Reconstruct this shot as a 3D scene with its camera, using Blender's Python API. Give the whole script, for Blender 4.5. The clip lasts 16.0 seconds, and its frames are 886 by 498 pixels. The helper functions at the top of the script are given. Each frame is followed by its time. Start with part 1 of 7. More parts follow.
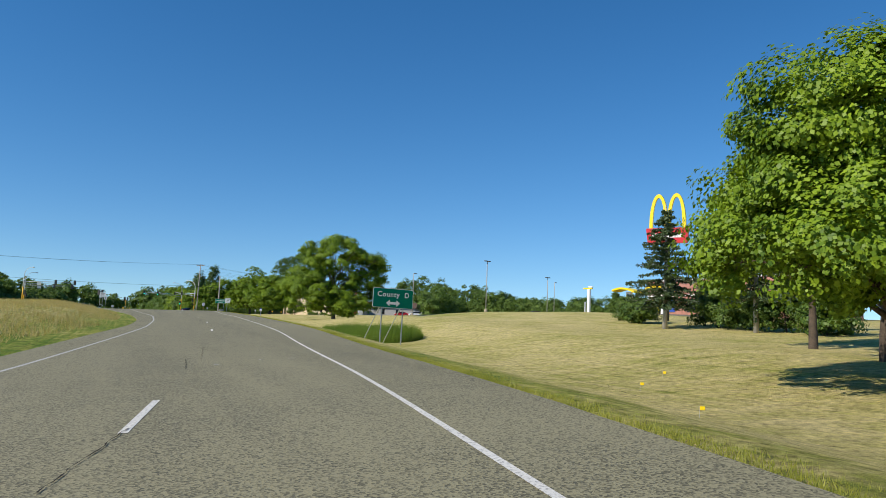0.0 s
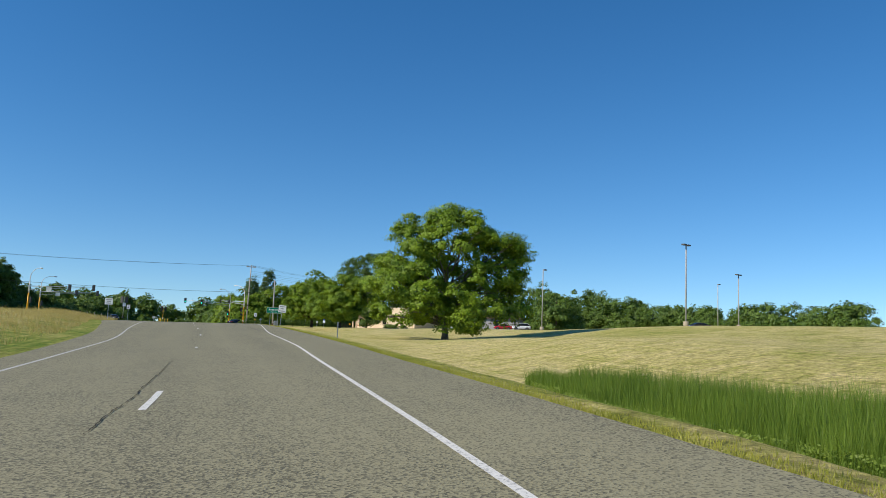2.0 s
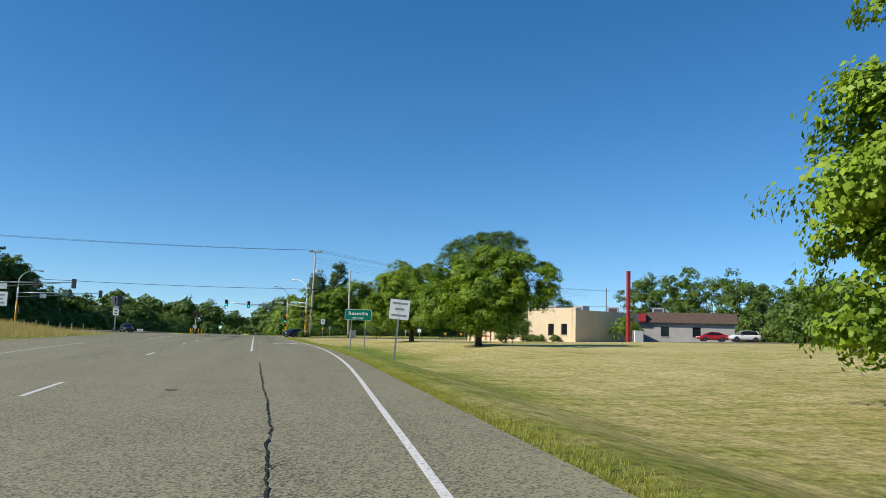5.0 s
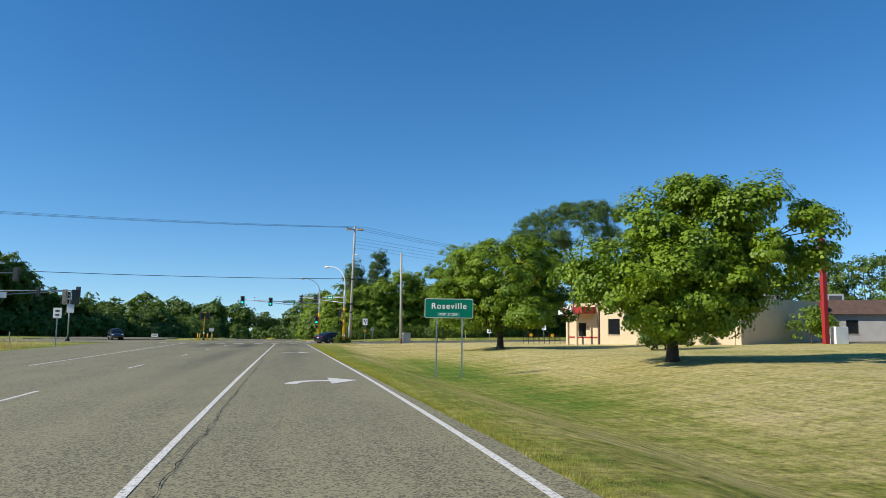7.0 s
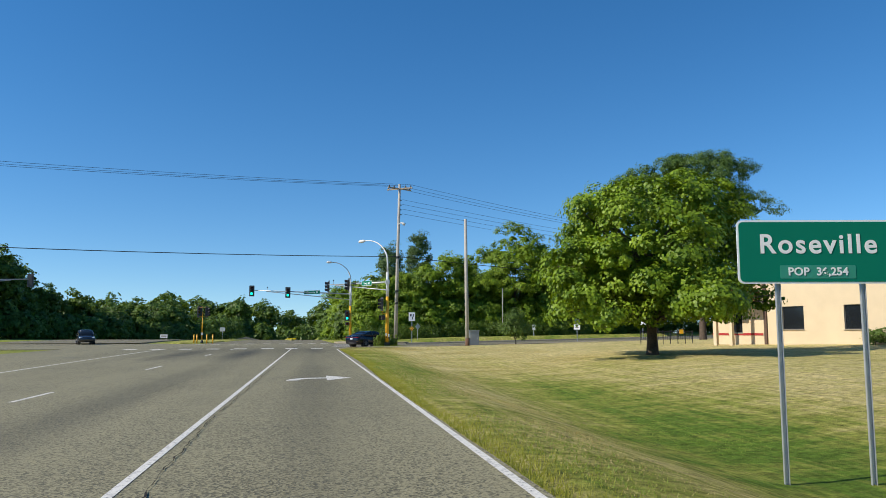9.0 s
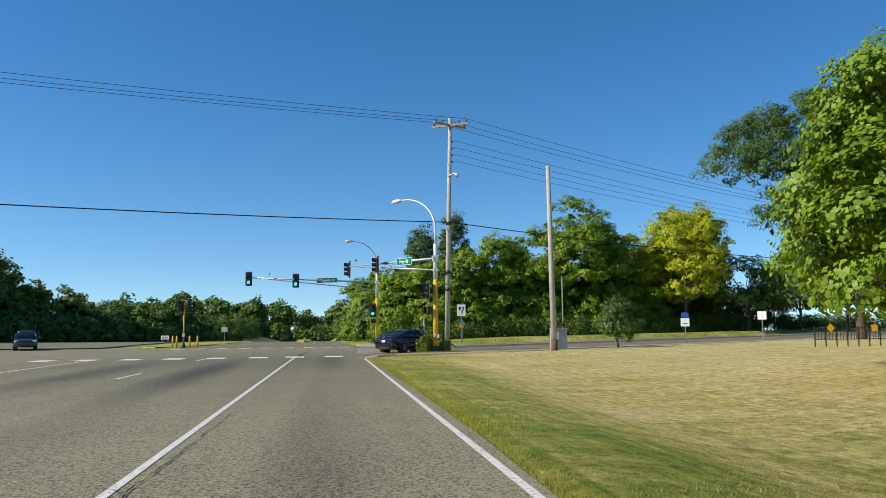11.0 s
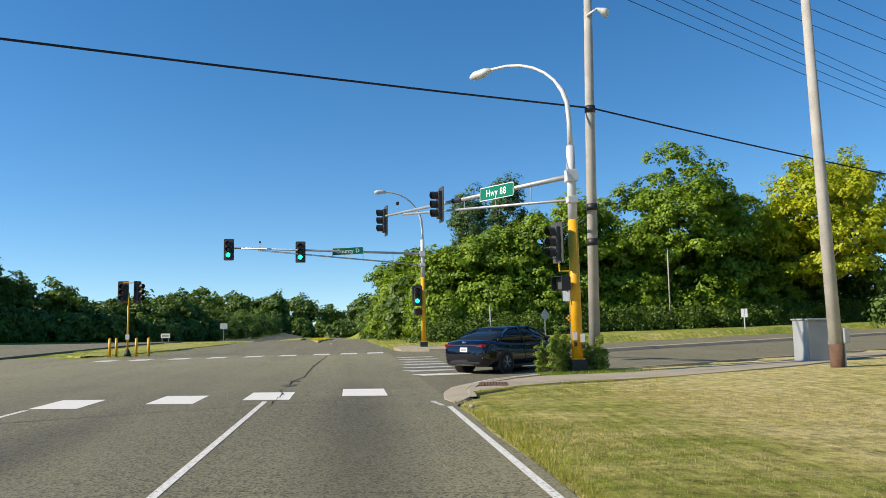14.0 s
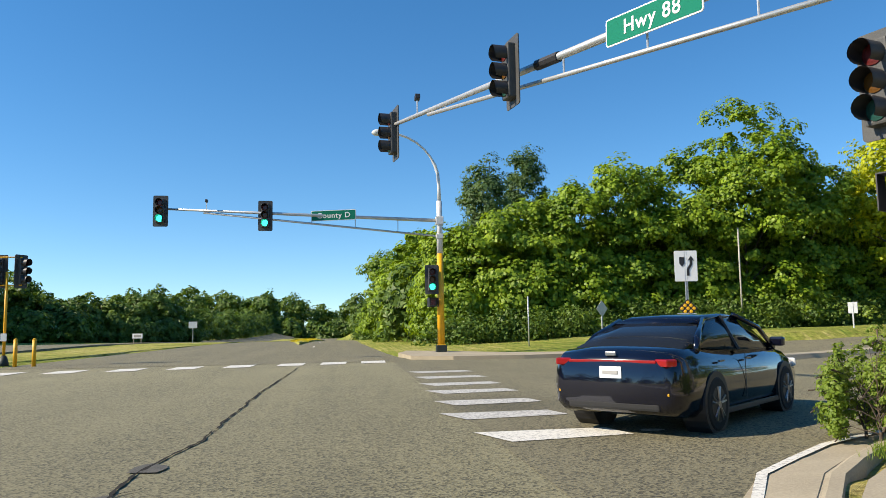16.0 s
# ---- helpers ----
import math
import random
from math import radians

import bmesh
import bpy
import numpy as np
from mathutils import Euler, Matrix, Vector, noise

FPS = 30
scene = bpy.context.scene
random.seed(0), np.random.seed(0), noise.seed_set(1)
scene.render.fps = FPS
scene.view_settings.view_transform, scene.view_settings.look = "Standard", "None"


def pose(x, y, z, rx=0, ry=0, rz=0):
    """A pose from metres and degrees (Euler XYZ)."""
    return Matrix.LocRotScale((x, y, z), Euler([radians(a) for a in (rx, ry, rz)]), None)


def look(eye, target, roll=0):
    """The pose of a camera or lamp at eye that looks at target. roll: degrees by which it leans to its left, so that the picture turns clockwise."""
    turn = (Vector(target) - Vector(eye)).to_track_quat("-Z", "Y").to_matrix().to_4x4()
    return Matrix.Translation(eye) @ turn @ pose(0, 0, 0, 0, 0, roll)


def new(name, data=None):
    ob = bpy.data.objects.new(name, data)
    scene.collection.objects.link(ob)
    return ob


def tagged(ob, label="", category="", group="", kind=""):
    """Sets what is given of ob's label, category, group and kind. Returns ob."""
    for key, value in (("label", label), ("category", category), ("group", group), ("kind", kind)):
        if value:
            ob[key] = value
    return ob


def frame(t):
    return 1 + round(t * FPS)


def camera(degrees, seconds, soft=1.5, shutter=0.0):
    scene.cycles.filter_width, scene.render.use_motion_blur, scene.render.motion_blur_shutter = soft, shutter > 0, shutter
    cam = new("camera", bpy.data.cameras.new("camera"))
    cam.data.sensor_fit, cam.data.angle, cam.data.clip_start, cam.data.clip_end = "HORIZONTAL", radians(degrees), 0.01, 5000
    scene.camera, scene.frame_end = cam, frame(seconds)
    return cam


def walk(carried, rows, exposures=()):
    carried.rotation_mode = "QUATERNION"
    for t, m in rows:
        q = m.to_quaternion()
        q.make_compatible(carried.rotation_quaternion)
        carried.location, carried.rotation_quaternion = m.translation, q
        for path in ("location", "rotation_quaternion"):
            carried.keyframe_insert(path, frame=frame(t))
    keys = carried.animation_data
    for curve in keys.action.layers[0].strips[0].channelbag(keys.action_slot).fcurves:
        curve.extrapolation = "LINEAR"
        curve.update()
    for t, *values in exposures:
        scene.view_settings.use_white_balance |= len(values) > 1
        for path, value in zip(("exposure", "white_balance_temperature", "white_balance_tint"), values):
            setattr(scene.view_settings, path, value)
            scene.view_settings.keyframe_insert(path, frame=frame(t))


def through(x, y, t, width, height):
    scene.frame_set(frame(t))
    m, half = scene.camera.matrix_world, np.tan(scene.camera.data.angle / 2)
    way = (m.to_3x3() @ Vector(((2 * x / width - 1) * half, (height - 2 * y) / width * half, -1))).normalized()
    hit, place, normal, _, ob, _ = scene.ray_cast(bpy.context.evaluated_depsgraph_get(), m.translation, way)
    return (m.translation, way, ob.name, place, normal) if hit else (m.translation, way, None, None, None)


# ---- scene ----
cam = camera(61.0, 16.0, soft=0.7)
PATH = [
    (0, (-13.461, -240.832, -1.599), (-12.691, -238.998, -1.39), 2.3),
    (0.5, (-11.488, -228.156, -1.462), (-10.754, -226.309, -1.245), 2.2),
    (0.9, (-9.977, -217.813, -1.276), (-9.271, -215.955, -1.054), 2.3),
    (1.4, (-8.363, -205.507, -0.976), (-7.693, -203.636, -0.75), 2.4),
    (2.1, (-6.568, -188.616, -0.652), (-5.943, -186.731, -0.421), 2.3),
    (3, (-4.741, -167.821, -0.133), (-4.17, -165.918, 0.101), 2.4),
    (3.5, (-3.873, -156.955, 0.121), (-3.327, -155.046, 0.357), 2.3),
    (4.3, (-2.549, -140.242, 0.473), (-2.044, -138.321, 0.71), 2.0),
    (5, (-1.7, -126.632, 0.738), (-1.227, -124.702, 0.972), 1.7),
    (7.5, (-0.338, -86.081, 1.354), (0.043, -84.13, 1.58), 0.5),
    (8.2, (-0.217, -76.237, 1.403), (0.141, -74.282, 1.627), 0.3),
    (9, (-0.077, -65.506, 1.406), (0.259, -63.547, 1.624), -0.0),
    (10.1, (0.027, -52.553, 1.352), (0.338, -50.59, 1.569), -0.2),
    (12.5, (0.198, -30.617, 1.506), (0.461, -28.645, 1.716), -0.7),
    (13.5, (0.127, -22.627, 1.545), (0.372, -20.652, 1.747), -0.9),
    (14.8, (-0.049, -12.899, 1.514), (0.179, -10.922, 1.711), -1.1),
    (15.5, (0.02, -7.941, 1.46), (0.252, -5.964, 1.657), -0.9),
    (16, (0.24, -4.59, 1.34), (0.495, -2.617, 1.541), -0.9),
]
walk(cam, [(t, look(e, g, r)) for t, e, g, r in PATH], [(0, 0.02, 6500, 10), (5, 0.12, 6500, 10), (9, 0.14, 6550, 10), (12.5, 0.27, 6850, 10), (14.5, 0.35, 7000, 10), (15.5, 0.42, 7150, 10), (16, 0.58, 7200, 10)])

# ---------------------------------------------------------------- light
SUN_EL, SUN_AZ = radians(36), radians(188)   # height, and the heading from which the light comes (0 = +x)
world = bpy.data.worlds.new("sky")
scene.world = world
world.use_nodes = True
nt = world.node_tree
sky = nt.nodes.new("ShaderNodeTexSky")
sky.sky_type = "NISHITA"
sky.sun_disc = False
sky.sun_elevation = SUN_EL
sky.sun_rotation = radians(90) - SUN_AZ
sky.altitude = 300
sky.air_density = 1.0
sky.dust_density = 0.0
sky.ozone_density = 3.6
clear = nt.nodes.new("ShaderNodeHueSaturation")
clear.inputs["Saturation"].default_value = 1.28
way, tilt = nt.nodes.new("ShaderNodeTexCoord"), nt.nodes.new("ShaderNodeMapping")   # sky lookup raised and stretched to fit its gradient to the camera's view
tilt.inputs["Location"].default_value = (0, 0, 0.055)
tilt.inputs["Scale"].default_value = (1, 1, 1.06)
nt.links.new(way.outputs["Generated"], tilt.inputs["Vector"])
nt.links.new(tilt.outputs[0], sky.inputs["Vector"])
nt.links.new(sky.outputs[0], clear.inputs["Color"])
nt.links.new(clear.outputs[0], nt.nodes["Background"].inputs[0])
nt.nodes["Background"].inputs[1].default_value = 0.135

sun = new("sun", bpy.data.lights.new("sun", "SUN"))
sun.data.energy = 4.9
sun.data.angle = radians(0.6)
sun.data.color = (1.0, 0.93, 0.82)
sun.matrix_world = look((0, 0, 50), (-math.cos(SUN_AZ) * math.cos(SUN_EL), -math.sin(SUN_AZ) * math.cos(SUN_EL), 50 - math.sin(SUN_EL)))

# ---------------------------------------------------------------- materials


def mat(name, col, rough=0.6, metal=0.0, var=0.12, scale=3.0, fine=60.0, bump=0.1, coat=0.0, emit=None, power=0.0):
    """A plain surface with stains at a large scale, grain at a small one and a fine relief."""
    m = bpy.data.materials.new(name)
    m.use_nodes = True
    n, l = m.node_tree.nodes, m.node_tree.links
    p = n["Principled BSDF"]
    p.inputs["Roughness"].default_value = rough
    p.inputs["Metallic"].default_value = metal
    p.inputs["Coat Weight"].default_value = coat
    tc = n.new("ShaderNodeTexCoord")
    big, small = n.new("ShaderNodeTexNoise"), n.new("ShaderNodeTexNoise")
    big.inputs["Scale"].default_value, big.inputs["Detail"].default_value = scale, 5
    small.inputs["Scale"].default_value, small.inputs["Detail"].default_value = fine, 3
    l.new(tc.outputs["Object"], big.inputs["Vector"])
    l.new(tc.outputs["Object"], small.inputs["Vector"])
    add = n.new("ShaderNodeMath")
    add.operation = "ADD"
    l.new(big.outputs[0], add.inputs[0])
    l.new(small.outputs[0], add.inputs[1])
    r = n.new("ShaderNodeMapRange")
    r.inputs[1].default_value, r.inputs[2].default_value = 0.7, 1.3
    r.inputs[3].default_value, r.inputs[4].default_value = 1 - var, 1 + var
    l.new(add.outputs[0], r.inputs[0])
    mul = n.new("ShaderNodeVectorMath")
    mul.operation = "SCALE"
    mul.inputs[0].default_value = col[:3]
    l.new(r.outputs[0], mul.inputs["Scale"])
    l.new(mul.outputs[0], p.inputs["Base Color"])
    if bump:
        b = n.new("ShaderNodeBump")
        b.inputs["Strength"].default_value = bump
        b.inputs["Distance"].default_value = 0.01
        l.new(small.outputs[0], b.inputs["Height"])
        l.new(b.outputs[0], p.inputs["Normal"])
    if emit:
        p.inputs["Emission Color"].default_value = (*emit, 1)
        p.inputs["Emission Strength"].default_value = power
    return m


def ramp(n, stops):
    r = n.new("ShaderNodeValToRGB")
    e = r.color_ramp.elements
    while len(e) < len(stops):
        e.new(0.5)
    for k, (pos, c) in enumerate(stops):
        e[k].position, e[k].color = pos, (*c, 1)
    return r


def leaf_mat(name, dark, light, through=0.35, rough=0.5):
    """Leaves: each with its own shade, and some light coming through."""
    m = bpy.data.materials.new(name)
    m.use_nodes = True
    n, l = m.node_tree.nodes, m.node_tree.links
    p = n["Principled BSDF"]
    p.inputs["Roughness"].default_value = rough
    p.inputs["Specular IOR Level"].default_value = 0.3
    g = n.new("ShaderNodeNewGeometry")
    tc = n.new("ShaderNodeTexCoord")
    big = n.new("ShaderNodeTexNoise")
    big.inputs["Scale"].default_value = 0.5
    l.new(tc.outputs["Object"], big.inputs["Vector"])
    mx = n.new("ShaderNodeMath")
    mx.operation = "MULTIPLY_ADD"
    mx.inputs[1].default_value = 0.42
    l.new(g.outputs["Random Per Island"], mx.inputs[0])
    sub = n.new("ShaderNodeMath")
    sub.operation = "MULTIPLY_ADD"
    sub.inputs[1].default_value, sub.inputs[2].default_value = 1.3, -0.36
    l.new(big.outputs[0], sub.inputs[0])
    l.new(sub.outputs[0], mx.inputs[2])
    r = ramp(n, [(0.05, dark), (0.95, light)])
    l.new(mx.outputs[0], r.inputs[0])
    l.new(r.outputs[0], p.inputs["Base Color"])
    t = n.new("ShaderNodeBsdfTranslucent")
    mixc = n.new("ShaderNodeVectorMath")
    mixc.operation = "MULTIPLY"
    mixc.inputs[1].default_value = (1.15, 1.1, 0.4)
    l.new(r.outputs[0], mixc.inputs[0])
    l.new(mixc.outputs[0], t.inputs[0])
    ms = n.new("ShaderNodeMixShader")
    ms.inputs[0].default_value = through
    l.new(p.outputs[0], ms.inputs[1])
    l.new(t.outputs[0], ms.inputs[2])
    l.new(ms.outputs[0], n["Material Output"].inputs[0])
    return m


# oil and rubber stains: middle, half-widths, depth
STAINS = ((-3.5, -6.0, 13.0, 25.0, 0.32), (0.1, -7.5, 1.0, 12.0, 0.45), (-4.4, -16.0, 1.2, 15.0, 0.65), (-8.1, -15.0, 1.3, 15.0, 0.5), (0.0, -44.0, 0.9, 28.0, 0.3), (-4.2, -50.0, 1.1, 36.0, 0.3), (2.8, 8.0, 1.8, 2.2, 0.35))


def asphalt_mat(name, base, wear=0.25):
    """Old road surface: pale stone chips, patches, and darker bands along the way it is driven."""
    m = bpy.data.materials.new(name)
    m.use_nodes = True
    n, l = m.node_tree.nodes, m.node_tree.links
    p = n["Principled BSDF"]
    p.inputs["Roughness"].default_value = 0.85
    tc = n.new("ShaderNodeTexCoord")
    chips = n.new("ShaderNodeTexVoronoi")
    chips.inputs["Scale"].default_value = 42
    l.new(tc.outputs["Object"], chips.inputs["Vector"])
    grain = n.new("ShaderNodeTexNoise")
    grain.inputs["Scale"].default_value, grain.inputs["Detail"].default_value = 14, 8
    grain.inputs["Roughness"].default_value = 0.75
    l.new(tc.outputs["Object"], grain.inputs["Vector"])
    stretch = n.new("ShaderNodeMapping")
    stretch.inputs["Scale"].default_value = (0.75, 0.035, 1)
    l.new(tc.outputs["Object"], stretch.inputs["Vector"])
    bands = n.new("ShaderNodeTexNoise")
    bands.inputs["Scale"].default_value, bands.inputs["Detail"].default_value = 1.0, 4
    l.new(stretch.outputs[0], bands.inputs["Vector"])
    patch = n.new("ShaderNodeTexNoise")
    patch.inputs["Scale"].default_value, patch.inputs["Detail"].default_value = 0.35, 6
    l.new(tc.outputs["Object"], patch.inputs["Vector"])
    s = None
    for src, k in ((chips.outputs["Color"], 1.2), (grain.outputs[0], 0.55), (bands.outputs[0], 0.5), (patch.outputs[0], 0.33)):
        a = n.new("ShaderNodeMath")
        a.operation = "MULTIPLY_ADD"
        a.inputs[1].default_value = k
        l.new(src, a.inputs[0])
        if s:
            l.new(s, a.inputs[2])
        else:
            a.inputs[2].default_value = -0.39
        s = a.outputs[0]
    r = ramp(n, [(0.50, tuple(c * (1 - 2.3 * wear) for c in base)), (0.86, base), (1.0, tuple(min(1, c * (1 + 1.3 * wear)) for c in base))])
    l.new(s, r.inputs[0])
    last = r.outputs[0]
    for sx, sy, rx, ry, deep in STAINS:
        q = n.new("ShaderNodeMapping")
        q.inputs["Location"].default_value = (-sx / rx, -sy / ry, 0)
        q.inputs["Scale"].default_value = (1 / rx, 1 / ry, 0)
        l.new(tc.outputs["Object"], q.inputs["Vector"])
        gr = n.new("ShaderNodeTexGradient")
        gr.gradient_type = "SPHERICAL"
        l.new(q.outputs[0], gr.inputs[0])
        k = n.new("ShaderNodeMath")
        k.operation = "MULTIPLY"
        l.new(gr.outputs["Fac"], k.inputs[0])
        l.new(grain.outputs[0], k.inputs[1])
        kk = n.new("ShaderNodeMapRange")
        kk.inputs[1].default_value, kk.inputs[2].default_value, kk.inputs[3].default_value, kk.inputs[4].default_value = 0.02, 0.4, 1.0, 1.0 - deep
        l.new(k.outputs[0], kk.inputs[0])
        sc = n.new("ShaderNodeVectorMath")
        sc.operation = "SCALE"
        l.new(last, sc.inputs[0])
        l.new(kk.outputs[0], sc.inputs["Scale"])
        last = sc.outputs[0]
    l.new(last, p.inputs["Base Color"])
    b = n.new("ShaderNodeBump")
    b.inputs["Strength"].default_value, b.inputs["Distance"].default_value = 0.5, 0.006
    l.new(chips.outputs["Distance"], b.inputs["Height"])
    l.new(b.outputs[0], p.inputs["Normal"])
    return m


def lawn_mat():
    """Mown lawn: straw and green by a growth value stored on the ground, streaked by the mower."""
    m = bpy.data.materials.new("lawn")
    m.use_nodes = True
    n, l = m.node_tree.nodes, m.node_tree.links
    p = n["Principled BSDF"]
    p.inputs["Roughness"].default_value = 0.95
    p.inputs["Specular IOR Level"].default_value = 0.1
    tc = n.new("ShaderNodeTexCoord")
    at = n.new("ShaderNodeAttribute")
    at.attribute_name = "growth"
    mp = n.new("ShaderNodeMapping")
    mp.inputs["Rotation"].default_value = (0, 0, radians(12))
    mp.inputs["Scale"].default_value = (0.55, 1.5, 1)
    l.new(tc.outputs["Object"], mp.inputs["Vector"])
    streak = n.new("ShaderNodeTexNoise")
    streak.inputs["Scale"].default_value, streak.inputs["Detail"].default_value = 0.8, 9
    streak.inputs["Roughness"].default_value = 0.65
    l.new(mp.outputs[0], streak.inputs["Vector"])
    tuft = n.new("ShaderNodeTexNoise")
    tuft.inputs["Scale"].default_value, tuft.inputs["Detail"].default_value = 4.0, 9
    tuft.inputs["Roughness"].default_value = 0.84
    l.new(tc.outputs["Object"], tuft.inputs["Vector"])
    blot = n.new("ShaderNodeTexNoise")
    blot.inputs["Scale"].default_value, blot.inputs["Detail"].default_value = 0.11, 4
    l.new(tc.outputs["Object"], blot.inputs["Vector"])
    a = n.new("ShaderNodeMath")
    a.operation = "MULTIPLY_ADD"
    a.inputs[1].default_value = 1.45
    l.new(streak.outputs[0], a.inputs[0])
    mp2 = n.new("ShaderNodeMapping")
    mp2.inputs["Rotation"].default_value = (0, 0, radians(4))
    mp2.inputs["Scale"].default_value = (4.5, 0.09, 1)
    l.new(tc.outputs["Object"], mp2.inputs["Vector"])
    track = n.new("ShaderNodeTexNoise")
    track.inputs["Scale"].default_value, track.inputs["Detail"].default_value = 1.0, 7
    track.inputs["Roughness"].default_value = 0.7
    l.new(mp2.outputs[0], track.inputs["Vector"])
    t2 = n.new("ShaderNodeMath")
    t2.operation = "MULTIPLY_ADD"
    t2.inputs[1].default_value = 1.35
    l.new(track.outputs[0], t2.inputs[0])
    b2 = n.new("ShaderNodeMath")
    b2.operation = "MULTIPLY_ADD"
    b2.inputs[1].default_value, b2.inputs[2].default_value = 0.6, -1.615
    l.new(blot.outputs[0], b2.inputs[0])
    l.new(b2.outputs[0], t2.inputs[2])
    l.new(t2.outputs[0], a.inputs[2])
    g = n.new("ShaderNodeMath")
    l.new(a.outputs[0], g.inputs[0])
    l.new(at.outputs["Fac"], g.inputs[1])
    r = ramp(n, [(0.0, (0.62, 0.515, 0.23)), (0.30, (0.50, 0.43, 0.15)), (0.60, (0.31, 0.315, 0.065)), (1.0, (0.125, 0.205, 0.025))])
    l.new(g.outputs[0], r.inputs[0])
    k = n.new("ShaderNodeMapRange")
    k.inputs[1].default_value, k.inputs[2].default_value, k.inputs[3].default_value, k.inputs[4].default_value = 0.32, 0.68, 0.2, 1.62
    l.new(tuft.outputs[0], k.inputs[0])
    v = n.new("ShaderNodeVectorMath")
    v.operation = "SCALE"
    l.new(r.outputs[0], v.inputs[0])
    l.new(k.outputs[0], v.inputs["Scale"])
    l.new(v.outputs[0], p.inputs["Base Color"])
    bp = n.new("ShaderNodeBump")
    bp.inputs["Strength"].default_value, bp.inputs["Distance"].default_value = 1.0, 0.09
    l.new(tuft.outputs[0], bp.inputs["Height"])
    l.new(bp.outputs[0], p.inputs["Normal"])
    return m


def worn_paint(name, col, lost=0.42):
    """Road paint, scuffed through to the stone in places."""
    m = bpy.data.materials.new(name)
    m.use_nodes = True
    n, l = m.node_tree.nodes, m.node_tree.links
    p = n["Principled BSDF"]
    p.inputs["Roughness"].default_value = 0.7
    tc = n.new("ShaderNodeTexCoord")
    a = n.new("ShaderNodeTexNoise")
    a.inputs["Scale"].default_value, a.inputs["Detail"].default_value, a.inputs["Roughness"].default_value = 22, 8, 0.7
    l.new(tc.outputs["Object"], a.inputs["Vector"])
    r = ramp(n, [(lost - 0.08, (0.2, 0.19, 0.175)), (lost + 0.05, tuple(c * 0.85 for c in col)), (0.7, col)])
    l.new(a.outputs[0], r.inputs[0])
    l.new(r.outputs[0], p.inputs["Base Color"])
    return m


M_ASPHALT = asphalt_mat("asphalt", (0.202, 0.182, 0.102), 0.27)
M_ASPHALT2 = asphalt_mat("asphalt_cross", (0.165, 0.146, 0.084), 0.28)
M_PATCH = mat("tar_patch", (0.085, 0.078, 0.062), 0.8, var=0.35, scale=8, fine=60, bump=0.4)
M_TAR = mat("tar", (0.036, 0.034, 0.031), 0.98, var=0.3)
M_TAR.node_tree.nodes["Principled BSDF"].inputs["Specular IOR Level"].default_value = 0.05
M_PAINT = worn_paint("road_paint", (0.76, 0.73, 0.65), 0.43)
M_PAINT_BLOCK = worn_paint("block_paint", (0.76, 0.73, 0.65), 0.33)
M_PAINT_OLD = worn_paint("old_road_paint", (0.62, 0.60, 0.55), 0.47)
M_LAWN = lawn_mat()
M_CONC = mat("concrete", (0.35, 0.295, 0.205), 0.9, var=0.18, scale=1.2, fine=40, bump=0.3)
M_STEEL = mat("galvanised_steel", (0.52, 0.53, 0.53), 0.45, 0.6, var=0.12, scale=4)
M_WHITEPOLE = mat("pale_pole_paint", (0.62, 0.62, 0.60), 0.5, 0.1, var=0.08, scale=2)
M_ORANGE = mat("yellow_pole_paint", (0.80, 0.40, 0.015), 0.45, var=0.14, scale=2.5, fine=30)
M_DARKBASE = mat("dark_cast_iron", (0.025, 0.035, 0.03), 0.6, 0.2, var=0.25)
M_BLACK = mat("black_plastic", (0.022, 0.022, 0.024), 0.5, var=0.2)
M_SIGGREY = mat("weathered_black_housing", (0.06, 0.06, 0.058), 0.6, var=0.25)
M_GREEN = mat("sign_green", (0.0, 0.17, 0.105), 0.75, var=0.05, scale=1.5, bump=0.02)
M_GREEN.node_tree.nodes["Principled BSDF"].inputs["Specular IOR Level"].default_value = 0.15
M_WHITE = mat("sign_white", (0.80, 0.80, 0.78), 0.5, var=0.04, bump=0.02)
M_FADED = mat("faded_sign_print", (0.26, 0.26, 0.25), 0.6, var=0.3, scale=9, bump=0)
M_BLUE = mat("sign_blue", (0.02, 0.07, 0.35), 0.5, var=0.05, bump=0.02)
M_YELLOW = mat("sign_yellow", (0.85, 0.45, 0.01), 0.5, var=0.05, bump=0.02)
M_WOOD = mat("weathered_wood", (0.33, 0.28, 0.22), 0.85, var=0.28, scale=2.0, fine=45, bump=0.4)
M_GREYWOOD = mat("grey_weathered_wood", (0.40, 0.37, 0.32), 0.85, var=0.25, scale=1.5, fine=45, bump=0.4)
M_BARK = mat("bark", (0.085, 0.062, 0.043), 0.95, var=0.45, scale=3, fine=18, bump=0.9)
M_BARKG = mat("grey_bark", (0.17, 0.145, 0.115), 0.95, var=0.4, scale=3, fine=18, bump=0.9)
M_LEAF = leaf_mat("maple_leaf", (0.05, 0.115, 0.008), (0.31, 0.43, 0.026), 0.28)
M_LEAF_DARK = leaf_mat("dark_leaf", (0.04, 0.09, 0.015), (0.18, 0.265, 0.042), 0.28)
# maple leaf colour brightened to stand in for light missing on the belt
M_LEAF_BELT = leaf_mat("brightened_belt_leaf", (0.065, 0.14, 0.013), (0.34, 0.46, 0.035), 0.34)
M_LEAF_LOCUST = leaf_mat("locust_leaf", (0.05, 0.11, 0.025), (0.16, 0.25, 0.06), 0.4)
M_LEAF_YELLOW = leaf_mat("yellow_leaf", (0.24, 0.31, 0.012), (0.60, 0.60, 0.03), 0.35)
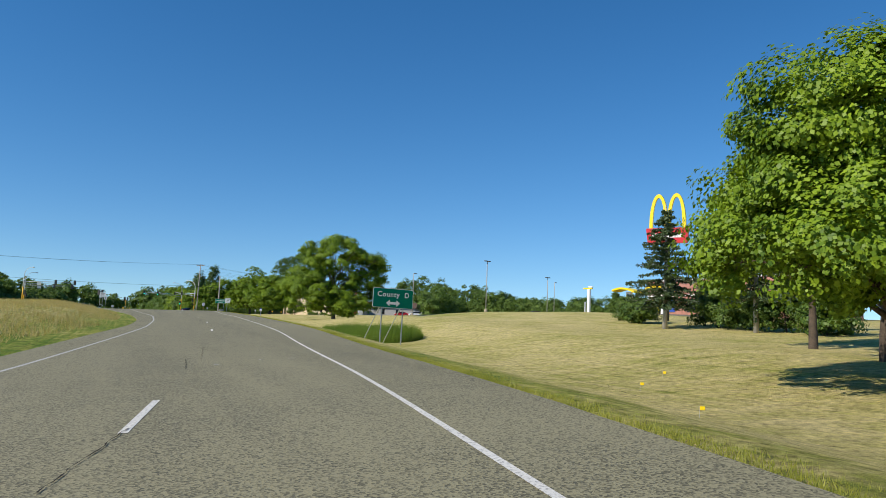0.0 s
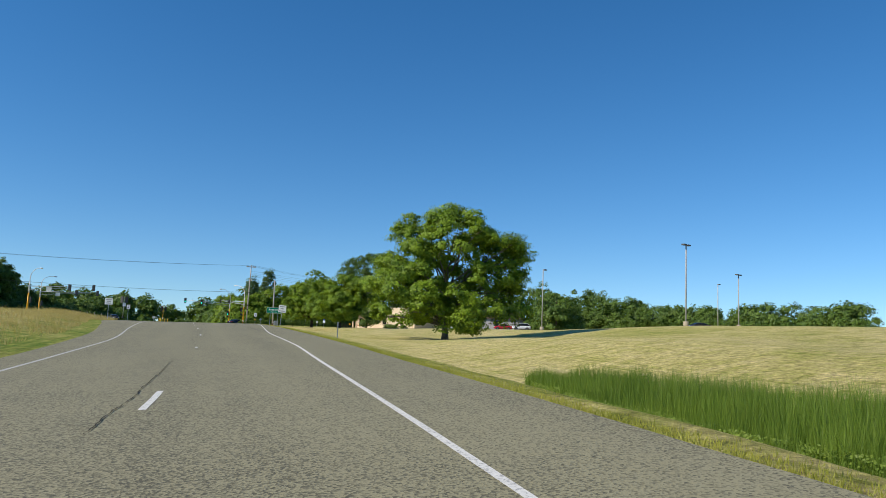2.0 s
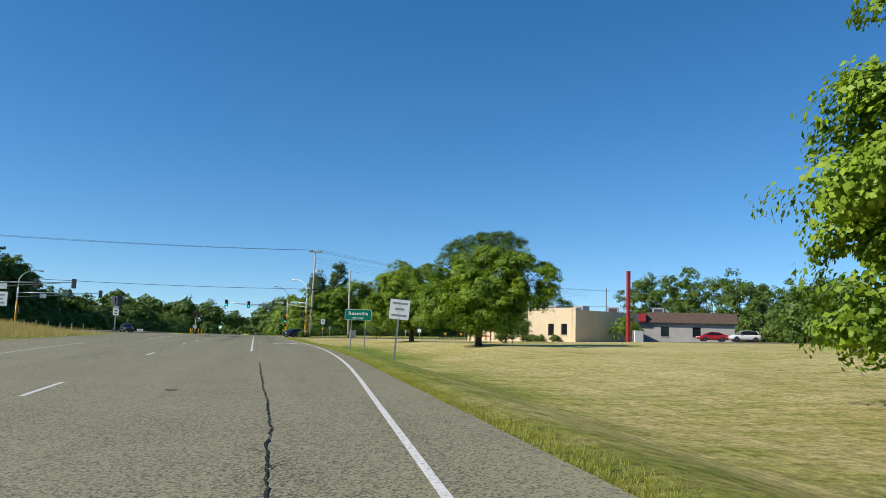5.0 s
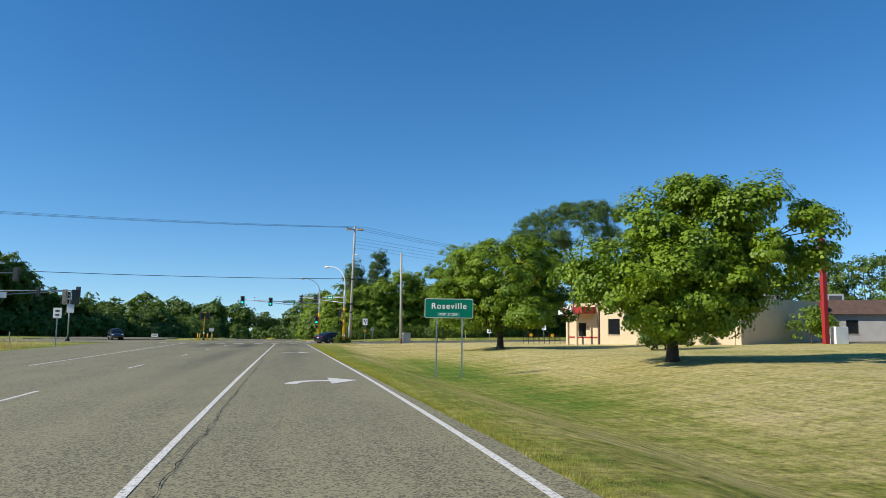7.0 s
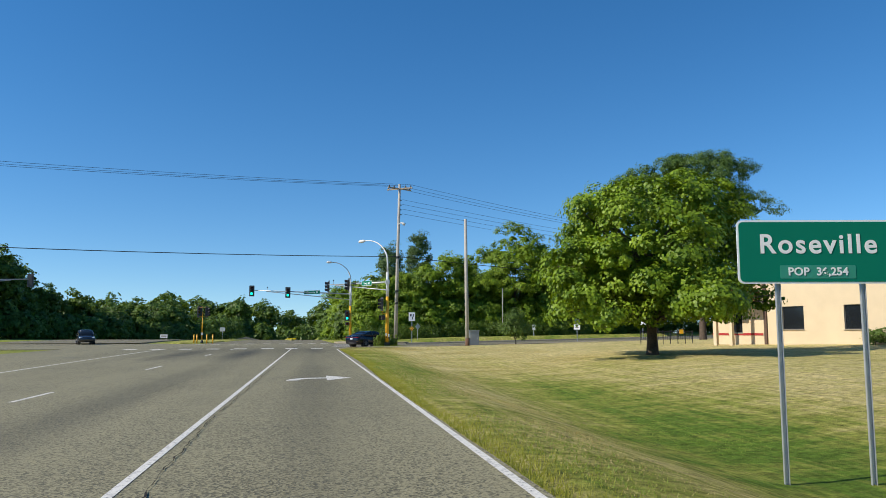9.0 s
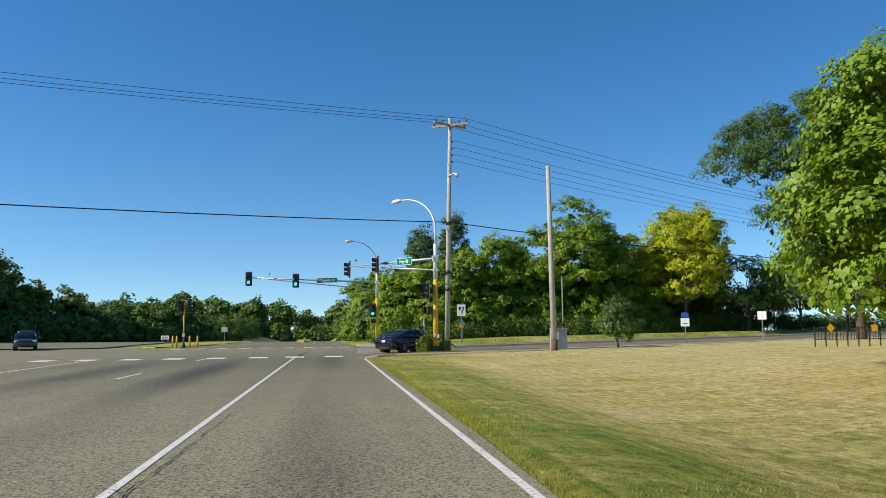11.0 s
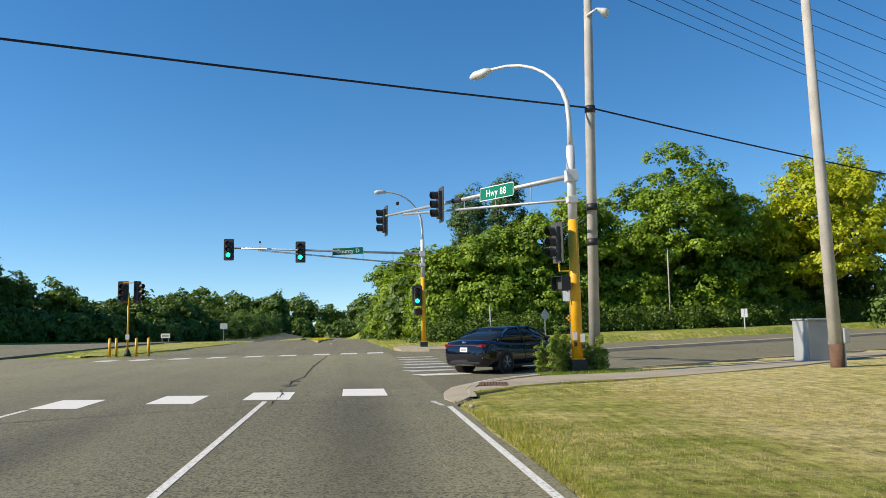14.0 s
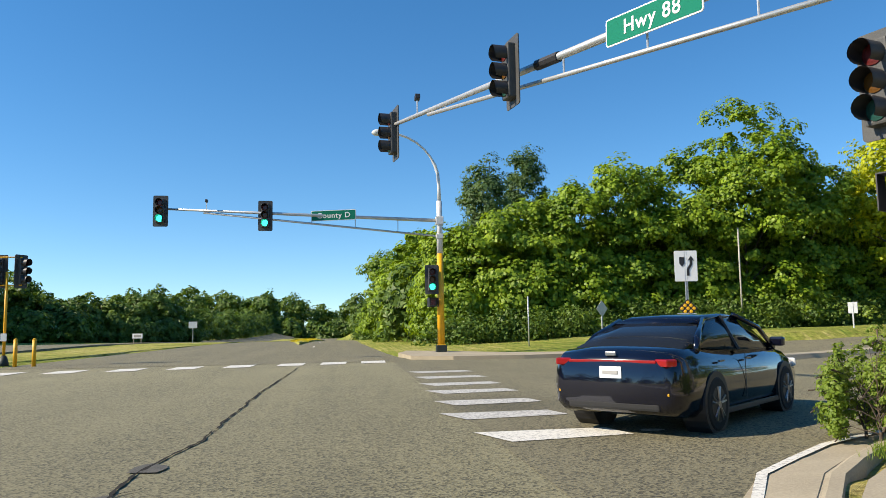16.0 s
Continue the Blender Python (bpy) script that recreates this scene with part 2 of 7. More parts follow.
M_LEAF_POPLAR = leaf_mat("poplar_leaf", (0.045, 0.10, 0.03), (0.16, 0.24, 0.09), 0.38)
M_NEEDLE = leaf_mat("spruce_needle", (0.045, 0.085, 0.035), (0.14, 0.19, 0.085), 0.2)
M_GRASS = leaf_mat("green_grass_blade", (0.23, 0.26, 0.03), (0.50, 0.47, 0.10), 0.45)
M_REED = leaf_mat("tall_green_grass", (0.12, 0.21, 0.025), (0.34, 0.42, 0.08), 0.45)
M_TALLGRASS = leaf_mat("dark_tall_grass", (0.07, 0.14, 0.018), (0.25, 0.35, 0.05), 0.45)
M_STRAW = leaf_mat("straw_grass_blade", (0.35, 0.28, 0.115), (0.60, 0.49, 0.24), 0.4)
M_STUCCO = mat("beige_stucco", (0.62, 0.50, 0.33), 0.9, var=0.08, scale=0.8, fine=70, bump=0.25)
M_DARKGLASS = mat("dark_window_glass", (0.012, 0.014, 0.017), 0.08, var=0.05, bump=0)
M_RED = mat("red_metal_fascia", (0.34, 0.022, 0.02), 0.5, var=0.1)
M_REDSIGN = mat("red_sign_face", (0.58, 0.012, 0.02), 0.4, var=0.05, bump=0)
M_GOLD = mat("yellow_sign_plastic", (0.95, 0.68, 0.0), 0.35, var=0.03, bump=0)
M_BRICK = mat("red_brick", (0.40, 0.185, 0.14), 0.9, var=0.2, scale=1.2, fine=25, bump=0.4)
M_BROWN = mat("brown_shingle", (0.10, 0.062, 0.045), 0.9, var=0.25, scale=2, fine=20, bump=0.5)
M_GREYWALL = mat("grey_render", (0.36, 0.35, 0.33), 0.9, var=0.12, scale=1)
M_CARBLACK = mat("midnight_blue_car_paint", (0.003, 0.004, 0.012), 0.12, 0.0, var=0.02, bump=0, coat=0.6)
M_CARGREY = mat("dark_grey_car_paint", (0.035, 0.037, 0.042), 0.25, 0.4, var=0.02, bump=0, coat=1.0)
M_CARRED = mat("red_car_paint", (0.42, 0.012, 0.012), 0.25, 0.1, var=0.02, bump=0, coat=1.0)
M_CARWHITE = mat("white_car_paint", (0.72, 0.72, 0.72), 0.25, 0.0, var=0.02, bump=0, coat=1.0)
M_TYRE = mat("tyre_rubber", (0.016, 0.016, 0.016), 0.85, var=0.2)
M_RIM = mat("alloy_rim", (0.35, 0.35, 0.36), 0.3, 0.9, var=0.05, bump=0)
M_TAIL = mat("red_tail_lamp", (0.22, 0.008, 0.01), 0.15, var=0.02, bump=0, emit=(1, 0.02, 0.02), power=0.08)
M_GREENLAMP = mat("green_signal_lamp", (0.0, 0.5, 0.35), 0.3, var=0, bump=0, emit=(0.0, 1.0, 0.62), power=2.6)
M_LENS_RED = mat("unlit_red_lens", (0.10, 0.012, 0.012), 0.25, var=0.05, bump=0)
M_LENS_AMBER = mat("unlit_amber_lens", (0.11, 0.045, 0.006), 0.25, var=0.05, bump=0)
M_LENS_GREEN = mat("unlit_green_lens", (0.01, 0.06, 0.05), 0.25, var=0.05, bump=0)
M_REDLAMP = mat("red_signal_lamp", (0.6, 0.0, 0.0), 0.3, var=0, bump=0, emit=(1.0, 0.03, 0.02), power=0.8)
M_CABLE = mat("black_cable", (0.012, 0.012, 0.013), 0.7, var=0.1, bump=0)
M_CABINET = mat("grey_cabinet_paint", (0.36, 0.37, 0.37), 0.5, 0.1, var=0.1, scale=2)
M_RUST = mat("rusty_iron", (0.14, 0.075, 0.045), 0.9, var=0.3, scale=6)
M_FLOWER = leaf_mat("yellow_weed_flower", (0.55, 0.40, 0.01), (0.75, 0.6, 0.03), 0.3)

# ---------------------------------------------------------------- building helpers


def finish(name, bm, material, smooth=False):
    me = bpy.data.meshes.new(name)
    bm.normal_update()
    bm.to_mesh(me)
    bm.free()
    if smooth:
        for f in me.polygons:
            f.use_smooth = True
    me.materials.append(material)
    return new(name, me)


def part(name, bm, material, parent, label="", smooth=False):
    """One mesh as a part of a thing (or of a part)."""
    ob = finish(name, bm, material, smooth)
    ob.parent = parent
    if label:
        ob["label"] = label
    return ob


def thing(name, m, label, category, group=""):
    """An Empty at the base of a thing."""
    ob = new(name)
    ob.matrix_world = m
    return tagged(ob, label, category, group)


def box(bm, cx, cy, cz, sx, sy, sz, bevel=0.0, turn=0.0):
    r = bmesh.ops.create_cube(bm, size=1.0, matrix=Matrix.Translation((cx, cy, cz)) @ pose(0, 0, 0, 0, 0, turn) @ Matrix.Diagonal((sx, sy, sz, 1)))
    if bevel:
        ed = list({e for v in r["verts"] for e in v.link_edges})
        bmesh.ops.bevel(bm, geom=ed, offset=bevel, segments=2, affect="EDGES", profile=0.6)
    return bm


def newbox(*a, **k):
    return box(bmesh.new(), *a, **k)


def tube(bm, pts, radii, seg=10, caps=True):
    """A round bar along a line of points."""
    pts = [Vector(p) for p in pts]
    if not hasattr(radii, "__len__"):
        radii = [radii] * len(pts)
    rings = []
    side = None
    for k, p in enumerate(pts):
        d = (pts[min(k + 1, len(pts) - 1)] - pts[max(k - 1, 0)]).normalized()
        if side is None:
            side = d.orthogonal().normalized()
        side = (side - d * side.dot(d)).normalized()
        up = d.cross(side)
        rings.append([bm.verts.new(p + (side * math.cos(2 * math.pi * j / seg) + up * math.sin(2 * math.pi * j / seg)) * radii[k]) for j in range(seg)])
    for a, b in zip(rings, rings[1:]):
        for j in range(seg):
            bm.faces.new((a[j], a[(j + 1) % seg], b[(j + 1) % seg], b[j]))
    if caps:
        bm.faces.new(rings[0][::-1])
        bm.faces.new(rings[-1])
    return bm


def newtube(*a, **k):
    return tube(bmesh.new(), *a, **k)


def rounded_panel(bm, w, h, t, r, cx=0, cz=0, y=0, seg=5):
    """A flat plate with round corners, standing in the x-z plane, its face towards -y."""
    pts = []
    for sx, sz, a0 in ((1, 1, 0), (-1, 1, 90), (-1, -1, 180), (1, -1, 270)):
        for k in range(seg + 1):
            a = radians(a0 + 90 * k / seg)
            pts.append((cx + sx * (w / 2 - r) + r * math.cos(a), cz + sz * (h / 2 - r) + r * math.sin(a)))
    f = [bm.verts.new((px, y - t / 2, pz)) for px, pz in pts]
    b = [bm.verts.new((px, y + t / 2, pz)) for px, pz in pts]
    bm.faces.new(f)
    bm.faces.new(b[::-1])
    n = len(pts)
    for k in range(n):
        bm.faces.new((f[k], b[k], b[(k + 1) % n], f[(k + 1) % n]))
    return bm


def flat_poly(bm, pts, y0, y1):
    """A prism of an outline in the x-z plane between two y."""
    f = [bm.verts.new((a, y0, b)) for a, b in pts]
    g = [bm.verts.new((a, y1, b)) for a, b in pts]
    bm.faces.new(f)
    bm.faces.new(g[::-1])
    for k in range(len(pts)):
        bm.faces.new((f[k], g[k], g[(k + 1) % len(pts)], f[(k + 1) % len(pts)]))
    bmesh.ops.recalc_face_normals(bm, faces=bm.faces)
    return bm


def letters(name, text, size, m, material, parent, bold=0.0, space=1.0):
    """Raised lettering in the built-in font, as one mesh, facing -y before m."""
    cu = bpy.data.curves.new(name, "FONT")
    cu.body, cu.size, cu.align_x, cu.align_y, cu.extrude, cu.offset = text, size, "CENTER", "CENTER", 0.003, bold
    cu.space_character = space
    tmp = bpy.data.objects.new(name, cu)
    scene.collection.objects.link(tmp)
    bpy.context.view_layer.update()
    me = bpy.data.meshes.new_from_object(tmp.evaluated_get(bpy.context.evaluated_depsgraph_get()))
    bpy.data.objects.remove(tmp)
    bpy.data.curves.remove(cu)
    me.materials.clear()
    me.materials.append(material)
    ob = new(name, me)
    ob.parent = parent
    ob.matrix_local = m @ pose(0, 0, 0, 90, 0, 0)
    return ob


def lerp_table(tab, v):
    if v <= tab[0][0]:
        return tab[0][1]
    for (a, fa), (b, fb) in zip(tab, tab[1:]):
        if v <= b:
            u = (v - a) / (b - a)
            return fa + (fb - fa) * u
    return tab[-1][1]


def smooth(u):
    u = min(1.0, max(0.0, u))
    return u * u * (3 - 2 * u)

# ---------------------------------------------------------------- the lie of the land


# height along the middle of the driven lane, and how far the road leans towards its left in the bend
Z_ROAD = [(-520, -6.0), (-241, -3.03), (-228, -2.86), (-218, -2.70), (-205.5, -2.41), (-188.6, -2.05), (-168, -1.56), (-157, -1.31), (-140, -0.96), (-126.6, -0.69), (-104, -0.32), (-86, -0.08), (-70, 0.0),
          (64, 0.0), (84, -0.27), (115, -0.9), (150, -1.45), (500, -7.6), (1500, -16.0)]
BANK = [(-241, 0.057), (-157, 0.057), (-140, 0.052), (-126, 0.046), (-86, 0.025), (-76, 0.021), (-65, 0.016), (-52, 0.012), (-30, 0.004), (-12, 0.0)]
X_LANE = [(-520, -62.0), (-241, -13.46), (-228, -11.49), (-218, -9.98), (-205.5, -8.36), (-188.6, -6.57), (-168, -4.74), (-157, -3.87), (-140, -2.55), (-126.6, -1.7), (-86, -0.34), (-65, -0.08), (0, 0.1)]
X_LINE = [(-520, -58.0), (-241, -11.2), (-234, -10.05), (-228.9, -9.19), (-223.5, -8.4), (-210, -6.85), (-199.6, -5.5), (-190.8, -4.68), (-182.5, -4.02), (-175.2, -3.55), (-166.9, -3.02), (-161, -2.53), (-154.5, -2.3), (-149.5, -2.03), (-143.8, -1.86), (-136.6, -1.40), (-131, -0.93), (-127, -0.64), (-120, -0.08), (-115, 0.29), (-108.9, 0.78), (-104, 1.15), (-96.2, 1.58), (-88, 1.78), (-78.6, 1.82), (100, 1.81)]
X_RIGHT = [(-520, -55.0), (-241, -9.3), (-236.6, -8.4), (-231.3, -7.35), (-224.7, -6.35), (-212, -4.85), (-201, -3.4), (-194, -2.55), (-183.7, -1.68), (-176.6, -1.3), (-168, -0.9), (-162, -0.52), (-153.6, -0.12), (-146, 0.25), (-139, 0.55), (-134, 0.84), (-127.8, 1.0), (-120.8, 1.36), (-112, 1.58), (-98, 2.1), (-88, 2.16), (-75, 2.03), (-60, 1.95), (-46, 1.87), (-30, 2.1), (-13, 2.02), (-5, 1.97), (100, 2.1)]
X_LEFT = [(-520, -68.0), (-241, -20.4), (-214.3, -16.9), (-194.5, -14.6), (-182, -13.0), (-172, -12.4), (-162, -12.1), (-150, -12.3), (-137, -12.7), (-125, -13.5), (-114, -14.5), (-95, -16.0), (-86.9, -17.0), (-68, -18.6), (-48, -19.0), (-30, -18.9), (-20, -19.4), (100, -20.5)]
X_DASH = [(-520, -64), (-241, -14.9), (-231.1, -13.35), (-227.8, -12.84), (-213, -10.75), (-196.3, -8.71), (-193.4, -8.43), (-178, -7.18), (-162, -6.4), (-145, -5.92), (-126, -5.85), (-109, -5.97), (-92, -5.95), (-61, -6.25), (-20, -6.3), (0, -6.35)]
X_LLINE = [(-520, -67), (-241, -18.9), (-220, -16.05), (-202.8, -13.85), (-185.8, -11.9), (-170, -10.9), (-150, -10.32), (-142, -10.5), (-122, -11.35), (-100, -11.9), (-70, -12.2)]
Y_NEAR = [(1.95, -2.4), (2.1, -1.5), (2.4, -0.4), (2.9, 0.5), (3.8, 1.7), (4.5, 2.4), (5.3, 3.1), (7.7, 4.55), (13.3, 6.8), (33.0, 14.6), (64.0, 27.9), (170.0, 73.0)]
Y_FAR = [(2.0, 32.0), (2.65, 25.6), (4.3, 24.4), (10.0, 25.4), (17.9, 30.7), (31.2, 36.1), (64.7, 48.7), (170.0, 94.0)]
X_FARL = [(23, -12.7), (40, -12.0), (72, -10.7), (116, -13.0), (560, -34.5)]
X_FARR = [(25, 2.6), (33, 2.1), (57, 1.3), (127, 0.6), (450, -7.3)]
LAWN_NEAR = [(-300, -4.0), (-225, -3.3), (-189, -3.05), (-172, -2.85), (-150, -2.2), (-131, -1.6), (-111, -1.25), (-91, -0.98), (-70, -0.95), (-54, -1.0), (-30, -0.6), (-10, -0.12), (200, 0.0)]
LAWN_MID = [(-300, -2.4), (-225, -2.2), (-195, -1.5), (-178, -0.95), (-155, -0.25), (-134, -0.5), (-111, -1.28), (-103, -0.75), (-87, -0.3), (-57, 0.24), (-24, 0.12), (200, 0.3)]
LAWN_OUT = [(-300, -1.2), (-205, -0.6), (-190, -0.2), (-155, 1.3), (-120, 1.5), (-90, 0.85), (-50, 0.9), (-5, 0.62), (200, 0.8)]


def ease(tab, v):
    """The table smoothed over a few metres."""
    return (lerp_table(tab, v - 4) + 2 * lerp_table(tab, v) + lerp_table(tab, v + 4)) / 4


def road_z(x, y):
    """Height of the road's surface, which leans to its left in the bend."""
    return ease(Z_ROAD, y) + ease(BANK, y) * (x - ease(X_LANE, y))


def x_right(y):
    return ease(X_RIGHT, y)


def x_left(y):
    return ease(X_LEFT, y)


def street_z(x):
    """The side street climbs gently away from the crossing."""
    return 0.014 * max(0.0, x - 8.0)


def ground_z(x, y):
    """Height of the open ground (grass) at a place."""
    r, lft = x_right(y), x_left(y)
    if y > 27:
        zr = ease(Z_ROAD, y)
        if x > lerp_table(X_FARR, y):
            d = x - lerp_table(X_FARR, y)
            return zr + 0.04 + smooth((d - 1) / 20) * (0.5 - zr) * 0.8 + street_z(x) * smooth((90 - y) / 40)
        if x > -16:
            return zr + 0.05
        return zr * smooth((90 + x) / 60) + 0.02
    if x >= r:
        d = x - r
        near, mid, out = ease(LAWN_NEAR, y), ease(LAWN_MID, y), ease(LAWN_OUT, y)
        a = road_z(r, y) - 0.02
        if d < 5.5:
            z = a + (near - a) * smooth((d - 0.6) / 4.9)
        elif d < 20:
            z = near + (mid - near) * smooth((d - 5.5) / 14.5)
        else:
            z = mid + (out - mid) * smooth((d - 20) / 25) + 0.022 * min(70.0, max(0.0, d - 42))
        k = smooth((y - 0.35 * max(0.0, x - 4) + 12) / 9)
        return z * (1 - k) + (0.05 + street_z(x)) * k - 0.06 * (1 - smooth((x - 3.0) / 0.8)) * smooth((y + 4.4) / 1.2) * (y < 3)
    if x <= lft:
        d = lft - x
        zr = road_z(lft, y)
        top = 0.95 * smooth((-24 - y) / 18) * smooth((d - 0.8) / 9)
        return zr - 0.02 + top * (1 - 0.7 * smooth((d - 15) / 15)) - (zr * smooth((d - 20) / 20))
    return road_z(x, y)


def paved(x, y):
    """Whether a place lies under a road."""
    if y < -2 and x_left(y) - 0.2 < x < x_right(y) + 0.25:
        return True
    if -2 <= y < 27 and -75 < x < 1.95:
        return not (y > 25 and -17.5 < x < -12.3)
    if x >= 1.95 and lerp_table(Y_NEAR, x) - 0.55 < y < lerp_table(Y_FAR, x) + 0.1:
        return True
    if y >= 23 and lerp_table(X_FARL, y) < x < lerp_table(X_FARR, y) + 0.2:
        return True
    if -36.5 - 0.04 * y < x < -18.5 - 0.04 * y and y >= 25:
        return True
    return False


def growth(x, y):
    """0 straw, 1 green."""
    g = 0.16
    if y < 27 and x >= x_right(y):
        d = x - x_right(y)
        g -= 0.14 * smooth((y + 34) / 16)
        g += 0.42 * (1 - smooth((d - 0.8 - 1.6 * smooth((y + 50) / 25)) / 2.2)) * (0.8 if y < -50 else 0.9) * (1 - 0.15 * smooth((y + 14) / 10))
        g += 0.72 * math.exp(-((d - 6.8) / 3.0) ** 2) * math.exp(-((y + 55) / 24) ** 2)
        g += 0.30 * math.exp(-((x - 33) / 9) ** 2) * math.exp(-((y + 133) / 12) ** 2)
        g += 0.45 * math.exp(-((d - 4) / 2.5) ** 2) * math.exp(-((y + 97) / 11) ** 2)
    elif y < 27 and x < -10:
        d = x_left(y) - x
        g += 0.35 * (1 - smooth((d - 2) / 5)) + 0.12
    elif y >= 27:
        g += 0.42
    return g + 0.16 * noise.noise(Vector((x * 0.12, y * 0.09, 3.0)))


def spaced(stops):
    """Coordinates with a step of their own on each stretch."""
    out = [stops[0][0]]
    for (a, _), (b, step) in zip(stops, stops[1:]):
        k = max(1, round((b - a) / step))
        out += [a + (b - a) * j / k for j in range(1, k + 1)]
    return out


def build_ground():
    xs = spaced([(-1500, 0), (-300, 300), (-100, 30), (-45, 5), (-20, 1.2), (4, 0.8), (24, 0.8), (55, 1.6), (110, 6), (300, 40), (1500, 300)])
    ys = spaced([(-900, 0), (-400, 150), (-270, 12), (-243, 2.5), (45, 1.1), (100, 5), (560, 24), (1500, 150)])
    verts, faces, grow = [], [], []
    for y in ys:
        for x in xs:
            z = road_z(x, y) - 0.12 if paved(x, y) and x < 6 else (street_z(x) - 0.12 if paved(x, y) else ground_z(x, y) + (0.05 * noise.noise(Vector((x * 0.25, y * 0.25, 0))) if abs(x) < 100 else 0))
            verts.append((x, y, z))
            grow.append(growth(x, y))
    n = len(xs)
    for j in range(len(ys) - 1):
        for i in range(n - 1):
            k = j * n + i
            faces.append((k, k + 1, k + n + 1, k + n))
    me = bpy.data.meshes.new("ground")
    me.from_pydata(verts, [], faces)
    a = me.attributes.new("growth", "FLOAT", "POINT")
    a.data.foreach_set("value", grow)
    for f in me.polygons:
        f.use_smooth = True
    me.materials.append(M_LAWN)
    return tagged(new("ground", me), "dry straw-coloured mown lawn with green patches", "ground", kind="structure")


def ribbon(name, rows, material, label, kind="structure", category="road", lift=0.0, skirt=0.14):
    """A sheet from rows of points across, with its edges turned down."""
    bm = bmesh.new()
    grid = [[bm.verts.new((x, y, z + lift)) for x, y, z in row] for row in rows]
    for a, b in zip(grid, grid[1:]):
        for k in range(len(a) - 1):
            bm.faces.new((a[k], a[k + 1], b[k + 1], b[k]))
    if skirt:
        for side in (0, -1):
            low = [bm.verts.new(r[side].co + Vector((0.05 if side else -0.05, 0, -skirt))) for r in grid]
            for k in range(len(low) - 1):
                bm.faces.new((grid[k][side], grid[k + 1][side], low[k + 1], low[k]))
    bmesh.ops.recalc_face_normals(bm, faces=bm.faces)
    ob = finish(name, bm, material)
    return tagged(ob, label, category, kind=kind)


def flat_strip(bm, pts, width, z):
    """A strip of paint or tar along points (x, y), at z above the road."""
    left, right = [], []
    for k, (x, y) in enumerate(pts):
        ax, ay = pts[max(k - 1, 0)]
        bx, by = pts[min(k + 1, len(pts) - 1)]
        d = Vector((bx - ax, by - ay)).normalized()
        w = width[k] if hasattr(width, "__len__") else width
        o = Vector((-d.y, d.x)) * w / 2
        left.append(bm.verts.new((x + o.x, y + o.y, road_z(x + o.x, y + o.y) + z)))
        right.append(bm.verts.new((x - o.x, y - o.y, road_z(x - o.x, y - o.y) + z)))
    for k in range(len(pts) - 1):
        bm.faces.new((right[k], right[k + 1], left[k + 1], left[k]))
    return bm


build_ground()

ys = spaced([(-520, 0), (-270, 10), (27, 1.5)])
rows = []
for y in ys:
    a, b = x_left(y), x_right(y) + 0.06 * noise.noise(Vector((0, y * 0.7, 0)))
    if y > -4:
        a = -75.0 if y > -1 else a
        b = 2.3
    rows.append([(a + (b - a) * k / 12, y, road_z(a + (b - a) * k / 12, y)) for k in range(13)])
ribbon("road", rows, M_ASPHALT, "worn pale grey asphalt highway with cracks")
xs = spaced([(1.95, 0), (8, 0.5), (33, 2), (170, 15)])
rows = []
for x in xs:
    a, b = lerp_table(Y_NEAR, x), lerp_table(Y_FAR, x)
    rows.append([(x, a + (b - a) * k / 6, street_z(x) + 0.004) for k in range(7)])
ribbon("road_cross", rows, M_ASPHALT2, "patched grey asphalt cross street")
rows = []
for y in spaced([(24, 0), (100, 4), (900, 25)]):
    a, b = lerp_table(X_FARL, y), lerp_table(X_FARR, y)
    rows.append([(a + (b - a) * k / 4, y, road_z(0, y) + 0.008) for k in range(5)])
ribbon("road_beyond", rows, M_ASPHALT2, "grey asphalt highway running downhill beyond the crossing")
rows = []
for y in spaced([(25, 0), (100, 4), (800, 25)]):
    a, b = -36.5 - 0.04 * y, -18.5 - 0.04 * y
    rows.append([(a + (b - a) * k / 4, y, ground_z(a + (b - a) * k / 4, y) + 0.1) for k in range(5)])
ribbon("road_opposite", rows, M_ASPHALT2, "grey asphalt carriageway of the opposite direction")

# ---------------------------------------------------------------- road markings


def marking(name, bm, material, label, category="road marking", group=""):
    return tagged(finish(name, bm, material), label, category, group, "structure")


def along(tab, y0, y1, step=2.0, dx=0.0):
    k = max(1, round((y1 - y0) / step))
    return [(ease(tab, y0 + (y1 - y0) * j / k) + dx, y0 + (y1 - y0) * j / k) for j in range(k + 1)]


bm = flat_strip(bmesh.new(), along(X_LINE, -420, -4.6), 0.10, 0.006)
marking("edge_line", bm, M_PAINT, "worn solid white edge line of the highway")
bm = flat_strip(bmesh.new(), [(1.72, -4.4), (1.64, -3.9), (1.6, -3.5)], 0.1, 0.006)
marking("edge_line", bm, M_PAINT_OLD, "worn end of the white edge line at the corner")
bm = flat_strip(bmesh.new(), along(X_LLINE, -420, -74), 0.12, 0.006)
marking("edge_line", bm, M_PAINT_OLD, "faded white line along the median shoulder")
bm = flat_strip(bmesh.new(), [(-1.81, y) for y in range(-90, -2, 2)] + [(-1.81, -2.6)], 0.10, 0.006)
marking("lane_line", bm, M_PAINT, "solid white line of the right-turn lane")
bm = flat_strip(bmesh.new(), [(-10.9 - 0.02 * (y + 46), y) for y in range(-60, -1, 2)], 0.12, 0.006)
marking("lane_line", bm, M_PAINT, "solid white line of the left-turn lane")
for y, n in ((-160.6, 0.9), (-144.6, 2.4)):
    bm = flat_strip(bmesh.new(), along(X_DASH, y, y + n, 0.45), 0.11, 0.006)
    marking("lane_dash", bm, M_PAINT_OLD, "worn remnant of a white lane dash", group="lane dashes")
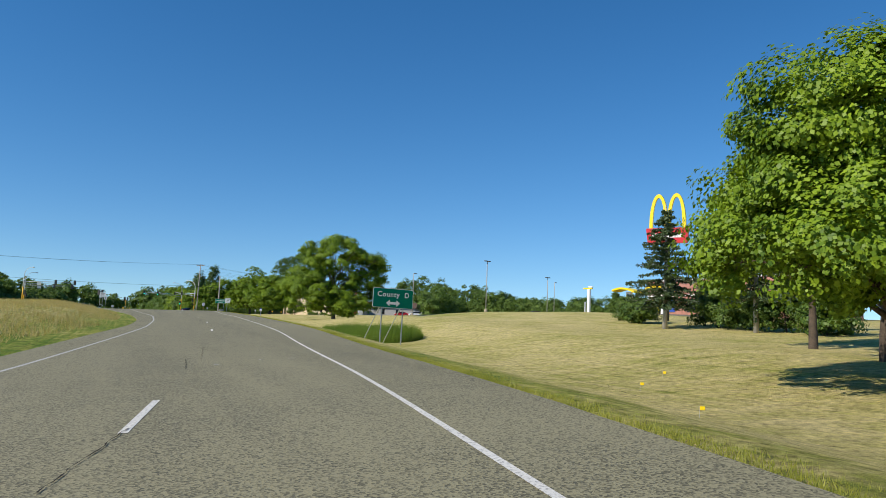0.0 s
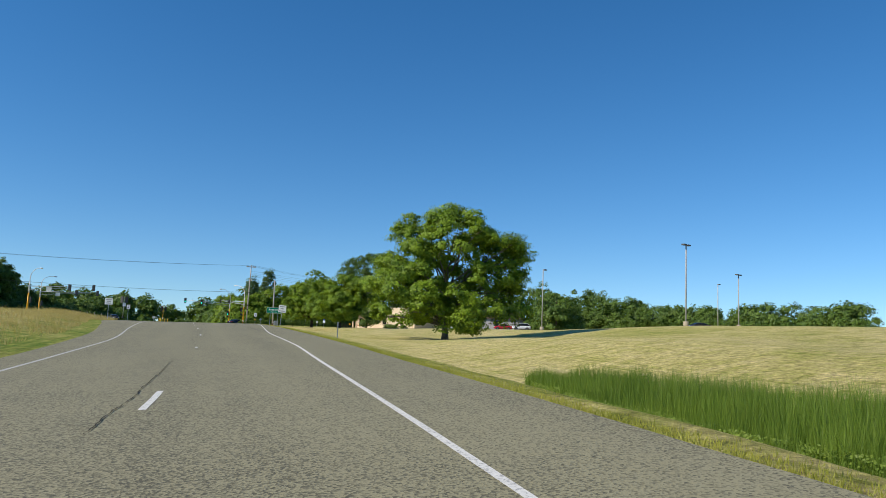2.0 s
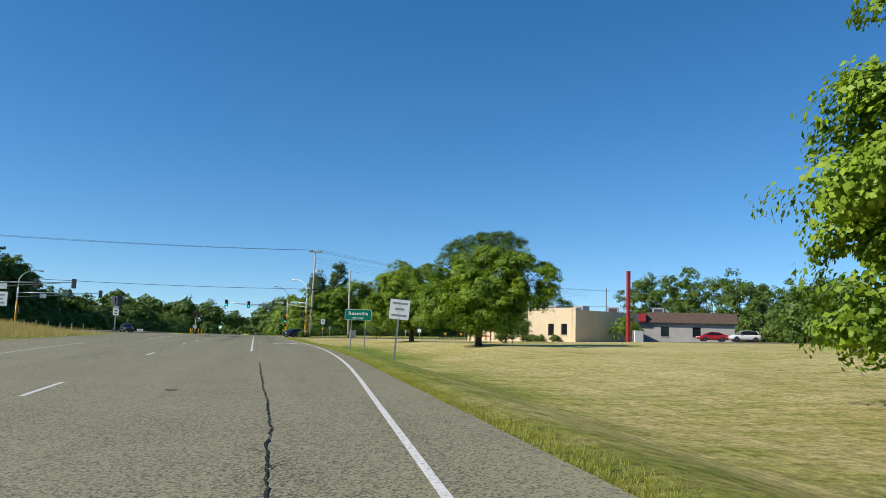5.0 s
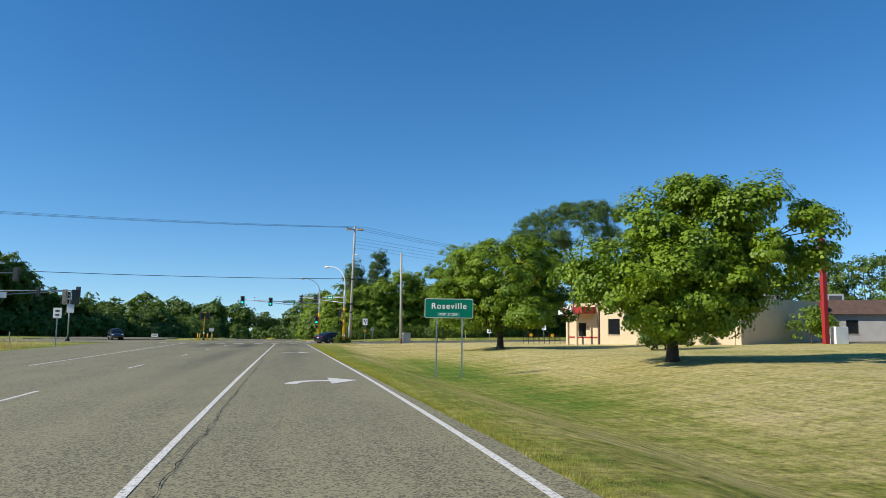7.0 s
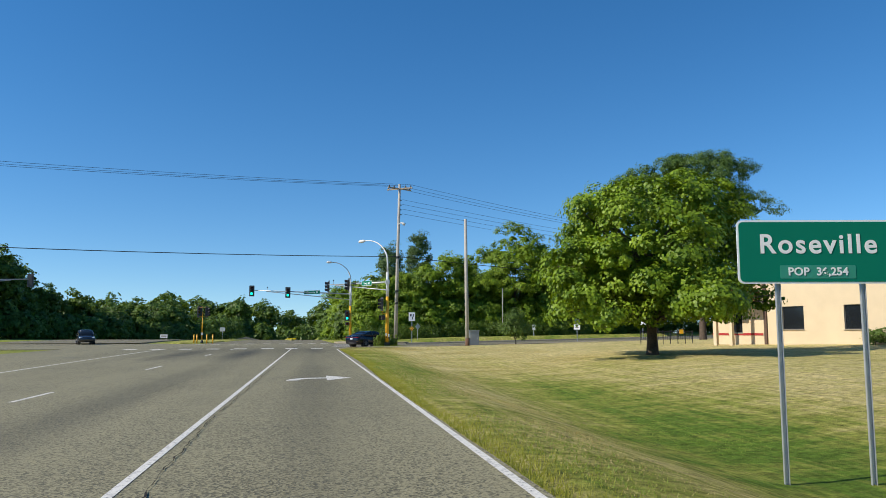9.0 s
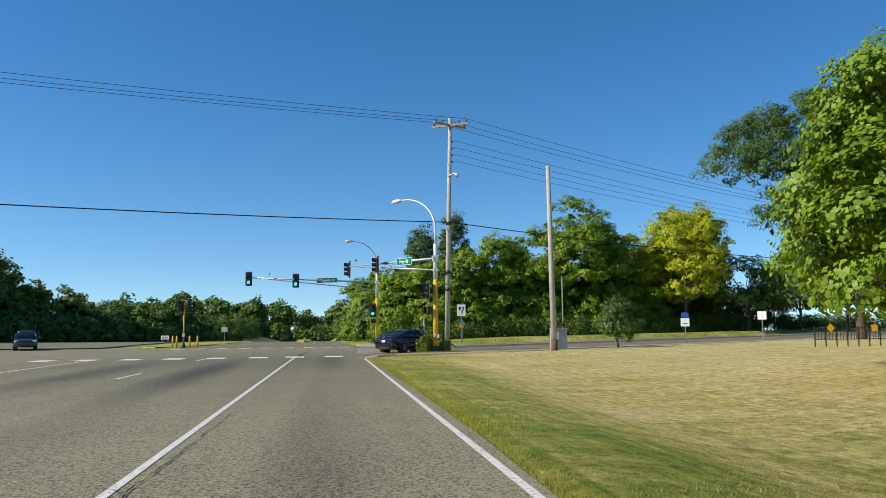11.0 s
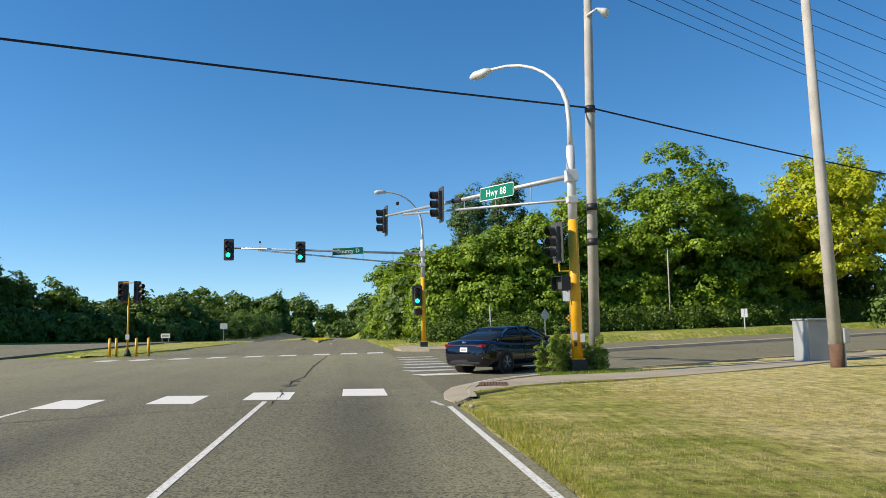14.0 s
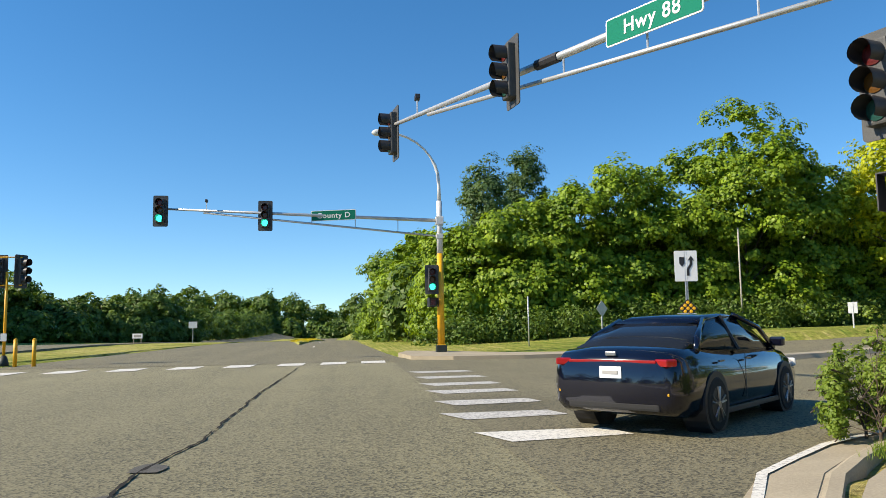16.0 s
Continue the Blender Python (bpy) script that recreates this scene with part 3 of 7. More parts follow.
for y, n in ((-248.0, 3.0), (-231.1, 3.3), (-196.3, 2.9), (-179.3, 2.6), (-127.6, 2.5), (-110.6, 3.3), (-93.6, 2.7), (-76.8, 2.8), (-63.4, 3.2), (-48.3, 2.6), (-35.2, 2.9), (-19.4, 3.1), (-5.6, 2.6)):
    bm = flat_strip(bmesh.new(), along(X_DASH, y, y + n, 0.6), 0.115, 0.006)
    marking("lane_dash", bm, M_PAINT, "short white dashed lane line", group="lane dashes")
for y in (46, 61, 76, 92, 112, 136):
    bm = flat_strip(bmesh.new(), [(-1.7 - y * 0.006, y), (-1.7 - y * 0.006, y + 3.0)], 0.115, 0.016)
    marking("lane_dash", bm, M_PAINT, "short white dashed lane line beyond the crossing", group="lane dashes")


def block(pts, z, material, label, group):
    bm = bmesh.new()
    bm.faces.new([bm.verts.new((x, y, road_z(x, y) + z)) for x, y in pts])
    bmesh.ops.recalc_face_normals(bm, faces=bm.faces)
    for f in bm.faces:
        if f.normal.z < 0:
            f.normal_flip()
    marking("crosswalk_block", bm, material, label, group=group)


for x in (-0.23, -2.33, -4.25, -6.4, -8.5, -10.55, -12.6, -14.6):
    s = 0.15 * (x + 0.23)
    block([(x, s - 1.84), (x + 1.0, s - 2.06), (x + 0.98, s - 0.2), (x, s)], 0.006, M_PAINT_BLOCK, "white painted crosswalk block with small cracks", "near crosswalk")
for x in (0.85, -0.6, -2.1, -3.85, -5.6, -7.4, -9.2, -11.0, -12.6):
    s = 0.24 * x
    block([(x - 0.1, 22.7 + s), (x + 0.8, 22.9 + s), (x + 0.85, 24.6 + s), (x - 0.05, 24.4 + s)], 0.012, M_PAINT, "white painted crosswalk block across the far side", "far crosswalk")
for k, (y, x) in enumerate(((4.35, 1.9), (6.45, 1.72), (8.35, 1.84), (10.5, 1.92), (12.45, 1.98), (14.7, 2.05), (17.0, 2.08))):
    block([(x + 0.2, y - 0.4), (x + 1.75, y - 0.12), (x + 1.6, y + 0.5), (x - 0.1, y + 0.42)], 0.012, M_PAINT_OLD if k else M_PAINT, "scuffed white crosswalk bar across the side street", "side crosswalk")


def turn_arrow(x, y, s, deep):
    """A right-turn arrow lying on the lane, its head to +x."""
    bm = bmesh.new()
    arc = [radians(90 * k / 8) for k in range(9)]
    low = [(-0.60 + 0.45 * (1 - math.cos(a)), -0.40 + 0.38 * math.sin(a)) for a in arc] + [(0.25, -0.02)]
    high = [(-0.95 + 0.75 * (1 - math.cos(a)), -0.40 + 0.60 * math.sin(a)) for a in arc] + [(0.25, 0.20)]

    def v(p):
        xx, yy = x + p[0] * s, y + p[1] * deep
        return bm.verts.new((xx, yy, road_z(xx, yy) + 0.009))
    a, b = [v(p) for p in low], [v(p) for p in high]
    for k in range(9):
        bm.faces.new((a[k], a[k + 1], b[k + 1], b[k]))
    bm.faces.new([v(p) for p in ((0.25, -0.50), (1.02, 0.07), (0.25, 0.72))])
    for f in bm.faces:
        f.normal_update()
        if f.normal.z < 0:
            f.normal_flip()
    marking("turn_arrow", bm, M_PAINT, "white right-turn arrow painted on the lane", group="turn arrows")


turn_arrow(0.45, -72.7, 1.0, 2.1)
turn_arrow(0.1, -42.4, 0.97, 1.9)


def crack(pts, w, seed, label="dark jagged tar-filled crack in the asphalt"):
    rng = random.Random(seed)
    line, width, drift = [], [], 0.0
    for (ax, ay), (bx, by) in zip(pts, pts[1:]):
        k = max(2, int(math.hypot(bx - ax, by - ay) / 0.13))
        for j in range(k):
            u = j / k
            drift = 0.75 * drift + rng.gauss(0, 0.011)
            line.append((ax + (bx - ax) * u + drift, ay + (by - ay) * u + rng.gauss(0, 0.012)))
            width.append(w * rng.uniform(0.15, 1.5))
    bm = flat_strip(bmesh.new(), line, width, 0.014)
    for x, y in line[3:-3:7]:
        if rng.random() < 0.3:
            side = rng.choice((-1, 1))
            twig = [(x + side * 0.07 * j + rng.gauss(0, 0.015), y + 0.09 * j + rng.gauss(0, 0.03)) for j in range(rng.randint(3, 6))]
            flat_strip(bm, twig, [w * 0.6 * (1 - j / len(twig)) + 0.003 for j in range(len(twig))], 0.016)
    marking("road_crack", bm, M_TAR, label, "crack", "road cracks")


for pts, w, sd in (
        ([(-13.99, -234.0), (-13.6, -232.2), (-13.24, -230.6)], 0.05, 1), ([(-11.96, -221.5), (-11.82, -219.6), (-11.68, -218.0), (-11.19, -217.1), (-10.65, -211.8)], 0.045, 24), ([(-9.23, -198.3), (-8.75, -196.4)], 0.05, 2), ([(-8.42, -192.7), (-8.2, -187.3)], 0.03, 25),
        ([(-7.82, -181.4), (-7.74, -180.0), (-7.49, -176.9), (-7.09, -168.1)], 0.05, 3), ([(-6.26, -158.6), (-6.67, -157.7), (-6.36, -155.3), (-6.58, -147.8)], 0.04, 4), ([(-6.46, -146.2), (-6.42, -143.1), (-6.24, -134.4)], 0.045, 5), ([(-6.3, -126), (-6.4, -118)], 0.03, 6),
        ([(-4.4, -224.0), (-5.0, -227.0), (-6.0, -231.5)], 0.04, 23), ([(-1.6, -134.0), (-1.66, -131.0), (-1.6, -126.3), (-1.55, -120.3), (-1.42, -115.1), (-1.45, -110.3), (-1.5, -100)], 0.085, 8), ([(-1.52, -92), (-1.55, -75), (-1.52, -58.5), (-1.57, -56.9), (-1.69, -52.7), (-1.66, -46.1), (-1.58, -30)], 0.045, 9),
        ([(-3.9, -64), (-3.8, -60.6)], 0.03, 21), ([(-3.8, -48), (-3.7, -41)], 0.03, 22), ([(-7.3, -60), (-7.6, -47), (-7.4, -34)], 0.035, 10), ([(-9, -52), (-8.4, -44)], 0.03, 26),
        ([(-10.3, -33.5), (-8.0, -34.2), (-3.78, -37.6), (-1.84, -38.9), (1.8, -38.6)], 0.05, 11), ([(-8, -13.5), (-2, -11.2), (1.7, -12.0)], 0.025, 12), ([(-9, -22.0), (-3, -21.4), (1.7, -21.9)], 0.02, 27),
        ([(-1.62, -4.0), (-1.6, -0.9), (-1.74, 0.1), (-1.63, 1.5)], 0.06, 31), ([(-1.63, 1.5), (-1.73, 2.7), (-1.5, 4.9), (-1.52, 11.5), (-1.34, 21.0)], 0.12, 13), ([(-9, 0.3), (-3, 0.9), (2.0, 1.5)], 0.03, 14), ([(-0.97, -131.4), (-0.21, -132.0), (0.35, -132.3), (0.95, -132.8)], 0.03, 15),
        ([(-7, 6.2), (-3.5, 4.8), (-1.1, 5.3)], 0.025, 16), ([(4.5, 11.6), (9.5, 11.2)], 0.05, 17), ([(7.7, 18.5), (12, 19.5), (22, 22.0)], 0.06, 18), ([(-13.0, -199), (-10, -198)], 0.025, 20)):
    crack(pts, w * 0.34, sd)
for x, y, r in ((-1.66, 1.6, 0.2), (-1.66, 3.1, 0.19), (-1.6, -1.0, 0.07)):
    bm = bmesh.new()
    rng = random.Random(int(x * 100 + y * 10))
    bm.faces.new([bm.verts.new((x + r * rng.uniform(0.6, 1.2) * math.cos(a), y + 1.6 * r * rng.uniform(0.6, 1.3) * math.sin(a), 0.0138)) for a in [k * 2 * math.pi / 11 for k in range(11)]])
    marking("road_patch", bm, M_PATCH, "dark tar patch on the asphalt", "patch")


def scuff(x, y, w, h, material, label):
    """A small worn patch lying on the road."""
    rng = random.Random(int(x * 77 + y * 13))
    bm = bmesh.new()
    ring = [(x + w * rng.uniform(0.7, 1.1) * math.cos(a), y + h * rng.uniform(0.6, 1.2) * math.sin(a)) for a in [k * 2 * math.pi / 9 for k in range(9)]]
    bm.faces.new([bm.verts.new((a, b, road_z(a, b) + 0.008)) for a, b in ring])
    marking("road_patch", bm, material, label, "patch", "worn spots")


for x, y, w, h in ((-11.1, -220.3, 0.1, 0.08), (-9.8, -219.1, 0.05, 0.06), (-8.9, -219.0, 0.11, 0.09), (-8.0, -219.0, 0.07, 0.1), (4.0, 4.5, 0.22, 0.12)):
    scuff(x, y, w, h, M_PAINT_OLD, "small worn chip of white paint on the asphalt")
for x, y, w, h in ((-5.3, -217.5, 0.18, 0.07), (-5.6, -219.5, 0.14, 0.05), (-5.4, -221.0, 0.14, 0.05), (-4.4, -59.5, 0.14, 0.16), (-3.3, -110.0, 0.16, 0.2), (-1.72, -131.0, 0.12, 0.12)):
    scuff(x, y, w, h, M_PATCH, "small dark tar spot on the asphalt")

# kerb, gutter and sidewalk at the corner
curve = [(x, lerp_table(Y_NEAR, x)) for x in (2.0, 2.1, 2.25, 2.4, 2.65, 2.9, 3.35, 3.8, 4.15, 4.5, 4.9, 5.3, 6.5, 7.7, 10, 13.3, 18, 24, 33, 45, 64)]


def offset_curve(pts, d):
    out = []
    for k, (x, y) in enumerate(pts):
        ax, ay = pts[max(k - 1, 0)]
        bx, by = pts[min(k + 1, len(pts) - 1)]
        t = Vector((bx - ax, by - ay)).normalized()
        out.append((x + t.y * d, y - t.x * d))
    return out


curve = [(1.75, -5.5), (1.82, -4.4), (1.9, -3.2)] + curve
g0, g1, g2 = offset_curve(curve, 0.0), offset_curve(curve, 0.5), offset_curve(curve, 0.66)


def ramp_z(x):
    """The gutter rises to the sidewalk at the corner."""
    return 0.02 + 0.045 * (1 - smooth((x - 4.2) / 1.2))


rows = [[(a[0], a[1], 0.012 + street_z(a[0])), (b[0], b[1], street_z(b[0]) + 0.012 + (ramp_z(b[0]) - 0.012) * min(1.0, 0.6 + k / 4))] for k, (a, b) in enumerate(zip(g0[2:], g1[2:]))]
rows.insert(0, [(2.0, -4.0, 0.012), (2.05, -4.0, 0.012)])
ribbon("gutter", rows, M_CONC, "pale concrete gutter along the corner", category="gutter", skirt=0.05)
rows = [[(b[0] + (c[0] - b[0]) * u, b[1] + (c[1] - b[1]) * u, street_z(b[0]) + z) for u, z in ((0, ramp_z(b[0]) - 0.01), (0.15, 0.06), (0.35, 0.075), (1, 0.075))] for b, c in zip(g1[2:], g2[2:])]
rows[0] = [(x, y, min(z, 0.045)) for x, y, z in rows[0]]
ribbon("kerb", rows, M_CONC, "rounded concrete kerb round the street corner", category="kerb")
SIDEWALK = [((2.72, -1.75), (2.6, -2.45)), ((2.98, -1.0), (3.15, -1.95)), ((3.42, -0.05), (3.75, -1.4)), ((4.3, 1.0), (4.6, -0.85)), ((5.1, 1.7), (5.6, -0.4)), ((6.3, 1.95), (6.6, -0.2)), ((8.3, 2.4), (8.3, 0.3)), ((10.3, 3.05), (10.3, 1.1)), ((13.3, 4.3), (13.3, 2.4))]
SIDEWALK += [((x, lerp_table(Y_NEAR, x) - 1.6), (x, lerp_table(Y_NEAR, x) - 3.4)) for x in (18, 24, 33, 45, 64)]
rows = [[(a[0], a[1], 0.077 + street_z(a[0])), (a[0] * 0.5 + b[0] * 0.5, a[1] * 0.5 + b[1] * 0.5, 0.083 + street_z(a[0])), (b[0], b[1], 0.075 + street_z(b[0]))] for a, b in SIDEWALK]
ribbon("pavement", rows, M_CONC, "pale concrete sidewalk along the side street", category="sidewalk")
tactile = thing("tactile_plate", pose(3.36, -0.72, 0.09, 0, 0, -10), "rusty iron tactile plate set in the sidewalk", "tactile plate")
part("plate", newbox(0, 0, 0, 0.68, 0.92, 0.02, 0.004), M_RUST, tactile)
dome = part("dome", newtube([(0, 0, 0.01), (0, 0, 0.018)], [0.022, 0.014], 6), M_RUST, tactile)
dome.location = (-0.29, -0.38, 0)
for i in range(9):
    for j in range(12):
        if i or j:
            o = new("dome", dome.data)
            o.parent = tactile
            o.location = (-0.29 + i * 0.0725, -0.38 + j * 0.069, 0)

bm = flat_strip(bmesh.new(), [(3.1, 0.55), (3.77, 1.62), (4.5, 2.28), (5.24, 2.92), (6.2, 3.5), (7.4, 4.2)], 0.09, 0.034)
marking("edge_line", bm, M_PAINT, "thin white line along the corner gutter")

# islands across the street
isl = bmesh.new()
vs = [(2.75, 25.2), (4.3, 24.2), (7.0, 23.9), (10.6, 23.9), (11.2, 24.7), (7.0, 27.2), (4.4, 30.6), (3.1, 31.6), (2.5, 28.8)]
top = [isl.verts.new((x, y, 0.15 + street_z(x))) for x, y in vs]
low = [isl.verts.new((x, y, -0.05)) for x, y in vs]
isl.faces.new(top)
for k in range(len(vs)):
    isl.faces.new((top[k], low[k], low[(k + 1) % len(vs)], top[(k + 1) % len(vs)]))
bmesh.ops.recalc_face_normals(isl, faces=isl.faces)
tagged(finish("traffic_island", isl, M_CONC), "worn concrete traffic island with reddish kerb", "traffic island", kind="structure")
rows = []
for x in spaced([(9.9, 0), (14, 0.8), (75, 3)]):
    y, z = 16.3 + (x - 9.9) * 0.42, street_z(x)
    rows.append([(x, y - 0.5, z + 0.01), (x, y - 0.42, z + 0.15), (x, y + 0.42, z + 0.15), (x, y + 0.5, z + 0.01)])
ribbon("street_median", rows, M_CONC, "low concrete median dividing the side street", category="median")

pairs = [((-15.2, 25.6), (-14.2, 25.6)), ((-16.8, 28), (-13.3, 28)), ((-18.4, 40), (-12.1, 40)), ((-19.5, 72), (-10.8, 72)), ((-22.2, 118), (-13.1, 118)), ((-30.5, 290), (-21.8, 290)), ((-60, 800), (-50, 800))]
rows = []
for (a, y), (b, _) in pairs:
    z = road_z(0, y)
    rows.append([(a, y, z), (a + 0.12, y, z + 0.1), ((a + b) / 2, y, z + 0.12), (b - 0.12, y, z + 0.1), (b, y, z + 0.012)])
med = ribbon("median", rows, M_LAWN, "grassy median strip with low kerb", category="median", skirt=0.1)
rows = []
for y, a, b in ((54, -3.4, -3.2), (64, -4.4, -3.0), (84, -5.6, -2.9), (150, -8.2, -4.0), (400, -19, -13)):
    z = road_z(0, y)
    rows.append([(a, y, z + 0.01), (a + 0.15, y, z + 0.15), ((a + b) / 2, y, z + 0.2), (b - 0.15, y, z + 0.15), (b, y, z + 0.01)])
med2 = ribbon("median", rows, M_LAWN, "narrow grassy median with yellow weeds beyond the crossing", category="median", skirt=0.1)
for o in (med, med2):
    a = o.data.attributes.new("growth", "FLOAT", "POINT")
    a.data.foreach_set("value", [0.42] * len(o.data.vertices))

# ---------------------------------------------------------------- trees


def polygon_mesh(name, co, material):
    """Loose polygons, all with the same number of corners, as one mesh."""
    n, k = co.shape[:2]
    me = bpy.data.meshes.new(name)
    me.vertices.add(n * k)
    me.vertices.foreach_set("co", co.astype(np.float32).reshape(-1))
    me.loops.add(n * k)
    me.loops.foreach_set("vertex_index", np.arange(n * k, dtype=np.int32))
    me.polygons.add(n)
    me.polygons.foreach_set("loop_start", np.arange(0, n * k, k, dtype=np.int32))
    me.update(calc_edges=True)
    me.materials.append(material)
    return me


def leaf_object(name, c, nrm, size, material, long=1.5, corners=4):
    """Many small pointed leaves as one mesh."""
    n = len(c)
    rng = np.random.default_rng(n)
    nrm = nrm / (np.linalg.norm(nrm, axis=1, keepdims=True) + 1e-9)
    r = rng.normal(size=(n, 3))
    u = np.cross(nrm, r)
    u /= np.linalg.norm(u, axis=1, keepdims=True) + 1e-9
    v = np.cross(nrm, u)
    size = size[:, None]
    co = np.empty((n, 4, 3), dtype=np.float32)
    co[:, 0] = c - u * size * long / 2
    co[:, 1] = c + v * size / 2 + nrm * size * 0.12
    co[:, 2] = c + u * size * long / 2
    co[:, 3] = c - v * size / 2 + nrm * size * 0.12
    if corners == 3:
        co = np.stack([co[:, 0], co[:, 2], (co[:, 1] - c) * 1.9 + c], 1)
    return new(name, polygon_mesh(name, co, material))


def crown_leaves(rng, lobes, clumps, per, clump_r, size, low=-0.55, flat=0.85, inner=0.55, tufts=14, gap=-9.0):
    """Leaf places, facings and sizes: clumps on the lobes of a crown, leaves on each clump. Also the clumps' middles."""
    w = np.array([l[1][0] * l[1][1] + l[1][0] * l[1][2] for l in lobes])
    pick = rng.choice(len(lobes), clumps, p=w / w.sum())
    mid = np.empty((clumps, 3))
    out = np.empty((clumps, 3))
    for k, i in enumerate(pick):
        while True:
            d = rng.normal(size=3)
            d /= np.linalg.norm(d)
            if d[2] > low:
                break
        for _ in range(12):
            rr = rng.uniform(inner, 1.0) ** 0.5
            mid[k] = np.array(lobes[i][0]) + np.array(lobes[i][1]) * d * rr
            if noise.noise(Vector(mid[k]) * 0.62) > gap:
                break
            d = rng.normal(size=3)
            d[2] = max(d[2], low)
            d /= np.linalg.norm(d)
        out[k] = d
    n = clumps * per
    which = np.repeat(np.arange(clumps), per)
    td = rng.normal(size=(clumps, tufts, 3))
    td /= np.linalg.norm(td, axis=2, keepdims=True)
    td[:, :, 2] = np.abs(td[:, :, 2]) * rng.choice([1, 1, -0.6], size=(clumps, tufts))
    td *= rng.uniform(0.6, 0.98, (clumps, tufts, 1))
    tk = rng.integers(0, tufts, n)
    cr = (clump_r * rng.uniform(0.65, 1.3, clumps))[which][:, None]
    e = rng.normal(size=(n, 3))
    e /= np.linalg.norm(e, axis=1, keepdims=True)
    e *= rng.uniform(0.2, 1.0, (n, 1)) ** 0.5 * 0.4
    d = td[which, tk] + e
    off = d * cr * np.array([1.2, 1.2, flat])
    off[:, 2] -= 0.07 * (off[:, 0] ** 2 + off[:, 1] ** 2) / clump_r
    pos = mid[which] + off
    nrm = d * 1.2 + out[which] * 0.5 + np.array([-0.1, -0.05, 0.4]) + rng.normal(size=(n, 3)) * 0.42
    return pos, nrm, size * rng.uniform(0.65, 1.3, n), mid


def limbs(rng, mids, height, trunk_r, fork, lean=(0, 0), count=16, trunk_top=0.72):
    """A tapered trunk with bent limbs that reach into the crown."""
    bm = bmesh.new()
    top = Vector((lean[0], lean[1], height * trunk_top))
    pts = [Vector((0, 0, -0.25)), Vector((0, 0, 0.12)), Vector((0.02, 0.03, fork * 0.5))]
    rad = [trunk_r * 1.6, trunk_r * 1.2, trunk_r]
    for k in range(1, 6):
        u = k / 5
        pts.append(Vector((lean[0] * u + rng.normal() * 0.12, lean[1] * u + rng.normal() * 0.12, fork + (top.z - fork) * u)))
        rad.append(trunk_r * (0.92 - 0.8 * u))
    tube(bm, pts, rad, 9)
    order = rng.permutation(len(mids))[:count]
    q = min(1.0, height / 7)
    for i in order:
        end = Vector(mids[i])
        u = min(0.95, max(0.0, (end.z * rng.uniform(0.35, 0.7) - fork) / max(0.1, top.z - fork)))
        st = Vector((lean[0] * u, lean[1] * u, fork + (top.z - fork) * u))
        r0 = trunk_r * (0.5 - 0.3 * u)
        m1 = st.lerp(end, 0.45) + Vector((rng.normal() * 0.25, rng.normal() * 0.25, 0.35)) * q + Vector((0, 0, 0.1 * (end - st).length * rng.uniform(-0.5, 1)))
        m2 = st.lerp(end, 0.75) + Vector((rng.normal() * 0.2, rng.normal() * 0.2, 0.25)) * q
        tube(bm, [st, m1, m2, end], [r0, r0 * 0.6, r0 * 0.35, 0.015], 6, caps=False)
        for _ in range(2):
            tip = end + Vector((rng.normal() * 0.45, rng.normal() * 0.45, rng.normal() * 0.3)) * q
            tube(bm, [m2, m2.lerp(tip, 0.6) + Vector((0, 0, 0.12 * q)), tip], [r0 * 0.3, r0 * 0.18, 0.01], 5, caps=False)
    return bm


def tree(name, x, y, lobes, clumps, per, clump_r, size, height, trunk_r, fork, label, leaf, bark=None, seed=1, z=None, count=18, low=-0.55, inner=0.55, category="tree", group="", turn=0.0, gap=-9.0, k=1.0):
    rng = np.random.default_rng(seed)
    pos, nrm, sz, mids = crown_leaves(rng, lobes, clumps, per, clump_r, size, low, inner=inner, gap=gap)
    root = thing(name, pose(x, y, ground_z(x, y) if z is None else z, 0, 0, turn) @ Matrix.Diagonal((k, k, k, 1)), label, category, group)
    part("trunk", limbs(rng, mids, height, trunk_r, fork, count=count), bark or M_BARK, root, smooth=True)
    crown = leaf_object("crown", pos, nrm, sz, leaf, 1.25)
    crown.parent = root
    return root


def ball_lobes(rng, r, h, base, n=6, skirt=False):
    """Lobes of an uneven round-topped crown between base and h."""
    c = (base + h) / 2
    out = [((0, 0, c), (r * 0.82, r * 0.82, (h - base) / 2))]
    for k in range(n):
        a = rng.uniform(0, 6.28)
        q = rng.uniform(0.35, 0.62)
        zz = base + (h - base) * rng.uniform(0.22, 0.8)
        out.append(((r * q * math.cos(a), r * q * math.sin(a), zz), (r * rng.uniform(0.38, 0.55), r * rng.uniform(0.38, 0.55), (h - base) * rng.uniform(0.16, 0.26))))
    if skirt:
        out += [((0, 0, 1.5), (r * 1.02, r * 1.02, 1.7)), ((0, 0, 3.2), (r * 0.98, r * 0.98, 2.2))]
    return out


def round_tree(name, x, y, r, h, base, label, leaf, seed, clumps=90, per=110, clump_r=0.8, size=0.22, trunk_r=0.2, bark=None, z=None, group="", category="tree", inner=0.55, low=-0.6, skirt=False):
    rng = np.random.default_rng(seed + 1000)
    return tree(name, x, y, ball_lobes(rng, r, h, base, skirt=skirt), clumps, per, clump_r, size, h, trunk_r, max(0.5, base + 0.3), label, leaf, bark, seed, z, count=14, low=low, inner=inner, category=category, group=group)


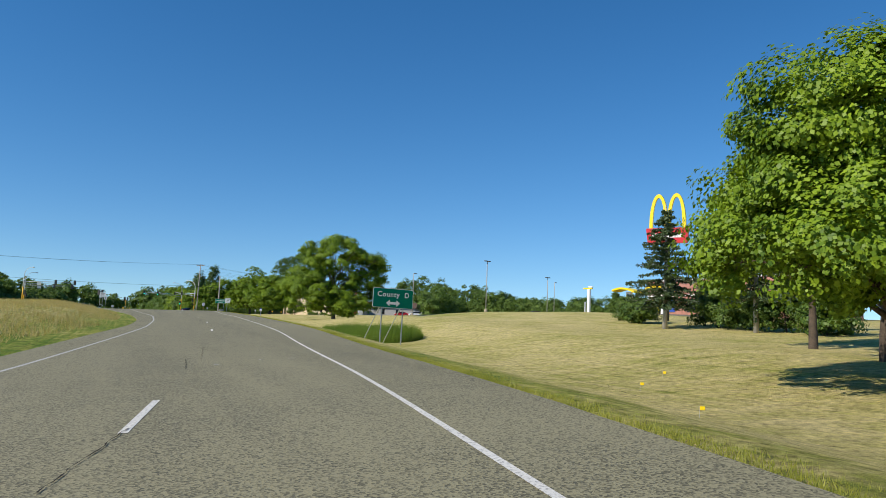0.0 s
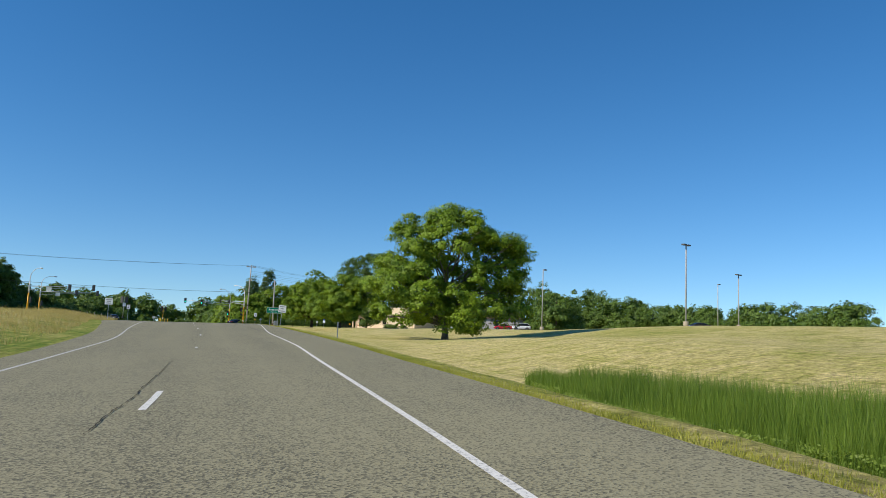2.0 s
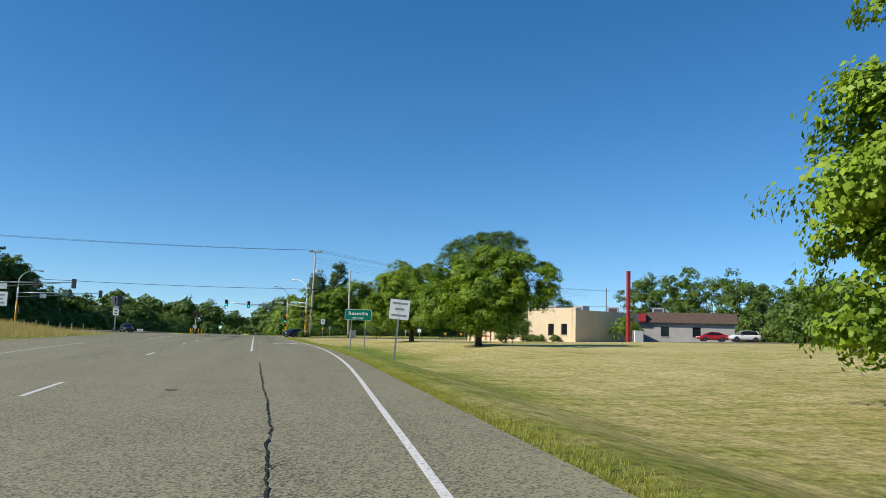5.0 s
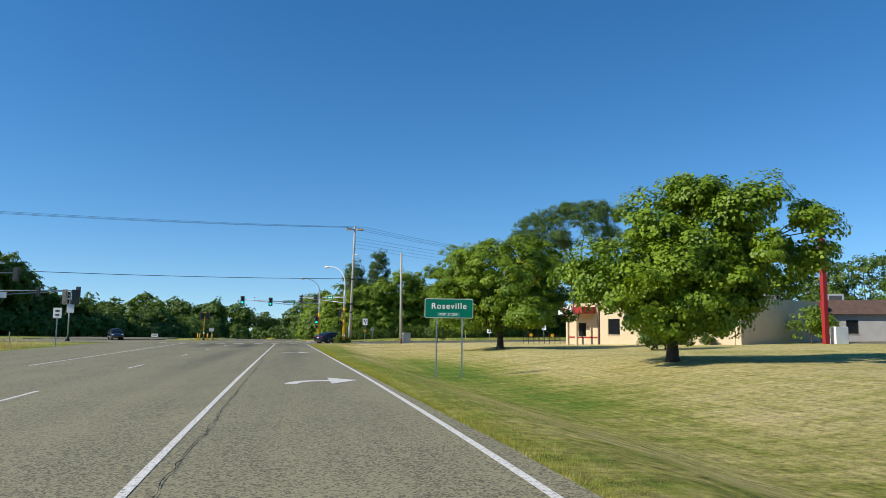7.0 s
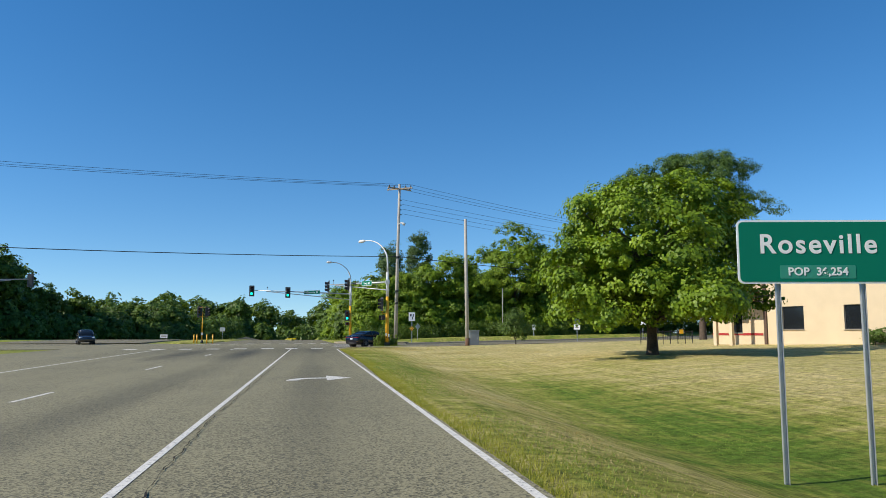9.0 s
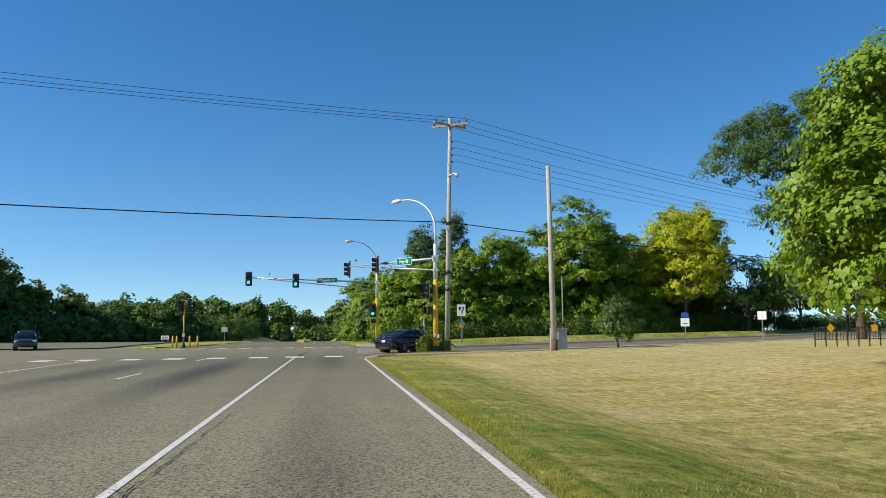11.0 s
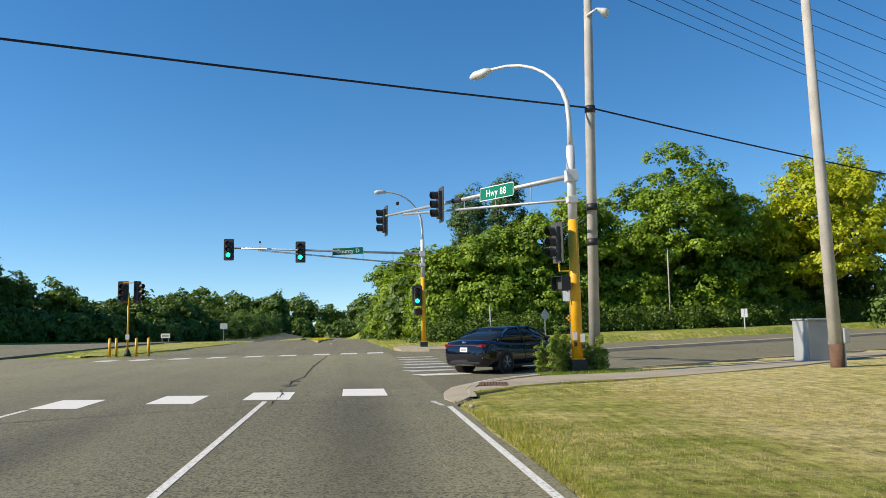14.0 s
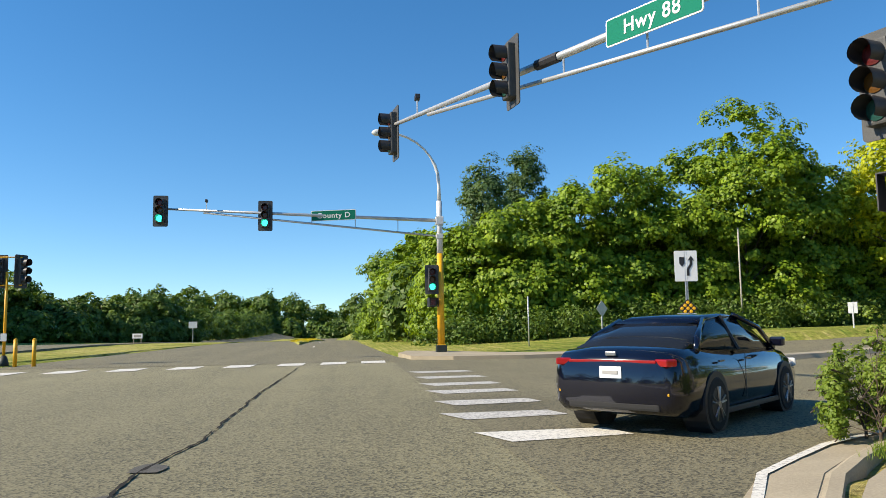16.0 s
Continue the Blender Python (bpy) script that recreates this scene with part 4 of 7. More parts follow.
def spruce(x, y, h, r, bare, label, seed):
    """A conifer: straight trunk, whorls of drooping boughs with hanging needle sprays."""
    rng = np.random.default_rng(seed)
    root = thing("spruce_tree", pose(x, y, ground_z(x, y)), label, "tree")
    bm = newtube([(0, 0, -0.2), (0, 0, bare), (0.05, 0, h * 0.6), (0, 0.03, h)], [0.22, 0.17, 0.1, 0.02], 9)
    P, N, S = [], [], []
    zz = bare
    while zz < h - 0.25:
        u = (zz - bare) / (h - bare)
        ln = r * (1 - u) ** 0.8 * (0.75 if u < 0.06 else 1.0) + 0.15
        for k in range(7):
            a = rng.uniform(0, 6.283)
            q = ln * rng.uniform(0.6, 1.15)
            st, en = Vector((0, 0, zz)), Vector((q * math.cos(a), q * math.sin(a), zz - 0.16 * q + 0.2 * q * u))
            mi = st.lerp(en, 0.6) - Vector((0, 0, 0.08 * q))
            tube(bm, [st, mi, en], [0.03 * (1 - u) + 0.012, 0.015, 0.006], 4, caps=False)
            cnt = int(52 * q / 2) + 12
            t = rng.uniform(0.12, 1.03, cnt)
            base = np.array(st)[None] * (1 - t[:, None]) + np.array(en)[None] * t[:, None]
            side = np.array([-math.sin(a), math.cos(a), 0])
            sp = rng.normal(size=cnt) * 0.24 * (1.15 - t) * min(1, q)
            P.append(base + side * sp[:, None] + np.stack([rng.normal(size=cnt) * 0.04, rng.normal(size=cnt) * 0.04, -np.abs(rng.normal(size=cnt)) * 0.13], 1))
            N.append(np.array([0, 0, 1.0]) + rng.normal(size=(cnt, 3)) * 0.7)
            S.append(rng.uniform(0.10, 0.2, cnt))
        zz += rng.uniform(0.28, 0.44)
    part("trunk", bm, M_GREYWOOD, root, smooth=True)
    crown = leaf_object("crown", np.concatenate(P), np.concatenate(N), np.concatenate(S), M_NEEDLE, 2.2)
    crown.parent = root
    return root


def woodland(name, spots, label, leaf, seed, per=70, size=0.42, clumps=34, clump_r=1.1):
    """Far woods: many crowns and stems in one mesh each."""
    rng = np.random.default_rng(seed)
    P, N, S = [], [], []
    bm = bmesh.new()
    for x, y, r, h in spots:
        z = ground_z(x, y)
        r = max(r, 0.3 * h)
        lob = ball_lobes(rng, r, h, 0.3, 4, h < 16)
        p, n, s, mids = crown_leaves(rng, lob, clumps, per, clump_r, size, -0.8)
        o = np.array([x, y, z])
        P.append(p + o)
        N.append(n)
        S.append(s)
        tube(bm, [(x, y, z - 0.3), (x + 0.1, y, z + h * 0.4), (x, y + 0.1, z + h * 0.8)], [0.16, 0.11, 0.03], 6)
    ob = leaf_object(name, np.concatenate(P), np.concatenate(N), np.concatenate(S), leaf, corners=3)
    tagged(ob, label, "woodland", kind="stuff")
    st = finish(name + "_stems", bm, M_BARK)
    tagged(st, "thin dark stems of the wood's trees", "woodland", kind="stuff")
    return ob


def thicket(name, line, spread, h, clumps, label, leaf, seed, per=90, size=0.26):
    """Dense low scrub along a line, as one mesh."""
    rng = np.random.default_rng(seed)
    P, N, S = [], [], []
    seg = [math.dist(a, b) for a, b in zip(line, line[1:])]
    for k in range(clumps):
        i = rng.choice(len(seg), p=np.array(seg) / sum(seg))
        u = rng.random()
        x = line[i][0] + (line[i + 1][0] - line[i][0]) * u + rng.normal() * spread
        y = line[i][1] + (line[i + 1][1] - line[i][1]) * u + rng.normal() * spread * 0.6
        if paved(x, y):
            continue
        d = rng.normal(size=(per, 3))
        d /= np.linalg.norm(d, axis=1, keepdims=True)
        r = rng.uniform(0.8, 1.5)
        P.append(np.array([x, y, ground_z(x, y) + rng.random() ** 1.3 * h * 0.8 + 0.2]) + d * r * rng.uniform(0.4, 1, (per, 1)) * np.array([1, 1, 0.8]))
        N.append(d + np.array([0, 0, 0.4]) + rng.normal(size=(per, 3)) * 0.4)
        S.append(size * rng.uniform(0.6, 1.3, per))
    return tagged(leaf_object(name, np.concatenate(P), np.concatenate(N), np.concatenate(S), leaf, corners=3), label, "undergrowth", kind="stuff")


# the broad shade tree on the lawn
tree("shade_tree", 20.63, -111.1, [((0.5, -1.3, 8.6), (7.8, 5.2, 5.8)), ((-4.6, -2.0, 4.6), (5.0, 4.6, 3.4)), ((4.4, -2.4, 4.2), (4.6, 4.2, 2.9)), ((1.0, 1.2, 4.8), (6, 3.6, 3.4)), ((-3.4, -1.5, 10.6), (3.7, 3.4, 2.9)),
     ((4.0, -0.6, 10.2), (3.9, 3.6, 2.9)), ((0.4, -1.0, 12.6), (4.2, 3.6, 2.2)), ((5.6, -0.8, 7.2), (3.0, 3.0, 2.3)), ((-1.5, -6.0, 3.4), (3.6, 2.8, 2.4)), ((4.2, -4.2, 3.2), (3.0, 2.6, 1.8)), ((-4.8, -1.6, 8.0), (3.2, 3.0, 2.7)), ((-5.6, -1.2, 5.8), (3.0, 2.8, 2.2)), ((-6.0, -3.6, 3.2), (3.0, 2.6, 2.0)), ((-5.0, 1.6, 3.4), (3.0, 2.8, 2.2)), ((4.6, -2.4, 9.0), (3.6, 3.3, 2.9)), ((-2.6, -3.6, 2.3), (2.6, 2.6, 1.4)), ((1.8, -5.4, 2.6), (3.2, 2.6, 1.5)), ((-0.6, -4.6, 1.9), (2.6, 2.2, 1.1))], 265, 560, 1.08, 0.17, 14.0, 0.37, 1.7,
     "broad old maple with a wide green crown on the lawn", M_LEAF, M_BARKG, seed=11, z=-1.28, count=70, low=-0.6, inner=0.7, gap=-0.2, k=1.01)
tree("shade_tree", 19.0, -57.5, [((0.4, -1.1, 5.1), (3.7, 2.9, 3.2)), ((-2.6, -1.6, 3.4), (2.6, 2.6, 1.9)), ((2.4, -0.8, 3.6), (2.7, 2.5, 2.0)), ((0.2, 1.0, 3.4), (3.0, 2.2, 2.0)), ((-0.9, -1.2, 6.3), (2.1, 2.0, 1.6)), ((1.5, -1.2, 6.9), (2.4, 2.4, 1.6)), ((0, -2.8, 3.0), (2.4, 2, 1.6)), ((0, -0.6, 2.3), (3.8, 3.0, 1.4)), ((-2.9, 0.8, 4.6), (2.2, 2.1, 1.8)), ((2.8, -3.2, 5.2), (2.9, 2.8, 2.5))],
     190, 470, 0.9, 0.145, 10.5, 0.25, 1.9, "round green maple beside the beige building", M_LEAF, seed=12, z=0.24, count=30, low=-0.75, gap=-0.16, k=1.07)
tree("shade_tree", 19.29, -24.3, [((0, 0, 5.3), (4.8, 4.8, 3.5)), ((-3.0, -1.5, 3.4), (3.0, 2.9, 2.2)), ((2.9, -0.8, 3.6), (3.2, 3.0, 2.2)), ((0.2, 3, 3.6), (3.4, 3, 2.2)), ((-1.5, -0.8, 6.6), (2.8, 2.8, 1.9)), ((2.2, 0.2, 7.3), (2.8, 2.8, 1.9)), ((0.4, -3.0, 2.8), (2.8, 2.4, 1.9)), ((0, 0, 2.9), (4.2, 4.2, 1.6))],
     190, 470, 0.88, 0.145, 10.0, 0.26, 1.5, "round green maple standing on the corner lawn", M_LEAF, seed=13, z=0.12, count=30, low=-0.7, gap=-0.22, k=1.14)
tree("locust_tree", 41.9, 11.2, [((0, 1.5, 15.6), (6.2, 6.2, 5.2)), ((-3.0, 1.5, 18.6), (3.4, 3.2, 1.9)), ((3.2, 0.5, 18.8), (3.6, 3.2, 2.0)), ((-4.6, 2.5, 14.4), (3.4, 3.0, 2.4)), ((4.4, -2.0, 13.6), (3.6, 3.4, 2.6)), ((-3.6, 2.0, 10.6), (3.0, 3.0, 2.4)), ((0.5, 0, 9.6), (5.0, 4.6, 2.4)), ((-6.4, 5.6, 14.6), (3.4, 3.2, 2.6)), ((-5.2, 4.4, 17.2), (3.0, 3.0, 2.0))], 330, 260, 0.95, 0.14, 20.0, 0.34, 4.0,
     "tall feathery honey locust behind the corner building", M_LEAF_LOCUST, seed=14, count=16, low=-0.3, inner=0.45, k=1.0)
tree("maple_tree", 5.2, -227.3, [((0, 0, 5.4), (3.5, 3.5, 4.4)), ((-1.6, -0.8, 3.6), (2.5, 2.4, 1.9)), ((1.2, 1.8, 4.2), (3.0, 2.8, 2.2)), ((-1.0, 0.7, 7.4), (2.7, 2.5, 2.3)), ((-1.8, 1.4, 5.8), (2.4, 2.3, 2.0)), ((-2.0, 2.0, 3.4), (2.6, 2.4, 1.9)), ((-0.4, 2.8, 4.0), (2.8, 2.6, 2.2)), ((0.6, -2.4, 3.2), (2.6, 2.2, 1.6))],
     260, 480, 0.8, 0.115, 10.5, 0.2, 1.7, "leafy green maple at the edge of the lawn", M_LEAF, M_BARK, seed=15, z=-2.75, count=30, low=-0.7, k=0.98)
round_tree("maple_tree", 17.5, -214.0, 4.3, 9.8, 1.9, "dark green maple behind the lawn", M_LEAF_DARK, 16, 120, 110, 0.9, 0.22, z=-2.2)
round_tree("maple_tree", 12.5, -221.5, 4.2, 10.6, 1.9, "dark green maple shading the lawn", M_LEAF, 17, 120, 110, 0.9, 0.22, z=-2.4)
spruce(28.1, -190.15, 10.4, 3.3, 2.1, "dark spruce with drooping boughs and a bare lower trunk", 21)
spruce(29.3, -198.8, 15.2, 4.3, 2.8, "tall old spruce with thin hanging boughs", 22)
for k, (x, y, r, h) in enumerate(((34.2, -177.2, 1.7, 2.2), (31.6, -182.6, 1.6, 2.1), (33.6, -188.8, 2.3, 3.1), (32.7, -192.2, 2.4, 3.1), (31.8, -195.8, 2.4, 3.1), (31.0, -200.0, 2.4, 3.0), (29.5, -204.7, 2.3, 2.8))):
    round_tree("shrub", x, y, r, h, 0.1, "dense dark green rounded shrub", M_LEAF_DARK, 30 + k, 90, 110, 0.55, 0.15, 0.05, category="shrub", group="shrubs by the restaurant", low=-0.95, skirt=False)

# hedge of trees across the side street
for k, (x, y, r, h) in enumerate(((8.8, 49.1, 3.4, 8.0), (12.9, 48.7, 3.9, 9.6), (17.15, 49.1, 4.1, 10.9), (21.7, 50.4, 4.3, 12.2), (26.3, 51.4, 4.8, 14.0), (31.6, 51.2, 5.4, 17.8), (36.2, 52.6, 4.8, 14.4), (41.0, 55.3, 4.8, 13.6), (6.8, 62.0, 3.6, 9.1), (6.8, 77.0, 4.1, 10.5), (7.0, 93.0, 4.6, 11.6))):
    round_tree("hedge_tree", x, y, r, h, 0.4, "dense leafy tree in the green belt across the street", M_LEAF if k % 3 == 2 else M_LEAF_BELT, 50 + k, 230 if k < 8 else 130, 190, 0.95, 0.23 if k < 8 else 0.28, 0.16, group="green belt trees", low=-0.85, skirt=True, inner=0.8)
round_tree("yellow_tree", 46.0, 49.4, 7.1, 16.8, 3.5, "bright yellow-green honey locust across the street", M_LEAF_YELLOW, 70, 200, 200, 1.1, 0.24, 0.26, low=-0.9)
for k, (x, y, r, h) in enumerate(((12.6, 62.0, 2.5, 16.4), (19.4, 72.0, 2.8, 19.2))):
    round_tree("poplar_tree", x, y, r, h, 2.0, "tall dark poplar rising behind the green belt", M_LEAF_POPLAR, 75 + k, 150, 120, 0.8, 0.2, 0.2, group="poplars")
for k, (x, y, r, h) in enumerate(((55.5, 50.6, 5, 10.2), (63.3, 51, 5.3, 11.1), (72.5, 54, 5.2, 11), (51.8, 59.5, 5.5, 12))):
    round_tree("street_tree", x, y, r, h, 1.0, "dark green tree along the side street", M_LEAF_DARK, 80 + k, 90, 90, 1.1, 0.28, 0.2, group="side street trees")
round_tree("small_tree", 19.0, 4.6, 1.5, 3.3, 0.15, "small bushy young tree beside the street", M_LEAF_DARK, 90, 60, 100, 0.42, 0.1, 0.05, low=-0.9)
round_tree("shrub", 29.5, -37.0, 2.6, 4.1, 0.2, "dense dark leafy shrub in front of the beige building", M_LEAF_DARK, 91, 130, 130, 0.6, 0.13, 0.06, category="shrub", low=-0.9)
round_tree("shrub", 48.8, -29.4, 2.2, 3.5, 0.2, "leafy shrub at the red-roofed building", M_LEAF, 92, 50, 90, 0.6, 0.16, 0.06, category="shrub", low=-0.9)
for k, (x, y, r, h) in enumerate(((5.75, 2.75, 0.5, 1.35), (5.95, 3.25, 0.48, 1.15), (7.2, 3.1, 0.48, 1.08))):
    rng = np.random.default_rng(93 + k)
    stems = []
    for _ in range(13):
        a, q, hh = rng.uniform(0, 6.28), r * rng.uniform(0.1, 1.0) ** 0.6, h * rng.uniform(0.55, 1.12)
        stems.append(((q * math.cos(a), q * math.sin(a), hh * 0.5), (0.075, 0.075, hh * 0.5)))
    tree("shrub", x, y, stems, 200, 60, 0.075, 0.03, h, 0.014, 0.1, "wild leafy shrub growing round the signal pole", M_REED, seed=93 + k, z=0.04, count=26, low=-0.95, inner=0.3, category="shrub", group="shrubs at the pole")

# the dark row behind the green belt
rng = np.random.default_rng(8)
spots = [(7.8 + 3.0 * k + rng.normal() * 0.5, 58.5 + rng.normal() * 1.2 + 0.1 * k, rng.uniform(3.0, 3.7), rng.uniform(0.85, 0.95) * (7.5 + 0.62 * k)) for k in range(16)]
woodland("woodland_belt", spots, "dark inner trees of the green belt", M_LEAF_DARK, 106, 90, 0.38, 74, 1.15)

# woods
rng = np.random.default_rng(5)
spots = []
H_LEFT = [(0.0, 11), (0.3, 15), (0.46, 19), (0.56, 15.0), (0.64, 9.8), (0.72, 7.6), (0.8, 6.2), (0.9, 6.8), (0.97, 8.2), (1.06, 6.6)]
for k in range(64):
    u = 1.04 * k / 63
    spots.append((-46 - 66 * (1 - u) + rng.normal() * 2, 40 + 148 * u + rng.normal() * 3, rng.uniform(3.4, 4.9), 1.45 * lerp_table(H_LEFT, u) * rng.uniform(0.88, 1.12)))
for k in range(46):
    u = 1.04 * k / 45
    spots.append((-42 - 66 * (1 - u) + rng.normal() * 2, 35 + 148 * u + rng.normal() * 3, rng.uniform(2.4, 3.6), rng.uniform(3.6, 6.6)))
for k in range(34):
    y = 196 + 20 * k
    spots.append((-43.5 - 0.05 * (y - 183) - 4 * rng.random(), y + rng.normal() * 4, rng.uniform(5.0, 7.5), (9.6 + (y - 196) * 0.017) * rng.uniform(0.85, 1.06)))
woodland("woodland_left", spots, "mixed green wood and scrub across the highway", M_LEAF_DARK, 101, 90, 0.55, 44, 1.5)
thicket("scrub", [(-110, 32), (-42, 178), (-52, 420), (-70, 800)], 2.8, 3.4, 640, "dark green scrub at the foot of the wood", M_LEAF_DARK, 111)
thicket("scrub", [(6.3, 43.0), (10, 43.5), (18, 45.4), (34, 47.4), (50, 52), (84, 61)], 1.2, 2.0, 640, "dark green undergrowth below the trees", M_LEAF_DARK, 112, 120, 0.15)
thicket("scrub", [(5.4, 50), (5.4, 98), (7.5, 180), (8, 420)], 1.7, 3.2, 520, "dark green undergrowth along the far road", M_LEAF_DARK, 113)
thicket("scrub", [(38, 53), (49, 57), (66, 59)], 1.4, 6.0, 220, "dark green undergrowth beneath the yellow tree", M_LEAF_DARK, 115, 110, 0.2)
thicket("scrub", [(80, 38), (92, -32), (101, -96)], 2.2, 3.0, 460, "dark green undergrowth behind the lots", M_LEAF_DARK, 114)
spots = []
for k in range(34):
    spots.append((12 + 8 * rng.random(), 112 + 17 * k + rng.normal() * 5, rng.uniform(5.4, 7.4), rng.uniform(13, 18)))
woodland("woodland_far", spots, "green wood along the far road", M_LEAF_DARK, 102, 60, 0.75, 38, 2.0)
spots = []
for k in range(44):
    spots.append((-240 + 9.5 * k + rng.normal() * 7, 760 + rng.normal() * 40, rng.uniform(12, 16), rng.uniform(30, 40)))
for k in range(34):
    spots.append((-170 + 7 * k + rng.normal() * 2, 700 + rng.normal() * 12, rng.uniform(8, 10), rng.uniform(13, 15.5)))
woodland("woodland_end", spots, "distant green wood closing the road's end", M_LEAF_DARK, 105, 34, 2.3, 30, 5.0)
spots = []
H_RIGHT = [(0.0, 13.5), (0.16, 17.0), (0.24, 14.4), (0.32, 13.6), (0.38, 11.8), (0.55, 8.6), (0.62, 6.8), (0.75, 4.4), (0.9, 3.2)]
for k in range(46):
    u = k / 45
    h = lerp_table(H_RIGHT, u) * rng.uniform(0.85, 1.02)
    spots.append((83 + 20 * u + rng.normal() * 1.5, 38.5 - 132 * u + rng.normal() * 2, min(4.8, 1.2 + 0.36 * h), h))
for k in range(12):
    spots.append((58 + 3.1 * k + rng.normal(), -64 + 5.3 * k + rng.normal() * 2, rng.uniform(3, 4), rng.uniform(5, 7.5)))
woodland("woodland_right", spots, "row of mixed green trees beyond the parking lots", M_LEAF_DARK, 103, 120, 0.3, 34, 1.15)
spots = []
for k in range(44):
    spots.append((-64 - 10 * rng.random(), -280 + 7.4 * k + rng.normal() * 3, rng.uniform(4, 6), rng.uniform(7, 10.5)))
woodland("woodland_west", spots, "belt of dark green trees beyond the median", M_LEAF_DARK, 104, 44, 0.6, 30, 1.4)


# parking lots behind the lawn
for x0, x1, y0, y1, label in ((50, 84, -50, -8, "grey asphalt parking lot beside the low buildings"), (51, 67, -168, -126, "grey asphalt drive at the brick restaurant")):
    rows = [[(x0 + (x1 - x0) * i / 16, y0 + (y1 - y0) * j / 12, ground_z(x0 + (x1 - x0) * i / 16, y0 + (y1 - y0) * j / 12) + 0.03) for i in range(17)] for j in range(13)]
    ribbon("parking_lot", rows, M_ASPHALT2, label, category="parking lot")


# ---------------------------------------------------------------- grasses


def blades(name, places, material, h, w, label, seed, category="grass", lean=0.3):
    """Single blades of grass as one mesh."""
    rng = np.random.default_rng(seed)
    p = np.array(places)
    n = len(p)
    hh = (np.array(h) * rng.uniform(0.5, 1.25, n))[:, None]
    a = rng.uniform(0, 6.283, n)
    side = np.stack([np.cos(a), np.sin(a), np.zeros(n)], 1) * (w * rng.uniform(0.6, 1.3, n))[:, None]
    bend = rng.normal(size=(n, 3)) * lean * hh * np.array([1, 1, 0])
    co = np.empty((n, 3, 3), dtype=np.float32)
    co[:, 0], co[:, 1] = p - side, p + side
    co[:, 2] = p + bend + hh * np.array([0, 0, 1.0])
    return tagged(new(name, polygon_mesh(name, co, material)), label, category, kind="stuff")


rnd = random.Random(7)
pl = []
while len(pl) < 90000:
    y = rnd.uniform(-242, -4.0)
    d = abs(rnd.gauss(0.12, 0.3))
    x = x_right(y) + 0.05 + d
    if y > -5.5 and x > 1.9:
        continue
    pl.append((x, y, ground_z(x, y) - 0.02))
blades("verge_grass", pl, M_GRASS, 0.06, 0.006, "yellow-green rough grass along the road shoulder", 1)
pl, tall = [], []


def ditch(y):
    """Middle and half-width of the stand of tall grass at y."""
    return 6.6 - (y + 176) * 0.02, (2.9 - 0.05 * (y + 176)) * math.sqrt(max(0.0, 1 - ((y + 175.2) / 11.2) ** 2))


while len(pl) < 52000:
    y = -175.2 + rnd.uniform(-11.2, 11.2)
    mx, hw = ditch(y)
    q = rnd.uniform(-1.08, 1.08)
    x = mx + q * hw
    pl.append((x, y, ground_z(x, y) - 0.03))
    rise = max(0.0, 1 - max(q * q, ((y + 175.2) / 11.2) ** 2))
    tall.append((0.4 + 0.85 * rise ** 0.45) * (1 + 0.35 * smooth((-175 - y) / 10)) * (0.85 + 0.4 * noise.noise(Vector((x * 1.3, y * 1.3, 2)))))
blades("tall_grass", pl, M_TALLGRASS, tall, 0.011, "thick stand of tall green grass in the ditch", 2, lean=0.16)
rng = np.random.default_rng(77)
P = []
while len(P) < 15000:
    y = -175.2 + rng.uniform(-11.0, 11.0)
    mx, hw = ditch(y)
    x = mx - hw + abs(rng.normal()) * 0.5
    if noise.noise(Vector((x * 2, y * 0.9, 5))) > -0.1:
        P.append((x, y, ground_z(x, y) + rng.uniform(0.02, 0.52)))
ob = leaf_object("leafy_weeds", np.array(P), rng.normal(size=(len(P), 3)) * 0.6 + np.array([-0.3, -0.3, 0.8]), rng.uniform(0.03, 0.06, len(P)), M_REED)
tagged(ob, "broad-leaved green weeds at the edge of the tall grass", "weeds", kind="stuff")
pl = []
while len(pl) < 42000:
    y = rnd.uniform(-242, -26)
    x = x_left(y) - 1.5 - abs(rnd.gauss(0, 6.5))
    if noise.noise(Vector((x * 0.3, y * 0.1, 9))) + rnd.gauss(0, 0.25) > -0.05:
        pl.append((x, y, ground_z(x, y) - 0.02))
blades("median_grass", pl, M_STRAW, 0.32, 0.014, "straw-coloured long grass on the median mound", 3)
pl = []
while len(pl) < 9000:
    x, y = rnd.gauss(-24.5, 3.0), rnd.gauss(-46, 10)
    if x < x_left(y) - 0.8:
        pl.append((x, y, ground_z(x, y) - 0.02))
blades("weeds", pl, M_STRAW, 0.75, 0.016, "pale dry weeds at the end of the median", 4)
pl = []
while len(pl) < 15000:
    y = rnd.uniform(-20, 1.5)
    x = rnd.uniform(2.0, 13)
    if y > -2.5 + 0.62 * max(0, x - 2.6) - 0.024 * max(0, x - 2.6) ** 2 - 0.15 and x > 2.2 or y > -3.2 and x < 2.4:
        continue
    if rnd.random() < 0.9 * math.exp(-(x - 2) / 4):
        pl.append((x, y, ground_z(x, y) - 0.02))
for k in range(1300):
    u = rnd.random() * 8
    i = int(u)
    (ax, ay), (bx, by) = SIDEWALK[i][1], SIDEWALK[i + 1][1]
    f = u - i
    pl.insert(0, (ax + (bx - ax) * f, ay + (by - ay) * f - abs(rnd.gauss(0.02, 0.09)), 0.05 + street_z(ax)))
